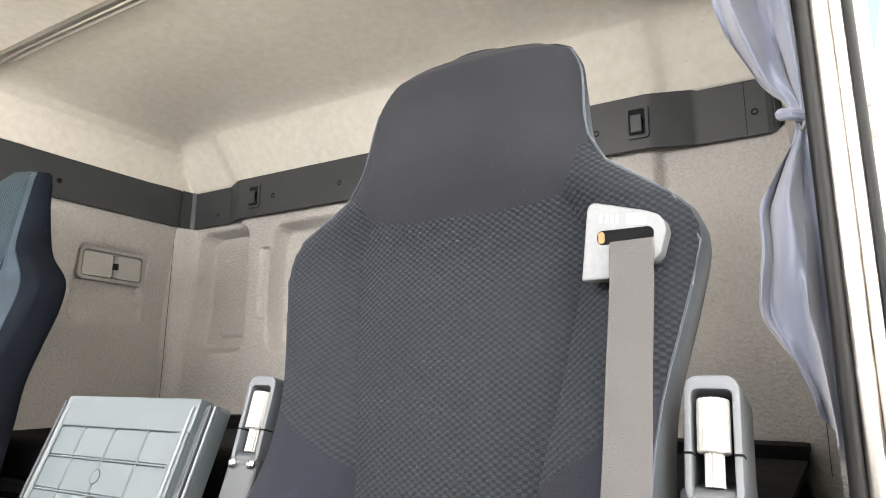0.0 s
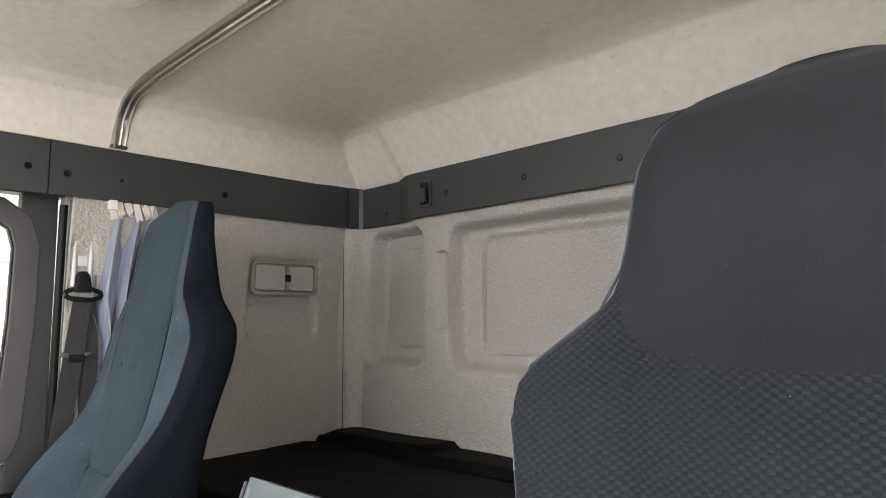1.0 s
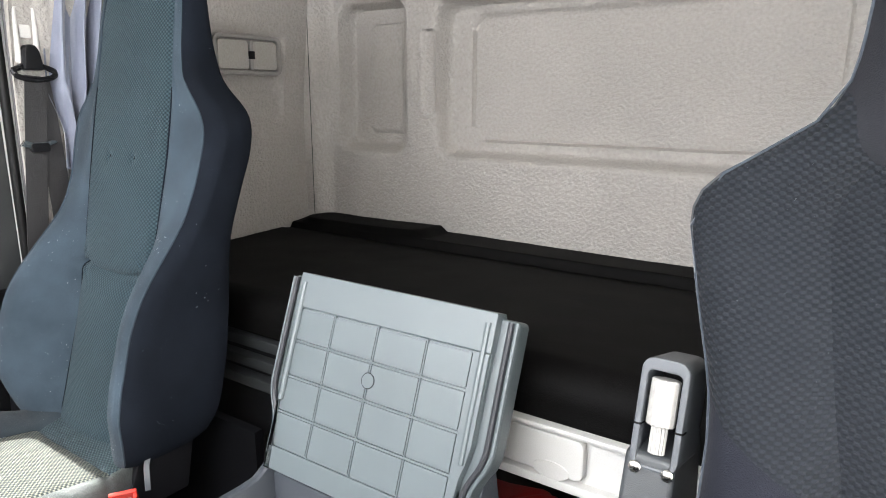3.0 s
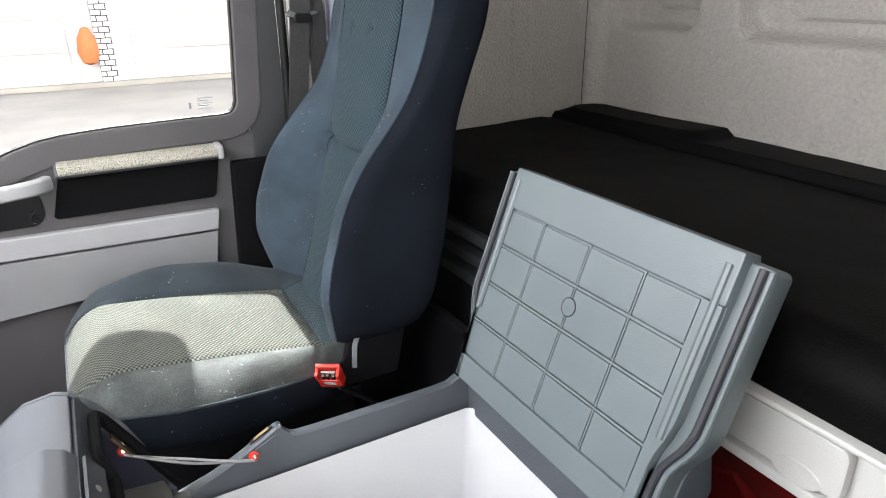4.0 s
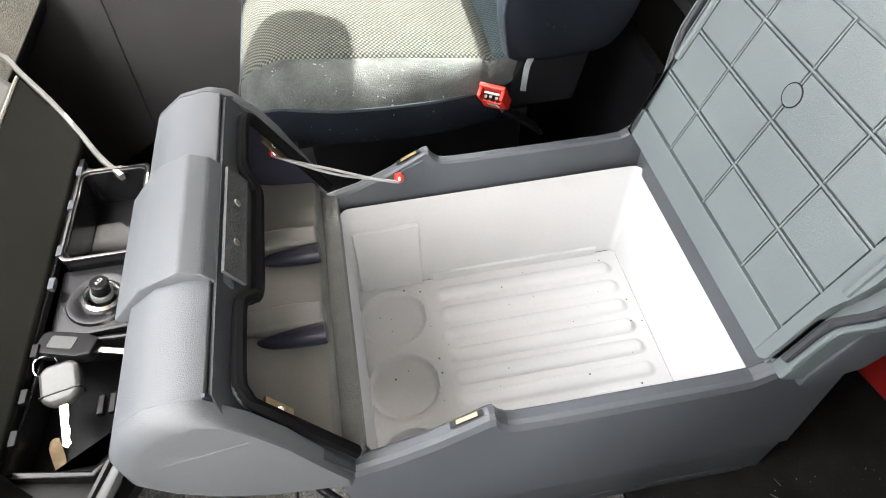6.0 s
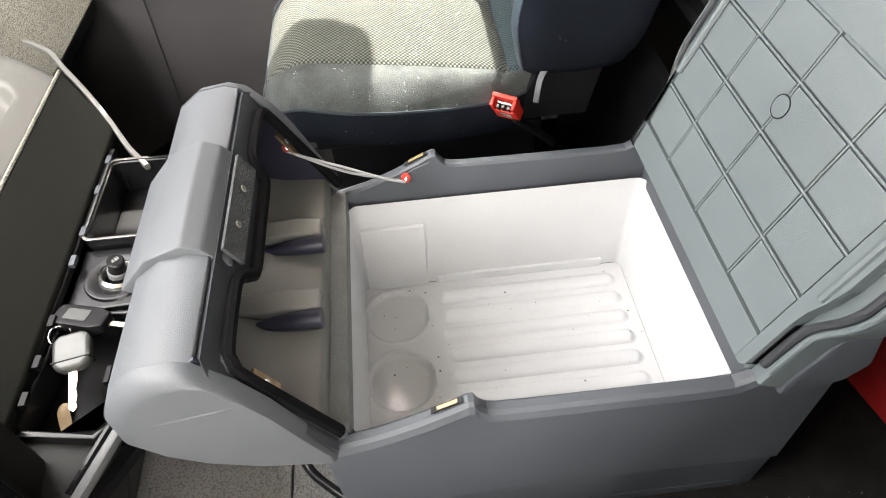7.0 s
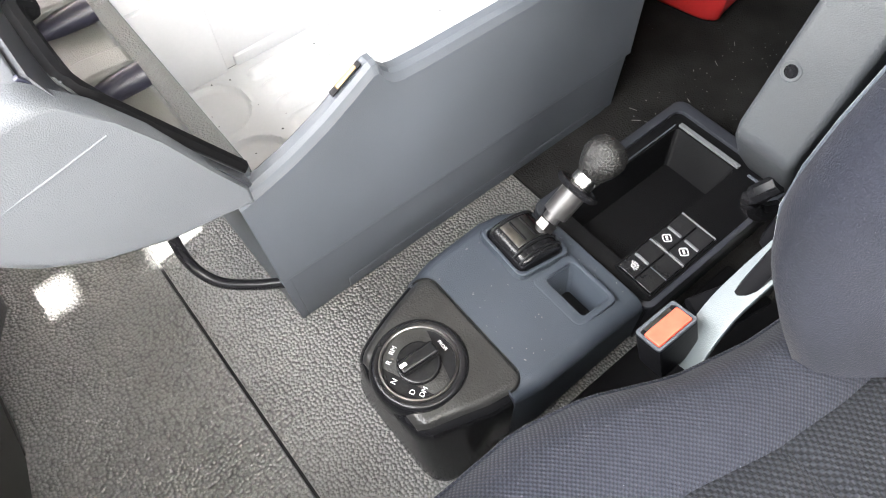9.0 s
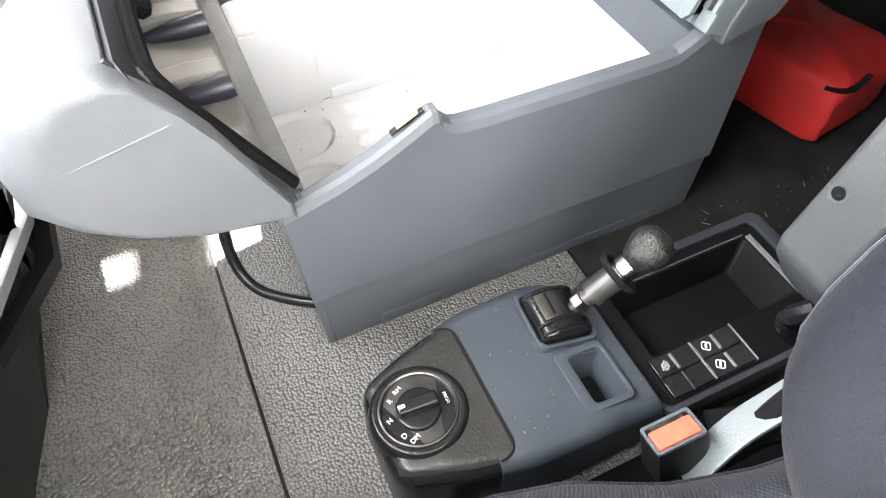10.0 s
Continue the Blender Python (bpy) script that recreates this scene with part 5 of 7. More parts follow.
def winged_back(root, dx, m_centre, m_wing, m_side):
    """A high backrest in one piece with its headrest: a tucked middle panel between two deep wings."""
    zs = sorted(set([round(v, 4) for v in steps(0.297, 1.19, 96) + steps(1.19, 1.234, 16) + steps(0.555, 0.675, 48)]))
    NP, NI, NR = 28, 8, 6

    def row(z):
        w, cw, xc, b, d = (ease_table(t, z, 0.018) if 0.32 < z < 1.17 else lerp_table(t, z) for t in (WING_W, WING_CW, WING_XC, WING_B, WING_D))
        c = ease_table(BACK_Y, z)
        half = []
        for i in range(NP + 1):
            x = cw * i / NP
            f = i / NP
            y = c - 0.013 * (1 - f * f)
            y -= 0.009 * (1 - f ** 4) * (sstep(0.36, 0.52, z) * sstep(0.615, 0.57, z) + 0.6 * sstep(0.615, 0.66, z) * sstep(0.86, 0.74, z))
            tuck = 0.614 + 0.008 * f * f
            y += (0.010 + 0.010 * f ** 3) * math.exp(-((z - tuck) / 0.006) ** 2)
            r = math.hypot(x - cw, z - 0.622)
            y += 0.0032 * math.sin(9 * math.atan2(z - 0.622, cw - x + 0.001)) * math.exp(-((r - 0.022) / 0.018) ** 2)
            y += 0.0065 * math.exp(-((x - 0.043) / 0.008) ** 2 - ((z - 0.848) / 0.008) ** 2)
            y += 0.004 * sstep(0.9, 1.0, f)
            half.append((x, y))
        for i in range(1, NI + 1):
            k = i / NI
            half.append((cw + (xc - cw) * k, c + 0.004 * (1 - min(1, 4 * k)) - b * math.sin(k * math.pi / 2) ** 1.3))
        turn = min(0.055, 0.030 + max(0.0, b) * 0.25)
        for i in range(1, NR + 1):
            a = i / NR * math.pi / 2
            half.append((xc + (w - xc) * math.sin(a), c - b + turn * (1 - math.cos(a))))
        y0, y1 = c - b + turn, c + d
        half += [(w + 0.003, y0 + (y1 - y0) * 0.35), (w, y0 + (y1 - y0) * 0.7), (w - 0.006, y1 - 0.010), (w - 0.018 if w > 0.06 else w * 0.7, y1), (w * 0.5, y1 + 0.006), (0.0, y1 + 0.008)]
        return half
    rows = [row(z) for z in zs]
    n = len(rows[0])
    spans = (("backrest_panel", m_centre, 0, NP, True), ("wing_face", m_wing, NP, NP + NI + 2, False), ("wing_side", m_side, NP + NI + 2, n - 1, False))
    for name, material, i0, i1, whole in spans:
        for s in ((1,) if whole else (1, -1)):
            bm = bmesh.new()
            ids = [(-1, i) for i in range(i1, i0, -1)] + [(1, i) for i in range(i0, i1 + 1)] if whole else [(s, i) for i in range(i0, i1 + 1)]
            vs = [[bm.verts.new((dx + q * rows[j][i][0], rows[j][i][1], zs[j])) for q, i in ids] for j in range(len(zs))]
            for p, q in zip(vs, vs[1:]):
                for i in range(len(ids) - 1):
                    bm.faces.new((p[i], p[i + 1], q[i + 1], q[i]))
            part(name, bm, material, root, angle=80)
    for r, z in ((rows[-1], zs[-1]), (rows[0], zs[0])):
        bm = bmesh.new()
        bm.faces.new([bm.verts.new((dx + x, y, z)) for x, y in r] + [bm.verts.new((dx - x, y, z)) for x, y in reversed(r[1:-1])])
        part("backrest_cap", bm, m_side, root)
    for s in (1, -1):
        for i, r, material, lo, hi in ((NP, 0.0020, m_side, 0.31, 0.99), (NP + NI + 2, 0.0022, m_wing, 0.30, 1.0)):
            pts = [(dx + s * rows[j][i][0], rows[j][i][1] - 0.0003, z) for j, z in enumerate(zs) if lo < z < hi]
            part("seam", sweep(pts[::2], circle(r, 6)), material, root)
        part("tuft", lathe([(0, 0.002), (0.003, 0.001), (0.0045, -0.001)], 10, axis_pose((dx + s * 0.043, lerp_table(BACK_Y, 0.848) - 0.0065, 0.848), (0, -1, 0.15))), m_side, root)


FRONT_N = 23


def high_back(root, dx, dy, up, m_centre, m_side, m_head):
    """The driver's backrest with its wide shoulders and plain headrest."""
    zs = sorted(set([round(v, 4) for v in steps(0.325, 1.19, 74) + steps(1.19, 1.228, 14)]))
    n = FRONT_N + 10

    def level(j, i):
        """The height of a place in row j: rows rise towards the edges where the headrest begins."""
        k = min(abs(i - 11), 11) / 11 if i < FRONT_N else 1.0
        return zs[j] + (0.045 - 0.017 * min(i, FRONT_N - 1 - i, 6) if i < FRONT_N else 0.045) * math.exp(-((zs[j] - 0.71) / 0.09) ** 2) + 0.075 * sstep(0.3, 0.9, k) * math.exp(-((zs[j] - 0.97) / 0.10) ** 2)
    rings, heights = [], []
    for j, z in enumerate(zs):
        hs = [level(j, i) for i in range(n)]
        made = {h: back_ring(h) for h in set(hs)}
        widen = [ease_table(((0.325, 0.78), (0.345, 0.86), (0.38, 0.92), (0.54, 0.93), (0.66, 0.98), (0.776, 1.10), (0.86, 1.17), (0.93, 1.21), (0.96, 1.17), (1.0, 1.04), (1.06, 1.015), (1.25, 1.01)), h, 0.03) for h in hs]
        slide = [0.008 + 0.003 * sstep(0.96, 1.06, h) for h in hs]
        rings.append([(made[h][i][0] * w + sl, made[h][i][1] - 0.046 * sstep(0.90, 1.06, h)) for i, (h, w, sl) in enumerate(zip(hs, widen, slide))])
        heights.append([h - 0.014 * sstep(1.0, 1.22, h) for h in hs])
    groups = {"backrest_panel": [], "bolster_a": [], "bolster_b": [], "headrest": [], "foot_a": [], "foot_b": [], "shell": []}
    for j in range(len(zs) - 1):
        zm = (zs[j] + zs[j + 1]) / 2
        for i in range(n):
            if i >= FRONT_N - 1:
                key = "shell"
            elif zm > 0.972:
                key = "headrest"
            elif 6 <= i < FRONT_N - 7:
                key = "backrest_panel"
            elif zm < 0.71:
                key = "foot_a" if i < 6 else "foot_b"
            else:
                key = "bolster_a" if i < 6 else "bolster_b"
            groups[key].append((j, i))
    names = {"foot_a": "bolster_foot", "foot_b": "bolster_foot", "bolster_a": "backrest_bolster", "bolster_b": "backrest_bolster", "shell": "backrest_shell"}
    mats = {"backrest_panel": m_centre, "bolster_a": m_centre, "bolster_b": m_centre, "headrest": m_head, "shell": M_DSHELLLIT, "foot_a": m_side, "foot_b": m_side}
    for key, cells in groups.items():
        bm = bmesh.new()
        seen = {}

        def vert(j, i):
            i %= n
            if (j, i) not in seen:
                x, y = rings[j][i]
                seen[(j, i)] = bm.verts.new((dx + x, dy + y, up + heights[j][i]))
            return seen[(j, i)]
        for j, i in cells:
            bm.faces.new((vert(j, i), vert(j, i + 1), vert(j + 1, i + 1), vert(j + 1, i)))
        if key == "shell":
            bm.faces.new([bm.verts.new((dx + x, dy + y, up + heights[-1][0] + 0.0005)) for x, y in rings[-1]])
            bm.faces.new([bm.verts.new((dx + x, dy + y, up + zs[0])) for x, y in rings[0]])
        part(names.get(key, key), bm, mats[key], root, angle=70)
    for i in (0, FRONT_N - 1):
        pts = [Vector((dx + rings[j][i][0], dy + rings[j][i][1] - 0.001, up + heights[j][i])) for j in range(2, len(zs) - 3, 3)]
        part("piping", sweep(pts, circle(0.0016, 6)), M_PIPE, root)


# passenger cushion by its length: outer edges and its fall to the rear
FAR_X = ((0, -0.135), (0.03, -0.165), (0.08, -0.195), (0.16, -0.220), (0.30, -0.236), (0.60, -0.240), (0.85, -0.225), (1, -0.205))
NEAR_X = ((0, 0.195), (0.03, 0.225), (0.08, 0.252), (0.16, 0.272), (0.30, 0.282), (0.45, 0.277), (0.62, 0.262), (0.76, 0.240), (0.88, 0.212), (1, 0.180))


def side_cushion(root, dx, m_panel, m_side):
    """The passenger's cushion: a woven panel between a deep door-side bolster and a narrow one, falling to the rear."""
    ps = 0.5

    def top(u, v):
        far, near = ease_table(FAR_X, v, 0.03), ease_table(NEAR_X, v, 0.03)
        a, b = max(-0.105, far + 0.03), 0.186 - 0.03 * sstep(0.12, 0.0, v)
        z = 0.350 - 0.070 * v ** 1.35 + 0.022 * sstep(0.86, 1.0, v)
        z -= 0.062 * max(0, (0.17 - v) / 0.17) ** 2
        if u < -ps:
            k = (-u - ps) / (1 - ps)
            x = a + (far - a) * k
            z += 0.040 * math.sin(math.pi * min(1, k * 1.15) * 0.62) * sstep(0.05, 0.45, v) * (1 - 0.55 * sstep(0.62, 0.95, v)) - 0.055 * max(0, (k - 0.55) / 0.45) ** 2
        elif u > ps:
            k = (u - ps) / (1 - ps)
            x = b + (near - b) * k
            z += 0.006 * math.sin(math.pi * k) - 0.034 * k ** 3
        else:
            k = (u + ps) / (2 * ps)
            x = a + (b - a) * k
            z += 0.008 * math.sin(math.pi * k) * math.sin(math.pi * min(1, v * 1.1))
        z -= 0.0045 * sstep(0.03, 0.0, abs(abs(u) - ps))
        rear = 0.862 - 0.045 * sstep(0.2, 0.9, u) + 0.01 * sstep(-0.2, -0.5, u)
        if -ps <= u:
            z -= 0.006 * sstep(0.020, 0.0, abs(v - rear))
        return (dx + x, -0.07 + 0.50 * v, z)
    vs = steps(0, 1, 70)
    lim = 0.856
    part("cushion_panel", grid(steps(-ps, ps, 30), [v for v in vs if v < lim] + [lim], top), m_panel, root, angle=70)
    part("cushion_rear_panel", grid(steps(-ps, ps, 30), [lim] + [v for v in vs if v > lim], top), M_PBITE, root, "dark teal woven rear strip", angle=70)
    # the near bolster's paler velour holds part of its sunlight
    for a, b in ((-1.0, -ps), (ps, 1.0)):
        part("cushion_bolster", grid(steps(a, b, 18), vs, top), M_CUSHEDGE if a < 0 else M_SUNDUSTEDGE, root, "" if a < 0 else "dusty bolster, painted paler for the sun on it", angle=70)
    edge = [top(-1, v) for v in steps(1, 0, 40)] + [top(u, 0) for u in steps(-1, 1, 30)][1:] + [top(1, v) for v in steps(0, 1, 40)][1:]
    bm = bmesh.new()
    rows = [[bm.verts.new((dx + (x - dx) * k, y if y > 0 else y * (1 + (k - 1) * 3), z - d)) for x, y, z in edge] for d, k in ((0, 1.0), (0.010, 1.010), (0.04, 1.012), (0.065, 1.0), (0.078, 0.95))]
    for p, q in zip(rows, rows[1:]):
        for i in range(len(edge) - 1):
            bm.faces.new((p[i], p[i + 1], q[i + 1], q[i]))
    part("cushion_skirt", bm, m_side, root, angle=60)
    part("cushion_piping", sweep([Vector(p) + Vector((0, 0, -0.001)) for p in edge], circle(0.0028, 6)), M_CUSHEDGE, root)
    for u in (-ps, ps):
        part("cushion_seam", sweep([Vector(top(u, v)) + Vector((0, 0, 0.0004)) for v in steps(0.02, lim, 40)], circle(0.0012, 6)), m_side, root)


def seat(label, at, m_centre, m_cush, m_bolster, m_side, m_head, driver):
    """A truck seat with a high back. at: its middle on the floor plan, and the drop of its cushion."""
    dx, dy, dz, up = at
    root = thing("seat", (dx, 0.25 + dy, 0.0), label, "seat", "cab seats")
    if driver:
        high_back(root, dx, dy, up, m_centre, m_bolster, m_head)
    else:
        winged_back(root, dx, m_centre, m_bolster, m_side)
        side_cushion(root, dx, m_cush, m_side)
    # cushion
    HW = ((0, 0.25), (0.2, 0.268), (0.45, 0.268), (0.58, 0.252), (0.72, 0.218), (0.87, 0.198), (1, 0.19))

    pu = 0.60

    def cush(u, v):
        y = -0.07 + 0.50 * v
        taper = 1 - 0.05 * sstep(0.25, 0, v)
        x = ease_table(HW, v) * u * taper
        z = 0.352 - 0.02 * v
        z += 0.020 * sstep(0.58, 0.80, abs(u)) * sstep(0.0, 0.25, v)
        z -= 0.004 * sstep(0.03, 0.0, abs(abs(u) - pu))
        z -= 0.045 * max(0, (abs(u) - 0.86) / 0.14) ** 2
        z -= 0.055 * max(0, (0.16 - v) / 0.16) ** 2
        z -= 0.006 * sstep(0.016, 0.0, abs(v - 0.74)) * (abs(u) < pu)
        z += 0.006 * math.cos(u * 2.2) * math.sin(math.pi * v)
        return (dx + x, dy + y, dz + z)
    if driver:
        bm = grid(steps(-pu, pu, 30), steps(0, 1, 50), cush)
        part("cushion_panel", bm, m_cush, root, angle=70)
        for a, b in ((-1.0, -pu), (pu, 1.0)):
            part("cushion_bolster", grid(steps(a, b, 14), steps(0, 1, 40), cush), m_side, root, angle=70)
        # skirt from the cushion's edge downwards
        edge = [cush(-1, v) for v in steps(1, 0, 30)] + [cush(u, 0) for u in steps(-1, 1, 30)][1:] + [cush(1, v) for v in steps(0, 1, 30)][1:]
        bm = bmesh.new()
        lev = [(0, 1.0), (0.012, 1.012), (0.05, 1.015), (0.085, 1.0), (0.098, 0.96)]
        rows = [[bm.verts.new((dx + (x - dx) * s, y if y > dy else dy + (y - dy) * (1 + (s - 1) * 3), z - d)) for x, y, z in edge] for d, s in lev]
        for p, q in zip(rows, rows[1:]):
            for i in range(len(edge) - 1):
                bm.faces.new((p[i], p[i + 1], q[i + 1], q[i]))
        part("cushion_skirt", bm, m_side, root, angle=60)
        part("cushion_piping", sweep([Vector(p) + Vector((0, 0, -0.001)) for p in edge], circle(0.0026, 6)), m_side, root)
    pan = 0.205 if not driver else 0.165
    part("seat_pan", box(dx - pan, dx + pan, dy - 0.02, dy + 0.43, dz + 0.232, dz + 0.262, 0.01), M_BLACK, root)
    part("seat_rail", box(dx - pan, dx + pan, dy + 0.0, dy + 0.42, dz + 0.17, dz + 0.195, 0.006), M_BLACK, root)
    part("seat_pedestal", prism([(dx - 0.17, dy + 0.02), (dx + 0.17, dy + 0.02), (dx + 0.17, dy + 0.42), (dx - 0.17, dy + 0.42)], "z", -0.27 if not driver else 0.0, dz + 0.24, 0.01), M_BLACK, root)
    part("recliner_cover", prism([(dy + 0.36, dz + 0.20), (dy + 0.50, dz + 0.20), (dy + 0.52, dz + 0.30), (dy + 0.50, dz + 0.40), (dy + 0.44, dz + 0.38), (dy + 0.40, dz + 0.30)], "x", dx + (0.190 if not driver else -0.240), dx + (0.208 if not driver else -0.222), 0.006), M_BLACK, root)
    return root


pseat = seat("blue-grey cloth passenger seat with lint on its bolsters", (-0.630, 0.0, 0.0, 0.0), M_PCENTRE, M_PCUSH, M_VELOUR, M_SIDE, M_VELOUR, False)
dseat = seat("dark slate cloth driver's seat with a high back", (0.785, -0.055, -0.10, -0.066), M_DCENTRE, M_DCUSH, M_DBACK, M_DSIDE, M_DHEAD, True)


def buckle(name, at, face, tilt, label, red, parent):
    m = axis_pose(at, face, tilt)
    ob = part(name, box(-0.025, 0.025, -0.0155, 0.0155, -0.045, 0.006, 0.004, 2, m), M_BLACK, parent, label)
    part("release_button", box(-0.021, 0.021, -0.012, 0.007, -0.01, 0.0095, 0.002, 2, m), red, ob, "red release button")
    part("buckle_frame", frame_prism(rrect(-0.0245, 0.0245, -0.015, 0.015, 0.003, 2), rrect(-0.0215, 0.0215, -0.0125, 0.0118, 0.002, 2), "z", 0.004, 0.0078, 0.0005, m), M_BODY, ob)
    part("buckle_slot", box(-0.016, 0.016, 0.0075, 0.0115, 0.002, 0.0065, 0.0, 1, m), M_STEEL, ob)
    return ob


BM = axis_pose((-0.366, 0.336, 0.280), (0.45, -0.35, 0.82), (0.55, 0.83, 0.0)) @ Matrix.Scale(0.86, 4)
pb = part("belt_buckle", box(-0.026, 0.026, -0.013, 0.013, -0.050, -0.012, 0.004, 2, BM), M_RED, pseat, "red seat belt buckle with its cap broken off")
for x0, x1 in ((-0.026, -0.019), (0.019, 0.026)):
    part("buckle_cheek", box(x0, x1, -0.013, 0.013, -0.014, 0.012, 0.002, 2, BM), M_RED, pb)
part("buckle_cap", box(-0.026, 0.026, 0.006, 0.014, -0.014, 0.016, 0.002, 2, BM), M_RED, pb)
part("latch_plate", box(-0.016, 0.016, -0.003, 0.003, -0.016, 0.004, 0.0008, 1, BM), M_CHROME, pb, "bare steel latch plate")
for x in (-0.011, 0.0, 0.011):
    part("latch_tooth", box(x - 0.0035, x + 0.0035, -0.011, -0.004, -0.016, 0.006 - abs(x) * 0.3, 0.0008, 1, BM), M_STEEL, pb)
part("latch_spring", tube([BM @ Vector((0.012 * math.cos(a), -0.013, -0.018 - 0.0011 * a)) for a in steps(0, 12.6, 20)], 0.0014, 6, 2), M_STEEL, pb)
part("buckle_stalk", sweep(smooth_path([(-0.376, 0.352, 0.245), (-0.385, 0.40, 0.20), (-0.39, 0.43, 0.17)], 4), rrect(-0.016, 0.016, -0.004, 0.004, 0.003, 2)), M_BLACK, pseat)
part("seat_strap", sweep(smooth_path([(-0.412, 0.418, 0.318), (-0.402, 0.404, 0.302), (-0.394, 0.398, 0.280), (-0.392, 0.396, 0.258)], 4), rrect(-0.005, 0.005, -0.0012, 0.0012, 0.001, 2), up=(1, -0.4, 0)), M_FLAP, pseat, "pale cover strap")
buckle("belt_buckle", (0.530, 0.280, 0.182), (-0.28, -0.12, 0.95), (0.05, 1.0, 0.1), "faded red seat belt buckle", M_REDPALE, dseat)
part("buckle_stalk", sweep(smooth_path([(0.535, 0.33, 0.150), (0.548, 0.37, 0.150), (0.552, 0.41, 0.13)], 4), rrect(-0.02, 0.02, -0.006, 0.006, 0.004, 2)), M_BLACK, dseat)
# black plate added for the shaded floor and dark base beside the console
part("shaded_base_plate", prism([(0.497, 0.10), (0.625, 0.06), (0.625, 0.50), (0.497, 0.50)], "z", 0.0, 0.018, 0.004), M_SEAL, dseat)
part("recliner_trim", sweep(smooth_path([(0.560, 0.285, 0.140), (0.554, 0.305, 0.160), (0.550, 0.335, 0.186), (0.552, 0.365, 0.215), (0.556, 0.39, 0.245)], 5), rrect(-0.016, 0.016, -0.003, 0.003, 0.002, 2), up=(-0.35, -0.6, 0.8)), M_LID, dseat, "pale grey recliner trim")

# belt guide and webbing on the driver's backrest
GY = 0.452
GM = Matrix.Translation((0.999, 0.468, 0.801)) @ Matrix.Scale(0.77, 4) @ Matrix.Translation((-0.972, -GY, -0.724))
guide = part("belt_guide", prism([(0.930, 0.722), (0.941, 0.822), (0.944, 0.830), (0.952, 0.833), (1.022, 0.813), (1.038, 0.806), (1.047, 0.795), (1.049, 0.782), (1.040, 0.752), (1.030, 0.742), (0.992, 0.738), (0.986, 0.728), (0.976, 0.722)], "y", GY, GY + 0.03, 0.004, 2, GM), M_BEZEL, dseat, "light grey belt guide")
part("guide_slot", prism(rrect(0.955, 1.032, 0.770, 0.790, 0.008), "y", GY - 0.001, GY + 0.006, 0.0005, 2, GM), M_SEAL, guide)
part("guide_foam", prism(rrect(0.957, 0.966, 0.772, 0.788, 0.004), "y", GY - 0.002, GY + 0.002, 0.0005, 2, GM), M_WOOD, guide)
for k in range(4):
    part("print_bar", box(-0.0018, 0.0018, -0.0062, 0.0062, 0, 0.0003, 0, 1, GM @ axis_pose((0.962 + 0.0075 * k, GY - 0.0005, 0.8075 - 0.0009 * k), (0, -1, 0), (1, 0, -0.12))), M_WHITE, guide)
for k in range(3):
    part("print_bar", box(-0.013, 0.013, -0.0022, 0.0022, 0, 0.0003, 0, 1, GM @ axis_pose((1.010, GY - 0.0005, 0.8065 - 0.0052 * k), (0, -1, 0), (1, 0, -0.12))), M_WHITE, guide)
part("belt_webbing", sweep(smooth_path([(1.021, 0.474, 0.848), (1.022, 0.465, 0.832), (1.023, 0.455, 0.79), (1.022, 0.432, 0.70), (1.025, 0.394, 0.60), (1.027, 0.345, 0.50), (1.029, 0.300, 0.40), (1.032, 0.281, 0.30), (1.034, 0.265, 0.20), (1.034, 0.262, 0.12)], 5), rrect(-0.0225, 0.0225, -0.0008, 0.0008, 0.0006, 1), up=(0, -1, 0.3)), M_BELT, dseat, "grey belt webbing")


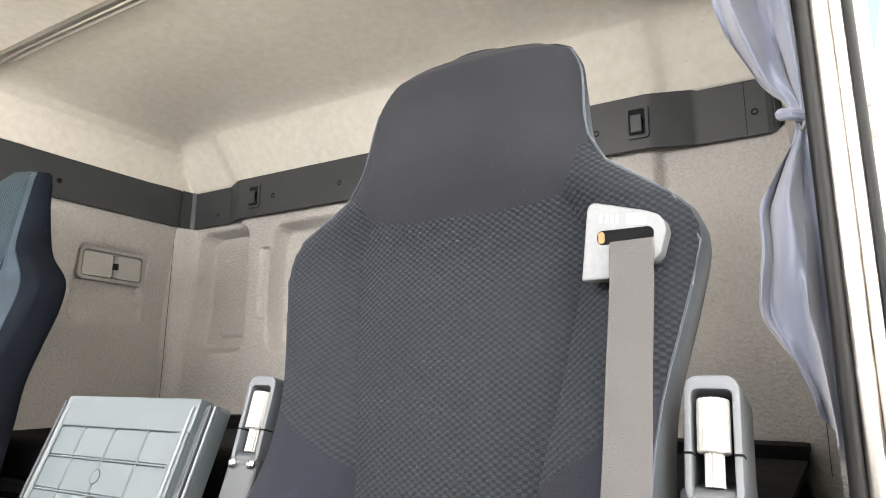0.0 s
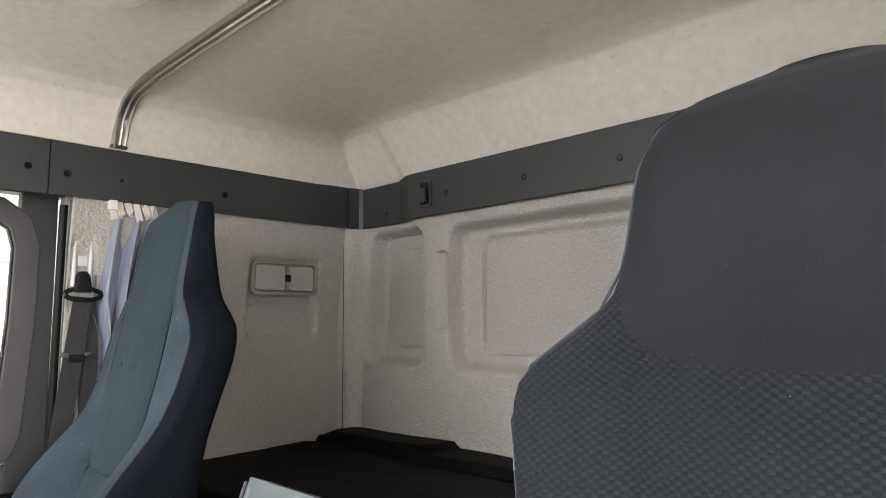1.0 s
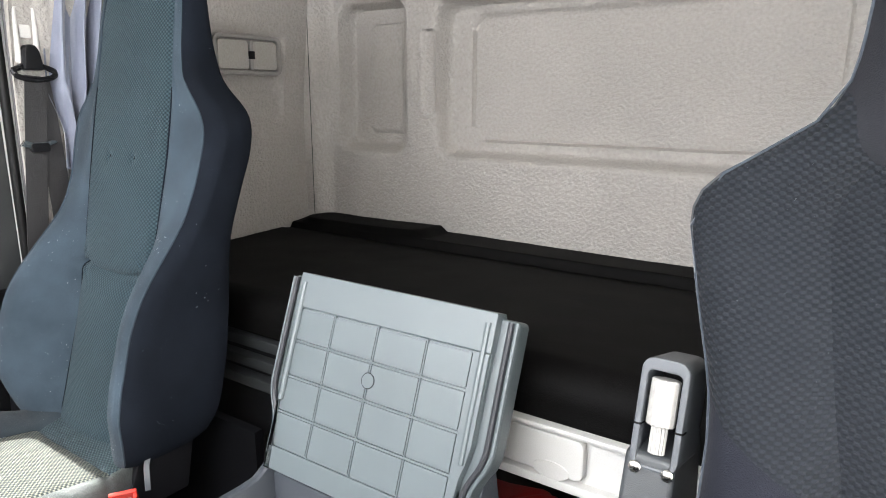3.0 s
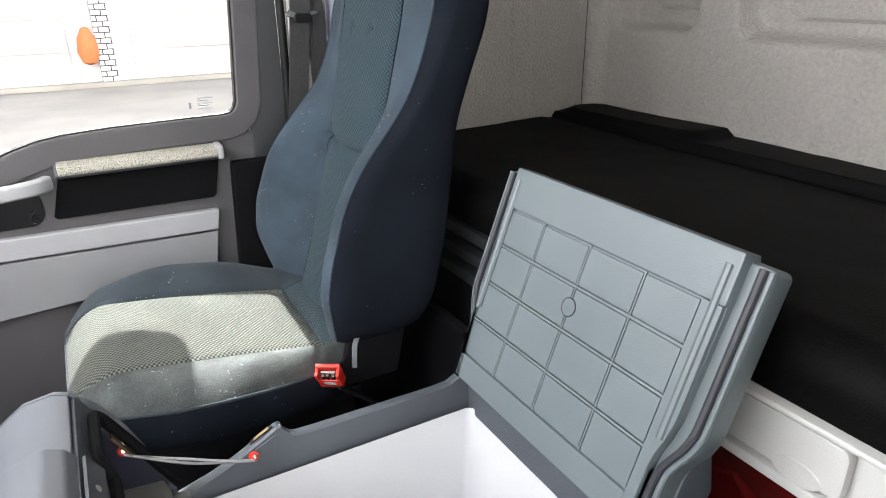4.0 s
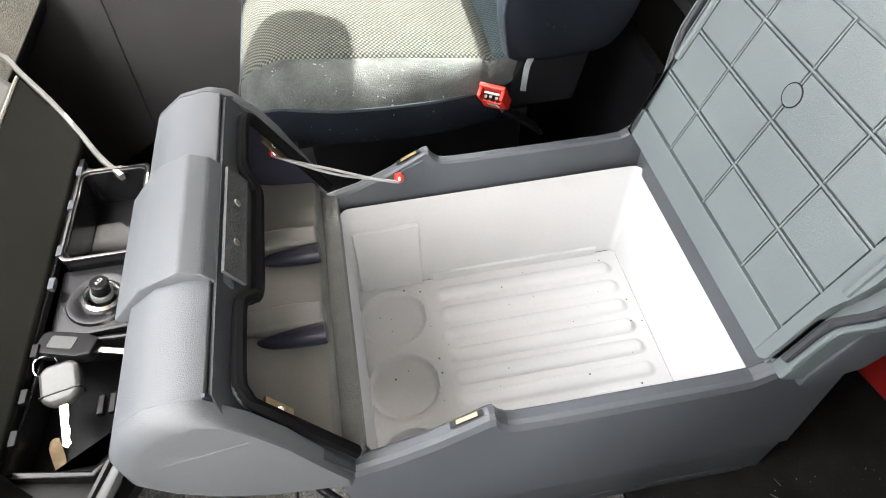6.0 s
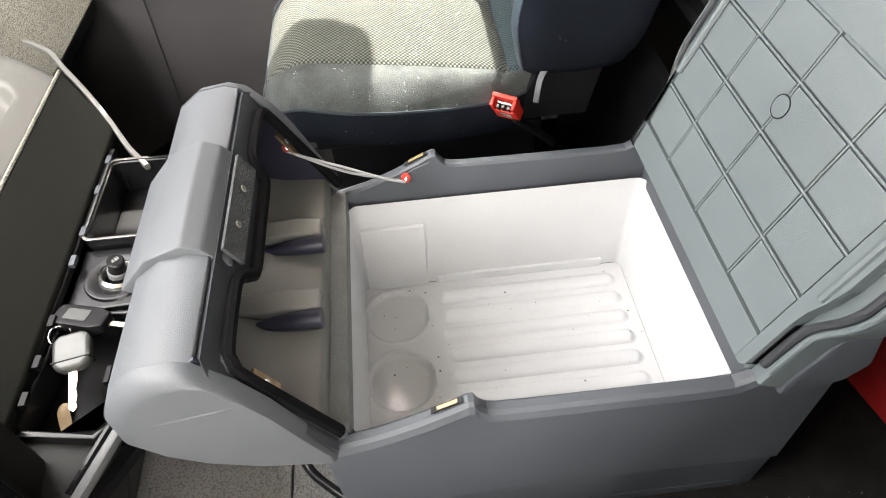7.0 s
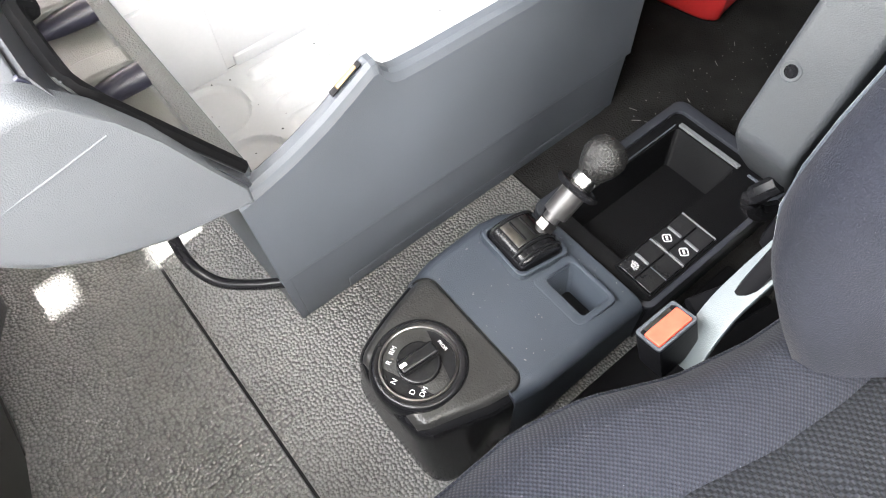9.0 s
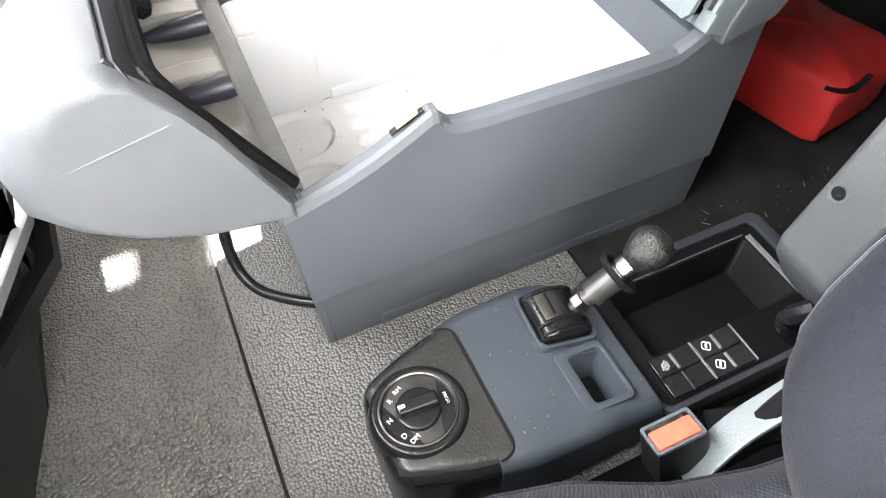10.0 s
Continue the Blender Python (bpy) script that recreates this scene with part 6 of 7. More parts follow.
# ---- folding armrests ----
def armrest(x, label):
    """An armrest folded up beside the driver's backrest, with its ridged height wheel."""
    lo, hi = Vector((x, 0.415, 0.285)), Vector((x, 0.520, 0.690))
    m = axis_pose(lo, hi - lo, (1, 0, 0))
    length = (hi - lo).length
    root = thing("armrest", (x, 0.415, 0.285), label, "armrest", "driver's armrests")
    part("arm", prism([(0.370, 0.345), (0.374, 0.325), (0.400, 0.285), (0.440, 0.236), (0.480, 0.208), (0.504, 0.202), (0.524, 0.222), (0.556, 0.31), (0.580, 0.47), (0.560, 0.60), (0.452, 0.60)], "x", x - 0.031, x + 0.024, 0.007, 3), M_ARM, root)
    o = rrect(-0.0255, 0.0255, length - 0.12, length, 0.014)
    i = rrect(-0.018, 0.018, length - 0.115, length - 0.014, 0.006)
    part("end_yoke", frame_prism(o, i, "y", -0.046, 0.044, 0.004, m), M_FLAP, root)
    part("yoke_back", box(-0.020, 0.020, 0.02, 0.04, length - 0.118, length - 0.012, 0, 1, m), M_BLACK, root)
    bm = bmesh.new()
    star = [((0.0160 if k % 2 else 0.0138) * math.cos(math.pi * k / 14), (0.0160 if k % 2 else 0.0138) * math.sin(math.pi * k / 14)) for k in range(28)]
    add(bm, prism([(a, b - 0.036) for a, b in star], "z", length - 0.072, length - 0.022, 0.0015, 1, m))
    add(bm, prism([(a * 0.55, b * 0.55 - 0.036) for a, b in star], "z", length - 0.102, length - 0.072, 0, 1, m))
    part("height_wheel", bm, M_KNOBW, root, "ivory ridged height wheel")
    for sx in (-0.017, 0.017):
        part("bolt", lathe([(0, 0.0045), (0.0045, 0.0045), (0.0065, 0.003), (0.0068, 0)], 14, m @ axis_pose((sx, -0.0455, length - 0.119), (0, -1, 0))), M_CHROME, root)
        part("yoke_joint", box(sx * 1.3 - 0.0042, sx * 1.3 + 0.0042, -0.0468, -0.030, length - 0.0745, length - 0.0725, 0, 1, m), M_SEAL, root)
    part("pivot_hole", lathe([(0.0045, -0.004), (0.0045, 0.0003), (0.0075, 0.0005), (0.008, 0.0)], 18, axis_pose((x - 0.0180, 0.3865, 0.3965), (0, -0.952, 0.306))), M_ARM, root)
    part("pivot_bolt", lathe([(0, 0.0004), (0.0052, 0.0004), (0.0055, -0.001)], 16, axis_pose((x - 0.0180, 0.3865, 0.3965), (0, -0.952, 0.306))), M_BLACKGLOSS, root)
    part("pivot_bracket", prism([(0.40, 0.20), (0.50, 0.22), (0.50, 0.36), (0.42, 0.33)], "x", x + 0.026, x + 0.06, 0.008), M_BLACK, root)
    return root


armrest(0.500, "grey armrest folded upright beside the seat, by the gear selector")
armrest(1.088, "grey armrest folded upright beside the seat, by the door")
solo("seat_release_lever", sweep(smooth_path([(0.52, 0.43, 0.225), (0.512, 0.405, 0.235), (0.505, 0.39, 0.262), (0.515, 0.40, 0.285)], 5), circle(0.009, 8)), M_BLACKGLOSS, "glossy black release lever behind the armrest", "lever")


# ---- gear selector console ----
sel = thing("selector_console", (0.39, 0.32, 0.0), "blue-slate control console with gear selector and switches", "control console")


def sel_x(y):
    """Both edges of the console's top at y."""
    left = lerp_table(((0.048, 0.362), (0.050, 0.350), (0.055, 0.340), (0.063, 0.334), (0.08, 0.327), (0.12, 0.314), (0.18, 0.297), (0.26, 0.289), (0.29, 0.291), (0.31, 0.299), (0.325, 0.315), (0.335, 0.340), (0.3355, 0.300), (0.62, 0.300)), y)
    right = lerp_table(((0.048, 0.426), (0.050, 0.438), (0.055, 0.448), (0.063, 0.455), (0.08, 0.461), (0.123, 0.475), (0.18, 0.485), (0.34, 0.484), (0.62, 0.490)), y)
    return left, right


def sel_top(y):
    return lerp_table(((0.048, 0.112), (0.053, 0.119), (0.062, 0.124), (0.10, 0.127), (0.17, 0.124), (0.26, 0.112), (0.33, 0.094), (0.38, 0.080), (0.62, 0.066)), y)


def sel_body(y0, y1, n, drop=0.0):
    bm = bmesh.new()
    rings = []
    for y in steps(y0, y1, n):
        a, b = sel_x(y)
        t = sel_top(y) - drop
        e = 0.017
        foot = 0.012 - 0.030 * sstep(0.16, 0.08, y)
        arc = [(e * (1 - math.sin(radians(q))), e * (1 - math.cos(radians(q)))) for q in (90, 70, 50, 30, 12, 0)]
        rings.append([bm.verts.new(p) for p in [(a + foot, y, 0.0), (a + min(foot, 0), y, 0.012), (a + min(foot, 0) * 0.4, y, t - 0.06)] + [(a + i, y, t - k) for i, k in arc] + [(b - i, y, t - k) for i, k in reversed(arc)] + [(b - min(foot, 0) * 0.4, y, t - 0.06), (b - min(foot, 0), y, 0.012), (b - foot, y, 0.0)]])
    k = len(rings[0])
    for p, q in zip(rings, rings[1:]):
        for i in range(k):
            bm.faces.new((p[i], p[(i + 1) % k], q[(i + 1) % k], q[i]))
    bm.faces.new(rings[0])
    bm.faces.new(rings[-1])
    return bm


part("front_base", sel_body(0.048, 0.1445, 40, 0.004), M_BLACKGLOSS, sel)
FACIA_R = 0.022


def facia_x(y):
    """Both edges of the facia plate at y: its rear corners are rounded."""
    a, b = sel_x(y)
    d = max(0.0, FACIA_R - (0.167 - y))
    e = 0.009 + FACIA_R - math.sqrt(max(0.0, FACIA_R ** 2 - d ** 2))
    return a + e, b - e


def facia_top(u, y):
    a, b = facia_x(y)
    drop = 0.0055 * max(0, abs(u - 0.5) * 2 - 0.88) ** 2 / 0.0144 * sstep(0.172, 0.140, y) + 0.0030 * sstep(0.1635, 0.167, y) + 0.003 * sstep(0.060, 0.055, y)
    return (a + (b - a) * u, y, sel_top(y) + 0.0018 - drop)


facia = part("facia", grid(steps(0, 1, 30), steps(0.055, 0.150, 22) + steps(0.1515, 0.1668, 14), facia_top), M_FACE, sel, "dark facia plate with the gear knob")
mid = part("middle_cover", sel_body(0.1455, 0.335, 38), M_SELECT, sel)
rim = [(*facia_x(y), y) for y in steps(0.146, 0.1668, 18)]
part("facia_seam", sweep([(a, y, sel_top(y) + 0.0002) for a, b, y in rim] + [(b, y, sel_top(y) + 0.0002) for a, b, y in reversed(rim)], circle(0.0013, 6)), M_RUBBER, sel)
part("tray_frame", frame_prism(rrect(0.300, 0.489, 0.337, 0.618, 0.016), rrect(0.313, 0.481, 0.345, 0.600, 0.010), "z", 0.05, 0.0785, 0.003), M_TRAYRIM, sel, "black tray surround")
block = part("tray_block", box(0.304, 0.486, 0.340, 0.614, 0.0, 0.0735, 0.002), M_TRAY, sel)
hole = bmesh.new()
rims = [[hole.verts.new((x, y, z)) for x, y in rrect(*r, 0.006, 3)] for r, z in (((0.345, 0.420, 0.384, 0.553), 0.030), ((0.328, 0.4255, 0.366, 0.580), 0.080))]
hole.faces.new(rims[0])
hole.faces.new(rims[1])
for i in range(16):
    hole.faces.new((rims[0][i], rims[0][(i + 1) % 16], rims[1][(i + 1) % 16], rims[1][i]))
carve(block, hole)
part("tray_lip", box(0.330, 0.4255, 0.579, 0.586, 0.072, 0.0765, 0.001), M_BEZEL, sel, "pale edge strip")
part("tray_lip", box(0.440, 0.480, 0.579, 0.583, 0.072, 0.0755, 0.001), M_BODY, sel)
part("tray_lip", box(0.3255, 0.3275, 0.37, 0.578, 0.072, 0.0750, 0.0006), M_BODY, sel)
part("switch_bed", frame_prism(rrect(0.4235, 0.4775, 0.3555, 0.4735, 0.002, 2), rrect(0.4250, 0.4760, 0.3570, 0.4720, 0.001, 2), "z", 0.072, 0.0765, 0.0005), M_TRAY, sel)
for y in (0.4130, 0.4705):
    part("switch_bar", box(0.4255, 0.4760, y, y + 0.0022, 0.0725, 0.0785, 0.0006, 1), M_BEZEL, sel)
for j in range(2):
    for i in range(2):
        x0, y0 = 0.4258 + 0.0253 * i, 0.3580 + 0.0575 * j
        sw = part("rocker_switch", prism([(y0, 0.072), (y0 + 0.054, 0.072), (y0 + 0.054, 0.0788), (y0 + 0.027, 0.0768), (y0, 0.0788)], "x", x0, x0 + 0.0244, 0.0008, 1), M_BLACKGLOSS, sel)
        if i == 0 or j == 1:
            part("marker_bar", box(x0 + 0.0025, x0 + 0.022, y0 + 0.0255, y0 + 0.0290, 0.0745, 0.0790, 0.0006, 1), M_BEZEL, sw, "pale marker bar")
        else:
            part("rocker_seam", box(x0 + 0.0005, x0 + 0.0240, y0 + 0.0264, y0 + 0.0276, 0.0745, 0.0775, 0, 1), M_BODY, sw)
        if j == 1:
            IM = Matrix.Translation((x0 + 0.0122, y0 + 0.0130, 0)) @ Matrix.Rotation(radians(-35), 4, "Z") @ Matrix.Translation((-x0 - 0.0122, -y0 - 0.0130, 0))
            part("window_icon", frame_prism(rrect(x0 + 0.0070, x0 + 0.0175, y0 + 0.0080, y0 + 0.0185, 0.0022, 3), rrect(x0 + 0.0079, x0 + 0.0166, y0 + 0.0089, y0 + 0.0176, 0.0016, 3), "z", 0.0778, 0.0792, 0, IM), M_WHITE, sw)
            part("icon_cross", prism([(x0 + 0.0095, y0 + 0.0120), (x0 + 0.0150, y0 + 0.0120), (x0 + 0.0150, y0 + 0.0142), (x0 + 0.0095, y0 + 0.0142)], "z", 0.0778, 0.0792, 0, 2, IM), M_WHITE, sw)
        if j == 0 and i == 0:
            bm = bmesh.new()
            for a in steps(0, 180, 6):
                add(bm, box(0.0040, 0.0066, -0.00045, 0.00045, 0, 0.0004, 0, 1, Matrix.Translation((x0 + 0.0125, y0 + 0.012, 0.0790)) @ Matrix.Rotation(radians(a - 40), 4, "Z")))
            add(bm, lathe([(0.0018, 0.0004), (0.0027, 0.0004), (0.0027, 0)], 12, Matrix.Translation((x0 + 0.0125, y0 + 0.012, 0.0790))))
            part("lamp_icon", bm, M_WHITE, sw)

# rotary gear knob
KN = axis_pose((0.391, 0.096, 0.1225), (-0.02, -0.03, 1.0), (1, 0.35, 0)) @ Matrix.Scale(1.22, 4)
knob = part("gear_dial", lathe([(0.0425, -0.016), (0.0420, -0.002), (0.0408, 0.0030), (0.0385, 0.0062), (0.036, 0.0074), (0.0335, 0.0070), (0.032, 0.0060), (0.031, 0.0040), (0, 0.0040)], 48, KN), M_BLACKGLOSS, sel, "black round gear dial")
part("dial_ring", lathe([(0.0330, 0.0066), (0.0326, 0.0082), (0.0314, 0.0084), (0.0304, 0.0076), (0.0300, 0.0040)], 48, KN), M_STEEL, knob, "thin bright ring")
part("dial_hub", lathe([(0.0185, 0.0045), (0.0178, 0.0085), (0.016, 0.0095), (0, 0.0095)], 40, KN), M_BLACKGLOSS, knob)
part("dial_grip", box(-0.0175, 0.0175, -0.0062, 0.0062, 0.008, 0.0200, 0.003, 3, KN @ Matrix.Rotation(radians(66), 4, "Z")), M_BLACKGLOSS, knob, "glossy raised grip")
part("grip_mark", box(-0.0160, -0.0100, -0.0016, 0.0016, 0.0195, 0.0204, 0.0003, 1, KN @ Matrix.Rotation(radians(66), 4, "Z")), M_WHITE, knob)
for text, a, size in (("N", 249, 0.0062), ("R", 209, 0.0062), ("RM", 183, 0.0058), ("D", 291, 0.0062), ("DM", 312, 0.0058), ("PROFI", 70, 0.0040)):
    r = 0.0245
    m = KN @ Matrix.Translation((r * math.cos(radians(a)), r * math.sin(radians(a)), 0.0049)) @ Matrix.Rotation(radians(a - 90), 4, "Z")
    if text != "PROFI":
        m = KN @ Matrix.Translation((r * math.cos(radians(a)), r * math.sin(radians(a)), 0.0049)) @ Matrix.Rotation(radians(95), 4, "Z")
    letters(text, size, m, M_WHITE, knob)

# small pocket beside the lever
POCKET = Matrix.Translation((0.425, 0.282, 0.1045)) @ Matrix.Rotation(radians(-9), 4, "X") @ Matrix.Translation((-0.425, -0.282, -0.104))
part("pocket_frame", frame_prism(rrect(0.387, 0.463, 0.249, 0.313, 0.010), rrect(0.397, 0.455, 0.262, 0.306, 0.006), "z", 0.088, 0.1085, 0.0025, POCKET), M_SELECT, mid)
hole = bmesh.new()
rims = [[hole.verts.new((x, y, z)) for x, y in rrect(*r, 0.005, 3)] for r, z in (((0.408, 0.448, 0.280, 0.303), 0.066), ((0.3965, 0.4555, 0.2615, 0.3065), 0.112))]
hole.faces.new(rims[0])
hole.faces.new(rims[1])
for i in range(16):
    hole.faces.new((rims[0][i], rims[0][(i + 1) % 16], rims[1][(i + 1) % 16], rims[1][i]))
bmesh.ops.transform(hole, matrix=POCKET, verts=hole.verts)
carve(mid, hole)
part("pocket_bottom", prism(rrect(0.409, 0.447, 0.281, 0.302, 0.004), "z", 0.0662, 0.0672, 0, 2, POCKET), M_BLACK, mid)

# hand brake lever
GATE = Matrix.Translation((0.348, 0.279, 0.111)) @ Matrix.Rotation(radians(-12), 4, "X") @ Matrix.Rotation(radians(-4), 4, "Z") @ Matrix.Scale(1.06, 4)
arch = [(0.029 * math.cos(radians(a)), 0.019 * max(0, math.sin(radians(a))) ** 0.75) for a in steps(0, 180, 12)]
lever = part("brake_gate", prism([(0.029, -0.01)] + arch + [(-0.029, -0.01)], "x", -0.029, 0.029, 0.005, 3, GATE), M_BLACKGLOSS, sel, "worn black hand brake gate")
part("gate_collar", frame_prism(rrect(-0.036, 0.036, -0.036, 0.036, 0.010), rrect(-0.031, 0.031, -0.031, 0.031, 0.008), "z", -0.01, 0.004, 0.002, GATE), M_SELECT, lever)
part("gate_plate", prism([(y * 0.99, z + 0.0012) for y, z in arch[4:10]] + [(y * 0.99, z - 0.002) for y, z in reversed(arch[4:10])], "x", -0.021, 0.010, 0.0004, 1, GATE), M_STEEL, lever, "worn steel plate")
for x in (-0.024, 0.014, 0.024):
    ridge = [(y * 1.01, z + 0.0012) for y, z in arch[1:12]]
    part("gate_ridge", sweep([GATE @ Vector((x, y, z)) for y, z in ridge], circle(0.0016, 6)), M_BLACK, lever)
for y in (-0.010, 0.004):
    part("gate_groove", box(-0.019, 0.008, y - 0.0010, y + 0.0010, 0.0165, 0.0212, 0, 1, GATE), M_BLACK, lever)
for x in (-0.014, 0.012):
    part("gate_slot", box(x - 0.006, x + 0.006, 0.020, 0.0225, 0.009, 0.0125, 0, 1, GATE), M_BLACK, lever)
A, B = Vector((0.353, 0.300, 0.126)), Vector((0.358, 0.380, 0.196))
LV = axis_pose(A, B - A, (1, 0, 0)) @ Matrix.Diagonal((1.0, 1.0, 1.05, 1))
part("brake_stem", lathe([(0, -0.004), (0.0075, -0.004), (0.0085, 0.012), (0.0100, 0.013), (0.0100, 0.021), (0.0150, 0.0215), (0.0152, 0.056), (0.011, 0.058), (0.011, 0.074), (0, 0.074)], 28, LV), M_STEMGREY, lever, "black brake stem")
part("brake_ferrule", lathe([(0.0105, 0.060), (0.0138, 0.061), (0.0142, 0.067), (0.0136, 0.073), (0.0105, 0.075)], 24, LV), M_CHROME, lever, "chromed ferrule")
part("brake_nut", lathe([(0.0080, 0.001), (0.0122, 0.002), (0.0122, 0.012), (0.0080, 0.013)], 6, LV), M_STEEL, lever)
part("brake_collar", lathe([(0.013, 0.0535), (0.0235, 0.0530), (0.0262, 0.0550), (0.0270, 0.0575), (0.0255, 0.0600), (0.0225, 0.0610), (0.013, 0.0600)], 26, LV), M_BLACKGLOSS, lever)
part("brake_knob", lathe([(0, 0.072), (0.0130, 0.073), (0.0165, 0.077), (0.0212, 0.086), (0.0245, 0.095), (0.0246, 0.102), (0.0215, 0.110), (0.0160, 0.1155), (0.008, 0.118), (0, 0.1185)], 30, LV), mat("leathery_worn_knob", (0.022, 0.0215, 0.021), 0.27, var=0.12, vscale=30, bump=0.5, bscale=600, bkind="pebble"), lever, "worn leather-grained brake knob")


# ---- curtains, belt and hooks on the walls ----
def curtain(top, bottom, half_top, half_tie, half_foot, z_top, z_tie, z_foot, folds, amp, along):
    """A gathered curtain: along is the direction of its width; it narrows at the tie."""
    along = Vector(along).normalized()
    out = Vector((0, 0, 1)).cross(along)

    def f(u, v):
        z = z_top + (z_foot - z_top) * v
        vt = (z_top - z_tie) / (z_top - z_foot)
        if v < vt:
            k = sstep(0, 1, v / vt)
            h = half_top + (half_tie - half_top) * k
        else:
            k = sstep(0, 1, min(1, (v - vt) / (1 - vt) * 1.6))
            h = half_tie + (half_foot - half_tie) * k
        mid = Vector(top).lerp(Vector(bottom), v)
        w = math.asin(0.93 * math.sin(2 * math.pi * folds * u ** 1.3 + 1.3 * math.sin(4 * v))) + 0.4 * math.sin(2 * math.pi * (folds * 1.7) * u + 2 + 5 * v) + 0.5 * math.sin(3 * u + 4 * v)
        p = mid + along * (2 * u - 1) * h + out * (amp * w * (0.6 + 0.5 * v))
        return (p.x, p.y, z + 0.006 * math.sin(9 * u))
    return thick(grid(steps(0, 1, 120), steps(0, 1, 70), f), out * 0.0012)


bm = curtain((-0.892, 0.632, 0), (-0.900, 0.588, 0), 0.062, 0.052, 0.020, 1.262, 1.0, 0.80, 2.6, 0.015, (0.1, 1, 0))
cur = thing("curtain", (-0.9, 0.62, 0.80), "lavender satin curtain gathered beside the passenger door", "curtain", "cab curtains")
part("cloth", bm, M_CURTAIN, cur, angle=80)
for k in range(6):
    y = 0.585 + 0.022 * k
    part("gather_tape", sweep(smooth_path([(-0.882, y - 0.008, 1.262), (-0.878, y, 1.236 - 0.006 * (k % 2)), (-0.884, y + 0.006, 1.215 + 0.01 * (k % 3))], 4), rrect(-0.009, 0.009, -0.001, 0.001, 0.0008, 1), up=(1, 0, 0)), M_TAPE, cur)
part("runner", box(-0.886, -0.868, 0.572, 0.594, 1.238, 1.264, 0.003), M_TAPE, cur, "white plastic runner")

EDGE_IN = ((0.642, 1.171), (0.682, 1.158), (0.711, 1.148), (0.745, 1.136), (0.760, 1.123), (0.792, 1.124), (0.837, 1.131), (0.889, 1.129), (0.939, 1.157), (0.975, 1.180), (0.995, 1.180), (1.007, 1.174), (1.040, 1.142), (1.072, 1.129), (1.114, 1.110), (1.164, 1.097), (1.30, 1.085), (1.50, 1.075))
EDGE_OUT = ((0.642, 1.193), (0.74, 1.196), (0.862, 1.198), (0.972, 1.190), (1.05, 1.191), (1.20, 1.186), (1.50, 1.165))


def tied(u, v):
    """The tied curtain: it hangs to a knot, then fans out below it."""
    z = 1.50 + (0.642 - 1.50) * v
    a, b = ease_table(EDGE_IN, z), ease_table(EDGE_OUT, z)
    near = math.exp(-((z - 0.985) / 0.05) ** 2)
    w = 1.1 * math.asin(0.95 * math.sin(2 * math.pi * 1.7 * u + 9 * (z - 0.985))) / 1.25 + 0.35 * math.sin(2 * math.pi * 0.8 * u - 16 * (z - 0.985)) + 0.45 * math.sin(2 * math.pi * 2.9 * u + 1.3 - 14 * (z - 0.985)) + 0.22 * math.sin(2 * math.pi * 6.1 * u + 5 * z) * (0.3 + near)
    y = 0.60 + (0.017 - 0.010 * near) * w - 0.03 * sstep(0.96, 0.80, z) * math.sin(math.pi * u)
    z += 0.05 * sstep(0.75, 0.64, z) * (0.6 - u) * 1.3
    return (a + (b - a) * u + 0.004 * math.cos(2 * math.pi * 1.7 * u), y + 0.05 * sstep(1.0, 1.4, z), z)


bm = thick(grid(steps(0, 1, 110), steps(0, 1, 100), tied), Vector((0, 0.0012, 0)))
cur = thing("curtain", (1.17, 0.60, 0.64), "lavender satin curtain tied back at the driver's doorway", "curtain", "cab curtains")
part("cloth", bm, M_CURTAIN, cur, angle=80)
part("tie_band", tube([(1.166, 0.588, 0.992), (1.176, 0.576, 0.986), (1.190, 0.584, 0.982), (1.196, 0.60, 0.980)], 0.007, 8), M_CURTAIN, cur)
part("tie_hook", tube([(1.182, 0.59, 0.985), (1.186, 0.58, 0.968), (1.190, 0.575, 0.975)], 0.003, 6), M_BEZEL, cur)

belt = thing("seat_belt", (-0.925, 0.52, 0.30), "dark grey seat belt hanging from the pillar loop", "seat belt")
part("height_slot", frame_prism(rrect(0.505, 0.552, 1.035, 1.16, 0.008), rrect(0.513, 0.544, 1.045, 1.15, 0.005), "x", -0.935, -0.910, 0.003), M_PANELW, belt, "beige height adjuster")
part("height_slider", box(-0.932, -0.915, 0.517, 0.540, 1.09, 1.146, 0.002), M_PANELW, belt)
part("loop_cover", prism([(0.508, 1.022), (0.552, 1.022), (0.546, 1.062), (0.538, 1.076), (0.520, 1.076), (0.512, 1.062)], "x", -0.924, -0.896, 0.006), M_BLACK, belt)
part("loop_ring", tube([(-0.905, 0.489, 1.022), (-0.898, 0.495, 1.008), (-0.895, 0.530, 1.002), (-0.898, 0.566, 1.008), (-0.905, 0.572, 1.022), (-0.908, 0.530, 1.034), (-0.905, 0.489, 1.022)], 0.006, 8), M_BLACKGLOSS, belt)
part("webbing", sweep(smooth_path([(-0.898, 0.530, 1.010), (-0.902, 0.522, 0.93), (-0.908, 0.510, 0.80), (-0.914, 0.497, 0.66), (-0.918, 0.487, 0.50), (-0.92, 0.478, 0.30)], 4), rrect(-0.0235, 0.0235, -0.0008, 0.0008, 0.0006, 1), up=(1, 0, 0)), M_BELTD, belt)
part("webbing", sweep(smooth_path([(-0.910, 0.540, 1.005), (-0.915, 0.552, 0.88), (-0.918, 0.560, 0.70), (-0.92, 0.562, 0.45)], 4), rrect(-0.0235, 0.0235, -0.0008, 0.0008, 0.0006, 1), up=(1, 0, 0)), M_BELTD, belt)
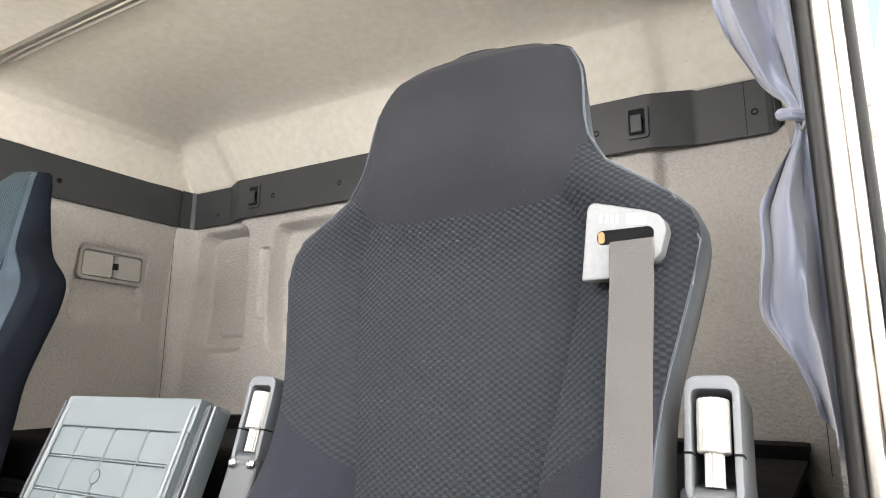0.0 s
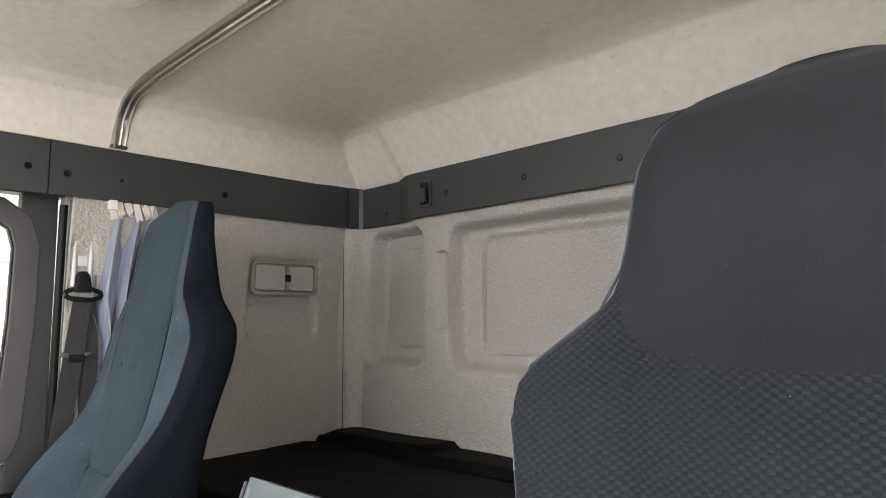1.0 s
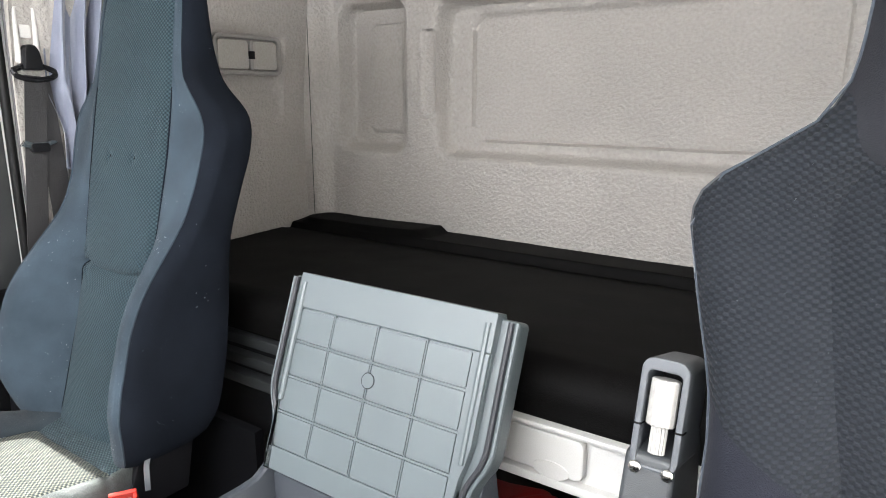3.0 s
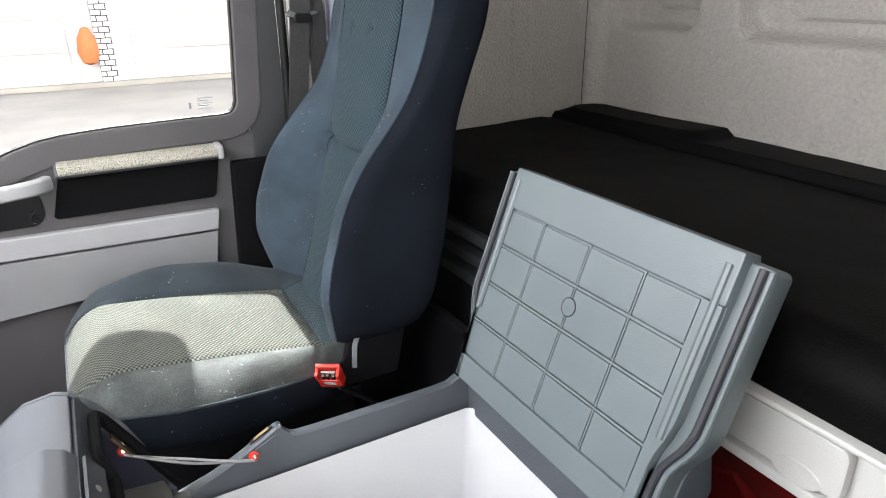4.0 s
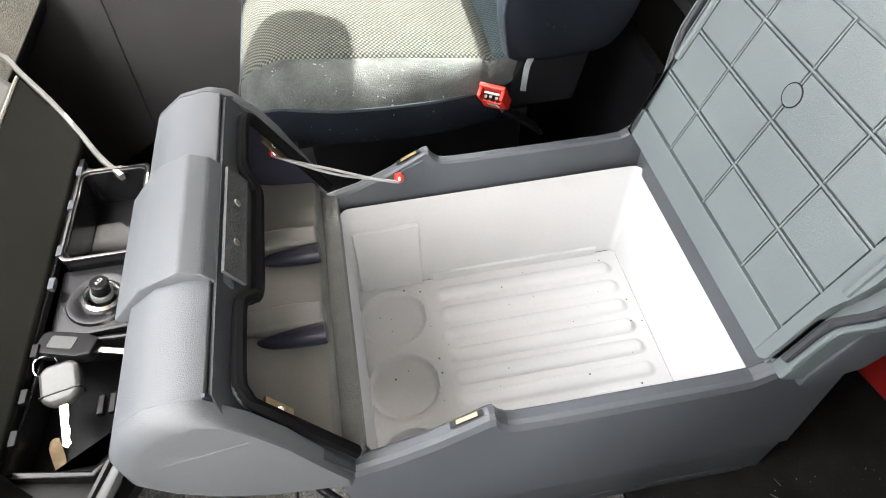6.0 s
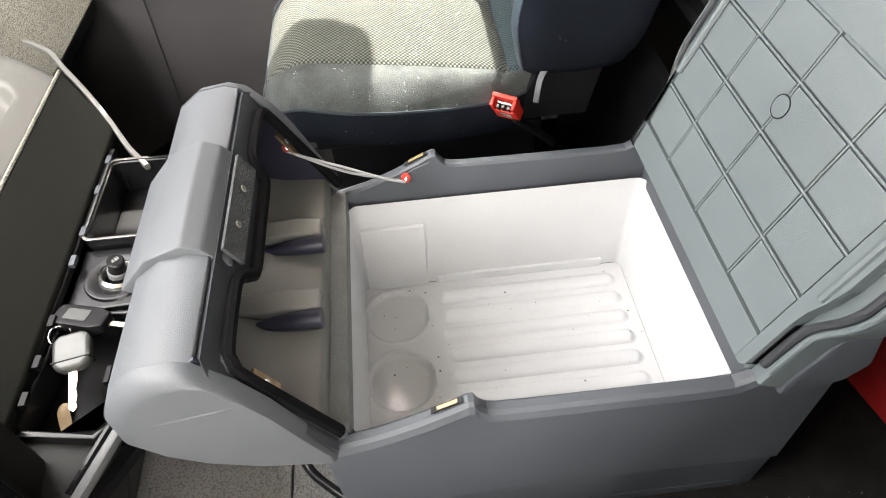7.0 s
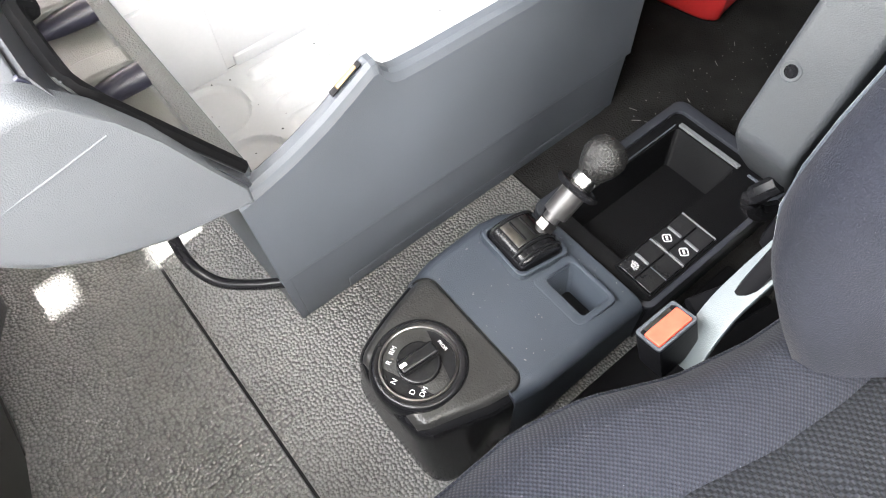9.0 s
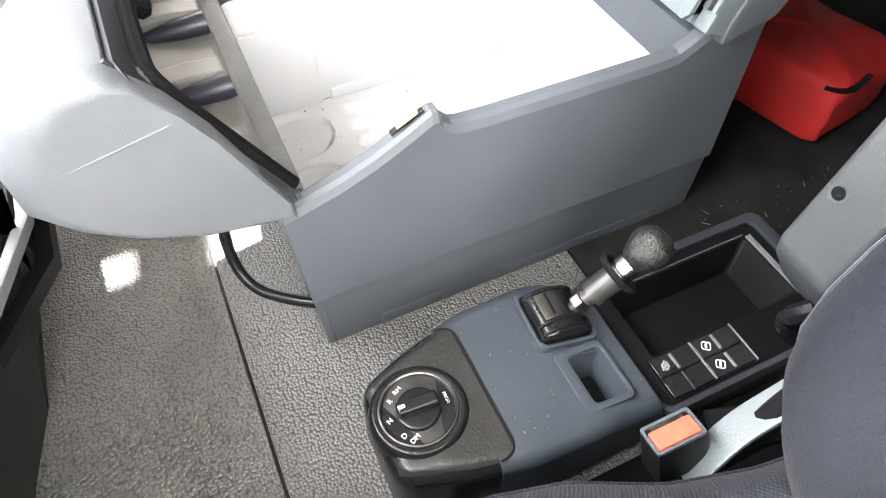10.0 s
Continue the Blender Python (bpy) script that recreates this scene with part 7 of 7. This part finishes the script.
part("tongue", prism([(0.478, 0.862), (0.498, 0.856), (0.535, 0.858), (0.560, 0.866), (0.548, 0.872), (0.530, 0.868), (0.505, 0.868), (0.490, 0.874)], "x", -0.902, -0.896, 0.0015), M_CHROME, belt, "chromed belt tongue")
part("tongue_grip", prism(rrect(0.500, 0.540, 0.846, 0.866, 0.006), "x", -0.905, -0.893, 0.003), M_BLACK, belt)
part("stop_button", lathe([(0, 0.004), (0.006, 0.003), (0.007, 0)], 14, axis_pose((-0.905, 0.513, 0.838), (1, 0, 0))), M_BLACK, belt)

hook = solo("coat_hook", tube([(-0.905, 0.860, 1.125), (-0.885, 0.860, 1.118), (-0.872, 0.862, 1.112), (-0.866, 0.866, 1.122)], 0.0045, 8), M_BLACK, "small black coat hook on the side wall", "hook")


# ---- dashboard ----
dash = thing("dashboard", (0.0, -0.45, 0.0), "grey and black dashboard centre with an open tray", "dashboard")
SL = (0.343 - 0.300) / 0.095


def cover_z(y):
    return 0.300 + (-0.305 - y) * SL


bm = bmesh.new()
lo = [(-0.378, -0.305), (0.172, -0.305), (0.172, -0.402), (-0.490, -0.402)]
top = [bm.verts.new((x, y, cover_z(y))) for x, y in lo]
bot = [bm.verts.new((x, y, cover_z(y) - 0.014)) for x, y in lo]
bm.faces.new(top)
bm.faces.new(bot)
for i in range(4):
    bm.faces.new((top[i], top[(i + 1) % 4], bot[(i + 1) % 4], bot[i]))
part("tray_cover", rounded(bm, 0.004, 2), M_DASH, dash, "plain grey-green cover above the tray")


def upper(u, v):
    y = -0.406 - 0.30 * v
    x0, x1 = -0.495 - 0.10 * v, 0.172
    x = x0 + (x1 - x0) * u
    z = 0.343 + 0.018 * math.sin(min(1, v * 5) * math.pi / 2) + 0.08 * v
    z -= 0.03 * max(0, (0.06 - u) / 0.06) ** 2
    d = inside(x, y, -0.42, -0.16, -0.53, -0.435, 0.04)
    return (x, y, z - 0.035 * sstep(0.0, -0.018, d))


part("upper_dash", thick(grid(steps(0, 1, 80), steps(0, 1, 60), upper), Vector((0, 0, -0.02))), M_TRIMGREY, dash, "light grey upper dash with a hollow", angle=60)
part("cover_seam", sweep([(-0.488, -0.404, 0.3445), (0.172, -0.404, 0.3445)], circle(0.003, 6)), M_BEIGEFAB, dash)
part("side_strip", sweep(smooth_path([(-0.285, -0.240, 0.290), (-0.330, -0.276, 0.294), (-0.384, -0.311, 0.306), (-0.44, -0.352, 0.326), (-0.498, -0.400, 0.347), (-0.537, -0.430, 0.356), (-0.563, -0.475, 0.366)], 4), rrect(-0.004, 0.004, -0.010, 0.001, 0.002, 2)), M_TRIMGREY, dash, "pale edge strip")
part("passenger_dash", thick(grid(steps(-0.98, -0.52, 20), steps(0, 1, 24), lambda x, v: (x, -0.50 - 0.22 * v, 0.25 + 0.24 * math.sin(v * math.pi / 2))), Vector((0, -0.01, -0.02))), M_BEIGEFAB, dash, "sunlit beige passenger dash")
part("passenger_underside", prism([(-0.50, 0.25), (-0.52, 0.20), (-0.70, 0.0), (-0.72, 0.25)], "x", -0.98, -0.52, 0.01), M_BLACK, dash)
# tray with square cup, lighter socket and key compartment
part("tray_rail", sweep([(-0.300, -0.188, 0.286), (0.140, -0.176, 0.286), (0.236, -0.228, 0.262)], rrect(-0.006, 0.006, -0.008, 0.006, 0.003, 2)), M_BEZEL, dash, "pale grey tray edge")
part("tray_rail_inner", sweep([(-0.300, -0.199, 0.287), (0.135, -0.188, 0.287), (0.225, -0.235, 0.266)], circle(0.004, 6)), M_BLACKGLOSS, dash)
part("tray_bed", prism([(-0.305, -0.185), (0.14, -0.175), (0.238, -0.232), (0.20, -0.36), (-0.40, -0.36)], "z", 0.215, 0.232), M_TRAY, dash)
cup = part("square_cup", frame_prism(rrect(-0.302, -0.128, -0.300, -0.200, 0.012), rrect(-0.294, -0.136, -0.293, -0.207, 0.010), "z", 0.225, 0.291, 0.003), M_BLACKGLOSS, dash, "black square ash cup")
part("cup_rim", frame_prism(rrect(-0.303, -0.127, -0.301, -0.199, 0.013), rrect(-0.298, -0.132, -0.297, -0.203, 0.011), "z", 0.2905, 0.2935, 0.001), M_STEEL, cup)
part("cup_bottom", prism(rrect(-0.293, -0.137, -0.292, -0.208, 0.010), "z", 0.2315, 0.2330, 0), M_TRAY, cup)
part("cup_mark", lathe([(0.008, 0.0005), (0.009, 0.0008), (0.010, 0.0)], 20, Matrix.Translation((-0.165, -0.270, 0.2335))), M_BODY, cup)
part("socket_plate", prism([(-0.125, -0.300), (-0.125, -0.200), (-0.020, -0.198), (-0.015, -0.300)], "z", 0.255, 0.276, 0.004), M_BLACKGLOSS, dash)
sock = part("lighter_socket", lathe([(0.025, -0.002), (0.025, 0.008), (0.021, 0.011), (0.017, 0.007), (0.016, 0.0)], 28, axis_pose((-0.068, -0.240, 0.276), (0, 0.15, 1))), M_CHROME, dash, "chromed lighter socket")
part("lighter", lathe([(0.014, 0.0), (0.014, 0.010), (0.0095, 0.013), (0.0095, 0.021), (0.0110, 0.023), (0.0110, 0.036), (0.009, 0.038), (0, 0.038)], 24, axis_pose((-0.068, -0.240, 0.276), (0.06, 0.25, 1))), M_BLACKGLOSS, sock)
part("lighter_collar", lathe([(0.0115, 0.010), (0.0135, 0.012), (0.0135, 0.018), (0.0115, 0.020)], 24, axis_pose((-0.068, -0.240, 0.276), (0.06, 0.25, 1))), M_BEZEL, sock)
part("socket_dish", lathe([(0.043, 0.0005), (0.041, 0.0030), (0.036, 0.0035), (0.027, 0.0015), (0.024, 0.001)], 36, axis_pose((-0.070, -0.244, 0.276), (0, 0.0, 1))), M_BLACKGLOSS, sock, "glossy dished surround")
letters("12 V", 0.006, axis_pose((-0.0655, -0.2305, 0.3148), (0.06, 0.25, 1), (0.8, -0.6, 0)), M_WHITE, sock)
part("key_compartment", frame_prism([(-0.012, -0.302), (0.155, -0.318), (0.172, -0.215), (0.140, -0.188), (-0.008, -0.194)], [(-0.004, -0.293), (0.147, -0.308), (0.163, -0.219), (0.136, -0.197), (-0.001, -0.202)], "z", 0.232, 0.280, 0.003), M_BLACKGLOSS, dash)
for y in (-0.212, -0.225):
    part("coin_clip", box(0.068, 0.092, y - 0.004, y + 0.003, 0.262, 0.270, 0.001), M_BLACK, dash)
part("hinge_rail", sweep([(-0.33, -0.304, 0.286), (0.172, -0.312, 0.286)], rrect(-0.006, 0.006, -0.006, 0.006, 0.002, 2)), M_BLACK, dash)
for x in (-0.31, -0.24, -0.155, -0.10, 0.0, 0.06, 0.11):
    part("hinge_clip", box(x, x + 0.018, -0.304, -0.296, 0.288, 0.296, 0.001), M_BODY if x < 0 else M_BLACK, dash)
# column below the tray
part("column", prism([(-0.186, 0.282), (-0.262, 0.06), (-0.285, 0.0), (-0.62, 0.0), (-0.62, 0.28), (-0.36, 0.225), (-0.20, 0.225)], "x", -0.300, 0.150, 0.006), M_DASHDARK, dash, "dark column below the tray")
bm = bmesh.new()
hi = [bm.verts.new(p) for p in ((0.150, -0.190, 0.268), (0.240, -0.238, 0.252), (0.60, -0.32, 0.252), (0.60, -0.64, 0.252), (0.150, -0.64, 0.268))]
lo = [bm.verts.new(p) for p in ((0.150, -0.286, 0.0), (0.240, -0.306, 0.0), (0.60, -0.36, 0.0), (0.60, -0.64, 0.0), (0.150, -0.64, 0.0))]
bm.faces.new(hi)
bm.faces.new(lo)
for i in range(5):
    bm.faces.new((hi[i], hi[(i + 1) % 5], lo[(i + 1) % 5], lo[i]))
part("column_side", rounded(bm, 0.006), M_DASHDARK, dash)
part("floor_latch", box(-0.055, -0.030, -0.226, -0.205, 0.14, 0.20, 0.004), M_BLACK, dash)
part("latch_tab", box(-0.050, -0.036, -0.206, -0.197, 0.135, 0.165, 0.002), M_BEZEL, dash)
# driver's instrument block
part("driver_dash", prism([(0.176, 0.236), (0.212, 0.236), (1.14, 0.236), (1.14, 0.60), (0.176, 0.52)], "y", -0.66, -0.272, 0.012), M_DASHDARK, dash, "dark instrument block before the driver")
swp = part("switch_panel", prism(rrect(0.228, 0.62, 0.252, 0.50, 0.014), "y", -0.2745, -0.266, 0.003), M_BLACK, dash, "black panel of push buttons")
part("panel_line", frame_prism(rrect(0.232, 0.616, 0.256, 0.496, 0.012), rrect(0.2345, 0.6135, 0.2585, 0.4935, 0.010), "y", -0.2665, -0.2645), M_DASHDARK, swp)
for j in range(5):
    for i in range(6):
        x0, z0 = 0.246 + 0.058 * i, 0.268 + 0.044 * j
        part("push_button", prism(rrect(x0, x0 + 0.052, z0, z0 + 0.038, 0.005, 3), "y", -0.268, -0.2625, 0.0015), M_BLACKGLOSS, swp)

# keys lying in the tray
k1 = thing("vehicle_key", (0.02, -0.25, 0.275), "black vehicle key with a worn badge lying in the tray", "key", "keys in the tray")
KM = Matrix.Translation((0.004, -0.266, 0.283)) @ Matrix.Rotation(radians(74), 4, "Z") @ Matrix.Rotation(radians(-6), 4, "X")
part("key_head", prism([(-0.038, -0.012), (-0.030, -0.017), (0.018, -0.018), (0.034, -0.012), (0.034, 0.012), (0.018, 0.018), (-0.030, 0.017), (-0.038, 0.012)], "z", -0.008, 0.009, 0.004, 2, KM), M_BLACK, k1)
part("badge", prism(rrect(-0.022, 0.010, -0.009, 0.009, 0.003), "z", 0.0085, 0.0100, 0.0004, 1, KM), M_KEYGREY, k1)
part("key_blade", box(0.034, 0.075, -0.004, 0.004, -0.0012, 0.0012, 0.0005, 1, KM), M_KEY, k1)
k2 = thing("vehicle_key", (0.09, -0.25, 0.275), "grey-headed ignition key lying in the tray", "key", "keys in the tray")
KM = Matrix.Translation((0.056, -0.265, 0.285)) @ Matrix.Scale(1.12, 4) @ Matrix.Rotation(radians(12), 4, "Z") @ Matrix.Rotation(radians(6), 4, "Y")
part("key_head", prism([(-0.024, -0.013), (-0.016, -0.020), (0.014, -0.020), (0.022, -0.011), (0.022, 0.011), (0.014, 0.020), (-0.016, 0.020), (-0.024, 0.013)], "z", -0.007, 0.008, 0.006, 3, KM), M_KEYGREY, k2)
part("head_groove", box(0.010, 0.012, -0.020, 0.020, -0.0075, 0.0085, 0.0005, 1, KM), M_BLACK, k2)
part("key_blade", prism([(0.020, -0.0045), (0.066, -0.0045), (0.070, 0.0), (0.066, 0.0045), (0.060, 0.003), (0.052, 0.0045), (0.044, 0.003), (0.036, 0.0045), (0.020, 0.0045)], "z", -0.0012, 0.0012, 0.0004, 1, KM), M_KEY, k2)
bm = bmesh.new()
add(bm, sweep([(0.028 + 0.013 * math.cos(a), -0.288 + 0.013 * math.sin(a), 0.288 + 0.003 * math.sin(2 * a)) for a in steps(0, 2 * math.pi, 24)], circle(0.0011, 6), caps=False))
solo("key_ring", bm, M_CHROME, "thin steel ring joining the keys", "key ring")
solo("paper_scrap", thick(grid(steps(0, 1, 6), steps(0, 1, 3), lambda u, v: (0.10 + 0.035 * u, -0.290 + 0.012 * v + 0.01 * u, 0.240 + 0.006 * math.sin(4 * u + 2 * v))), Vector((0, 0, 0.0006))), M_PAPER, "torn beige paper scrap in the tray", "paper")

# dust and crumbs lying about
def crumbs(name, count, seed, place, material, label, long=0.0):
    """Many specks and fibres strewn over a surface, as one object."""
    rnd = random.Random(seed)
    bm = bmesh.new()
    for _ in range(count):
        x, y, z = place(rnd)
        r = rnd.uniform(0.00015, 0.0006)
        a = rnd.uniform(0, math.pi)
        l = r + (rnd.uniform(0, long) if rnd.random() < 0.35 else 0)
        c, q = math.cos(a), math.sin(a)
        vs = [bm.verts.new((x + c * l * u - q * r * v, y + q * l * u + c * r * v, z + h)) for h in (0.0, 0.0006) for u, v in ((-1, -1), (1, -1), (1, 1), (-1, 1))]
        for f in ((4, 5, 6, 7), (0, 1, 5, 4), (1, 2, 6, 5), (2, 3, 7, 6), (3, 0, 4, 7)):
            bm.faces.new([vs[i] for i in f])
    return solo(name, bm, material, label, "dust", kind="stuff")


M_DUST = mat("pale_dust", (0.16, 0.155, 0.145), 0.9, var=0.2, vscale=60)
crumbs("carpet_lint", 150, 3, lambda r: (r.uniform(0.235, 0.52), r.uniform(0.60, 0.92), 0.0042), M_DUST, "pale lint and fibres on the black carpet", 0.006)


def on_selector(r):
    y = r.uniform(0.06, 0.33)
    a, b = sel_x(y)
    return (r.uniform(a + 0.022, b - 0.022), y, sel_top(y) + 0.0002)


crumbs("console_dust", 120, 5, on_selector, M_DUST, "pale dust specks on the control console", 0.001)
crumbs("floor_grit", 40, 8, lambda r: (r.uniform(-0.15, 0.34), r.uniform(-0.26, 0.04), 0.0002), M_DUST, "pale grit on the vinyl floor mat", 0.001)
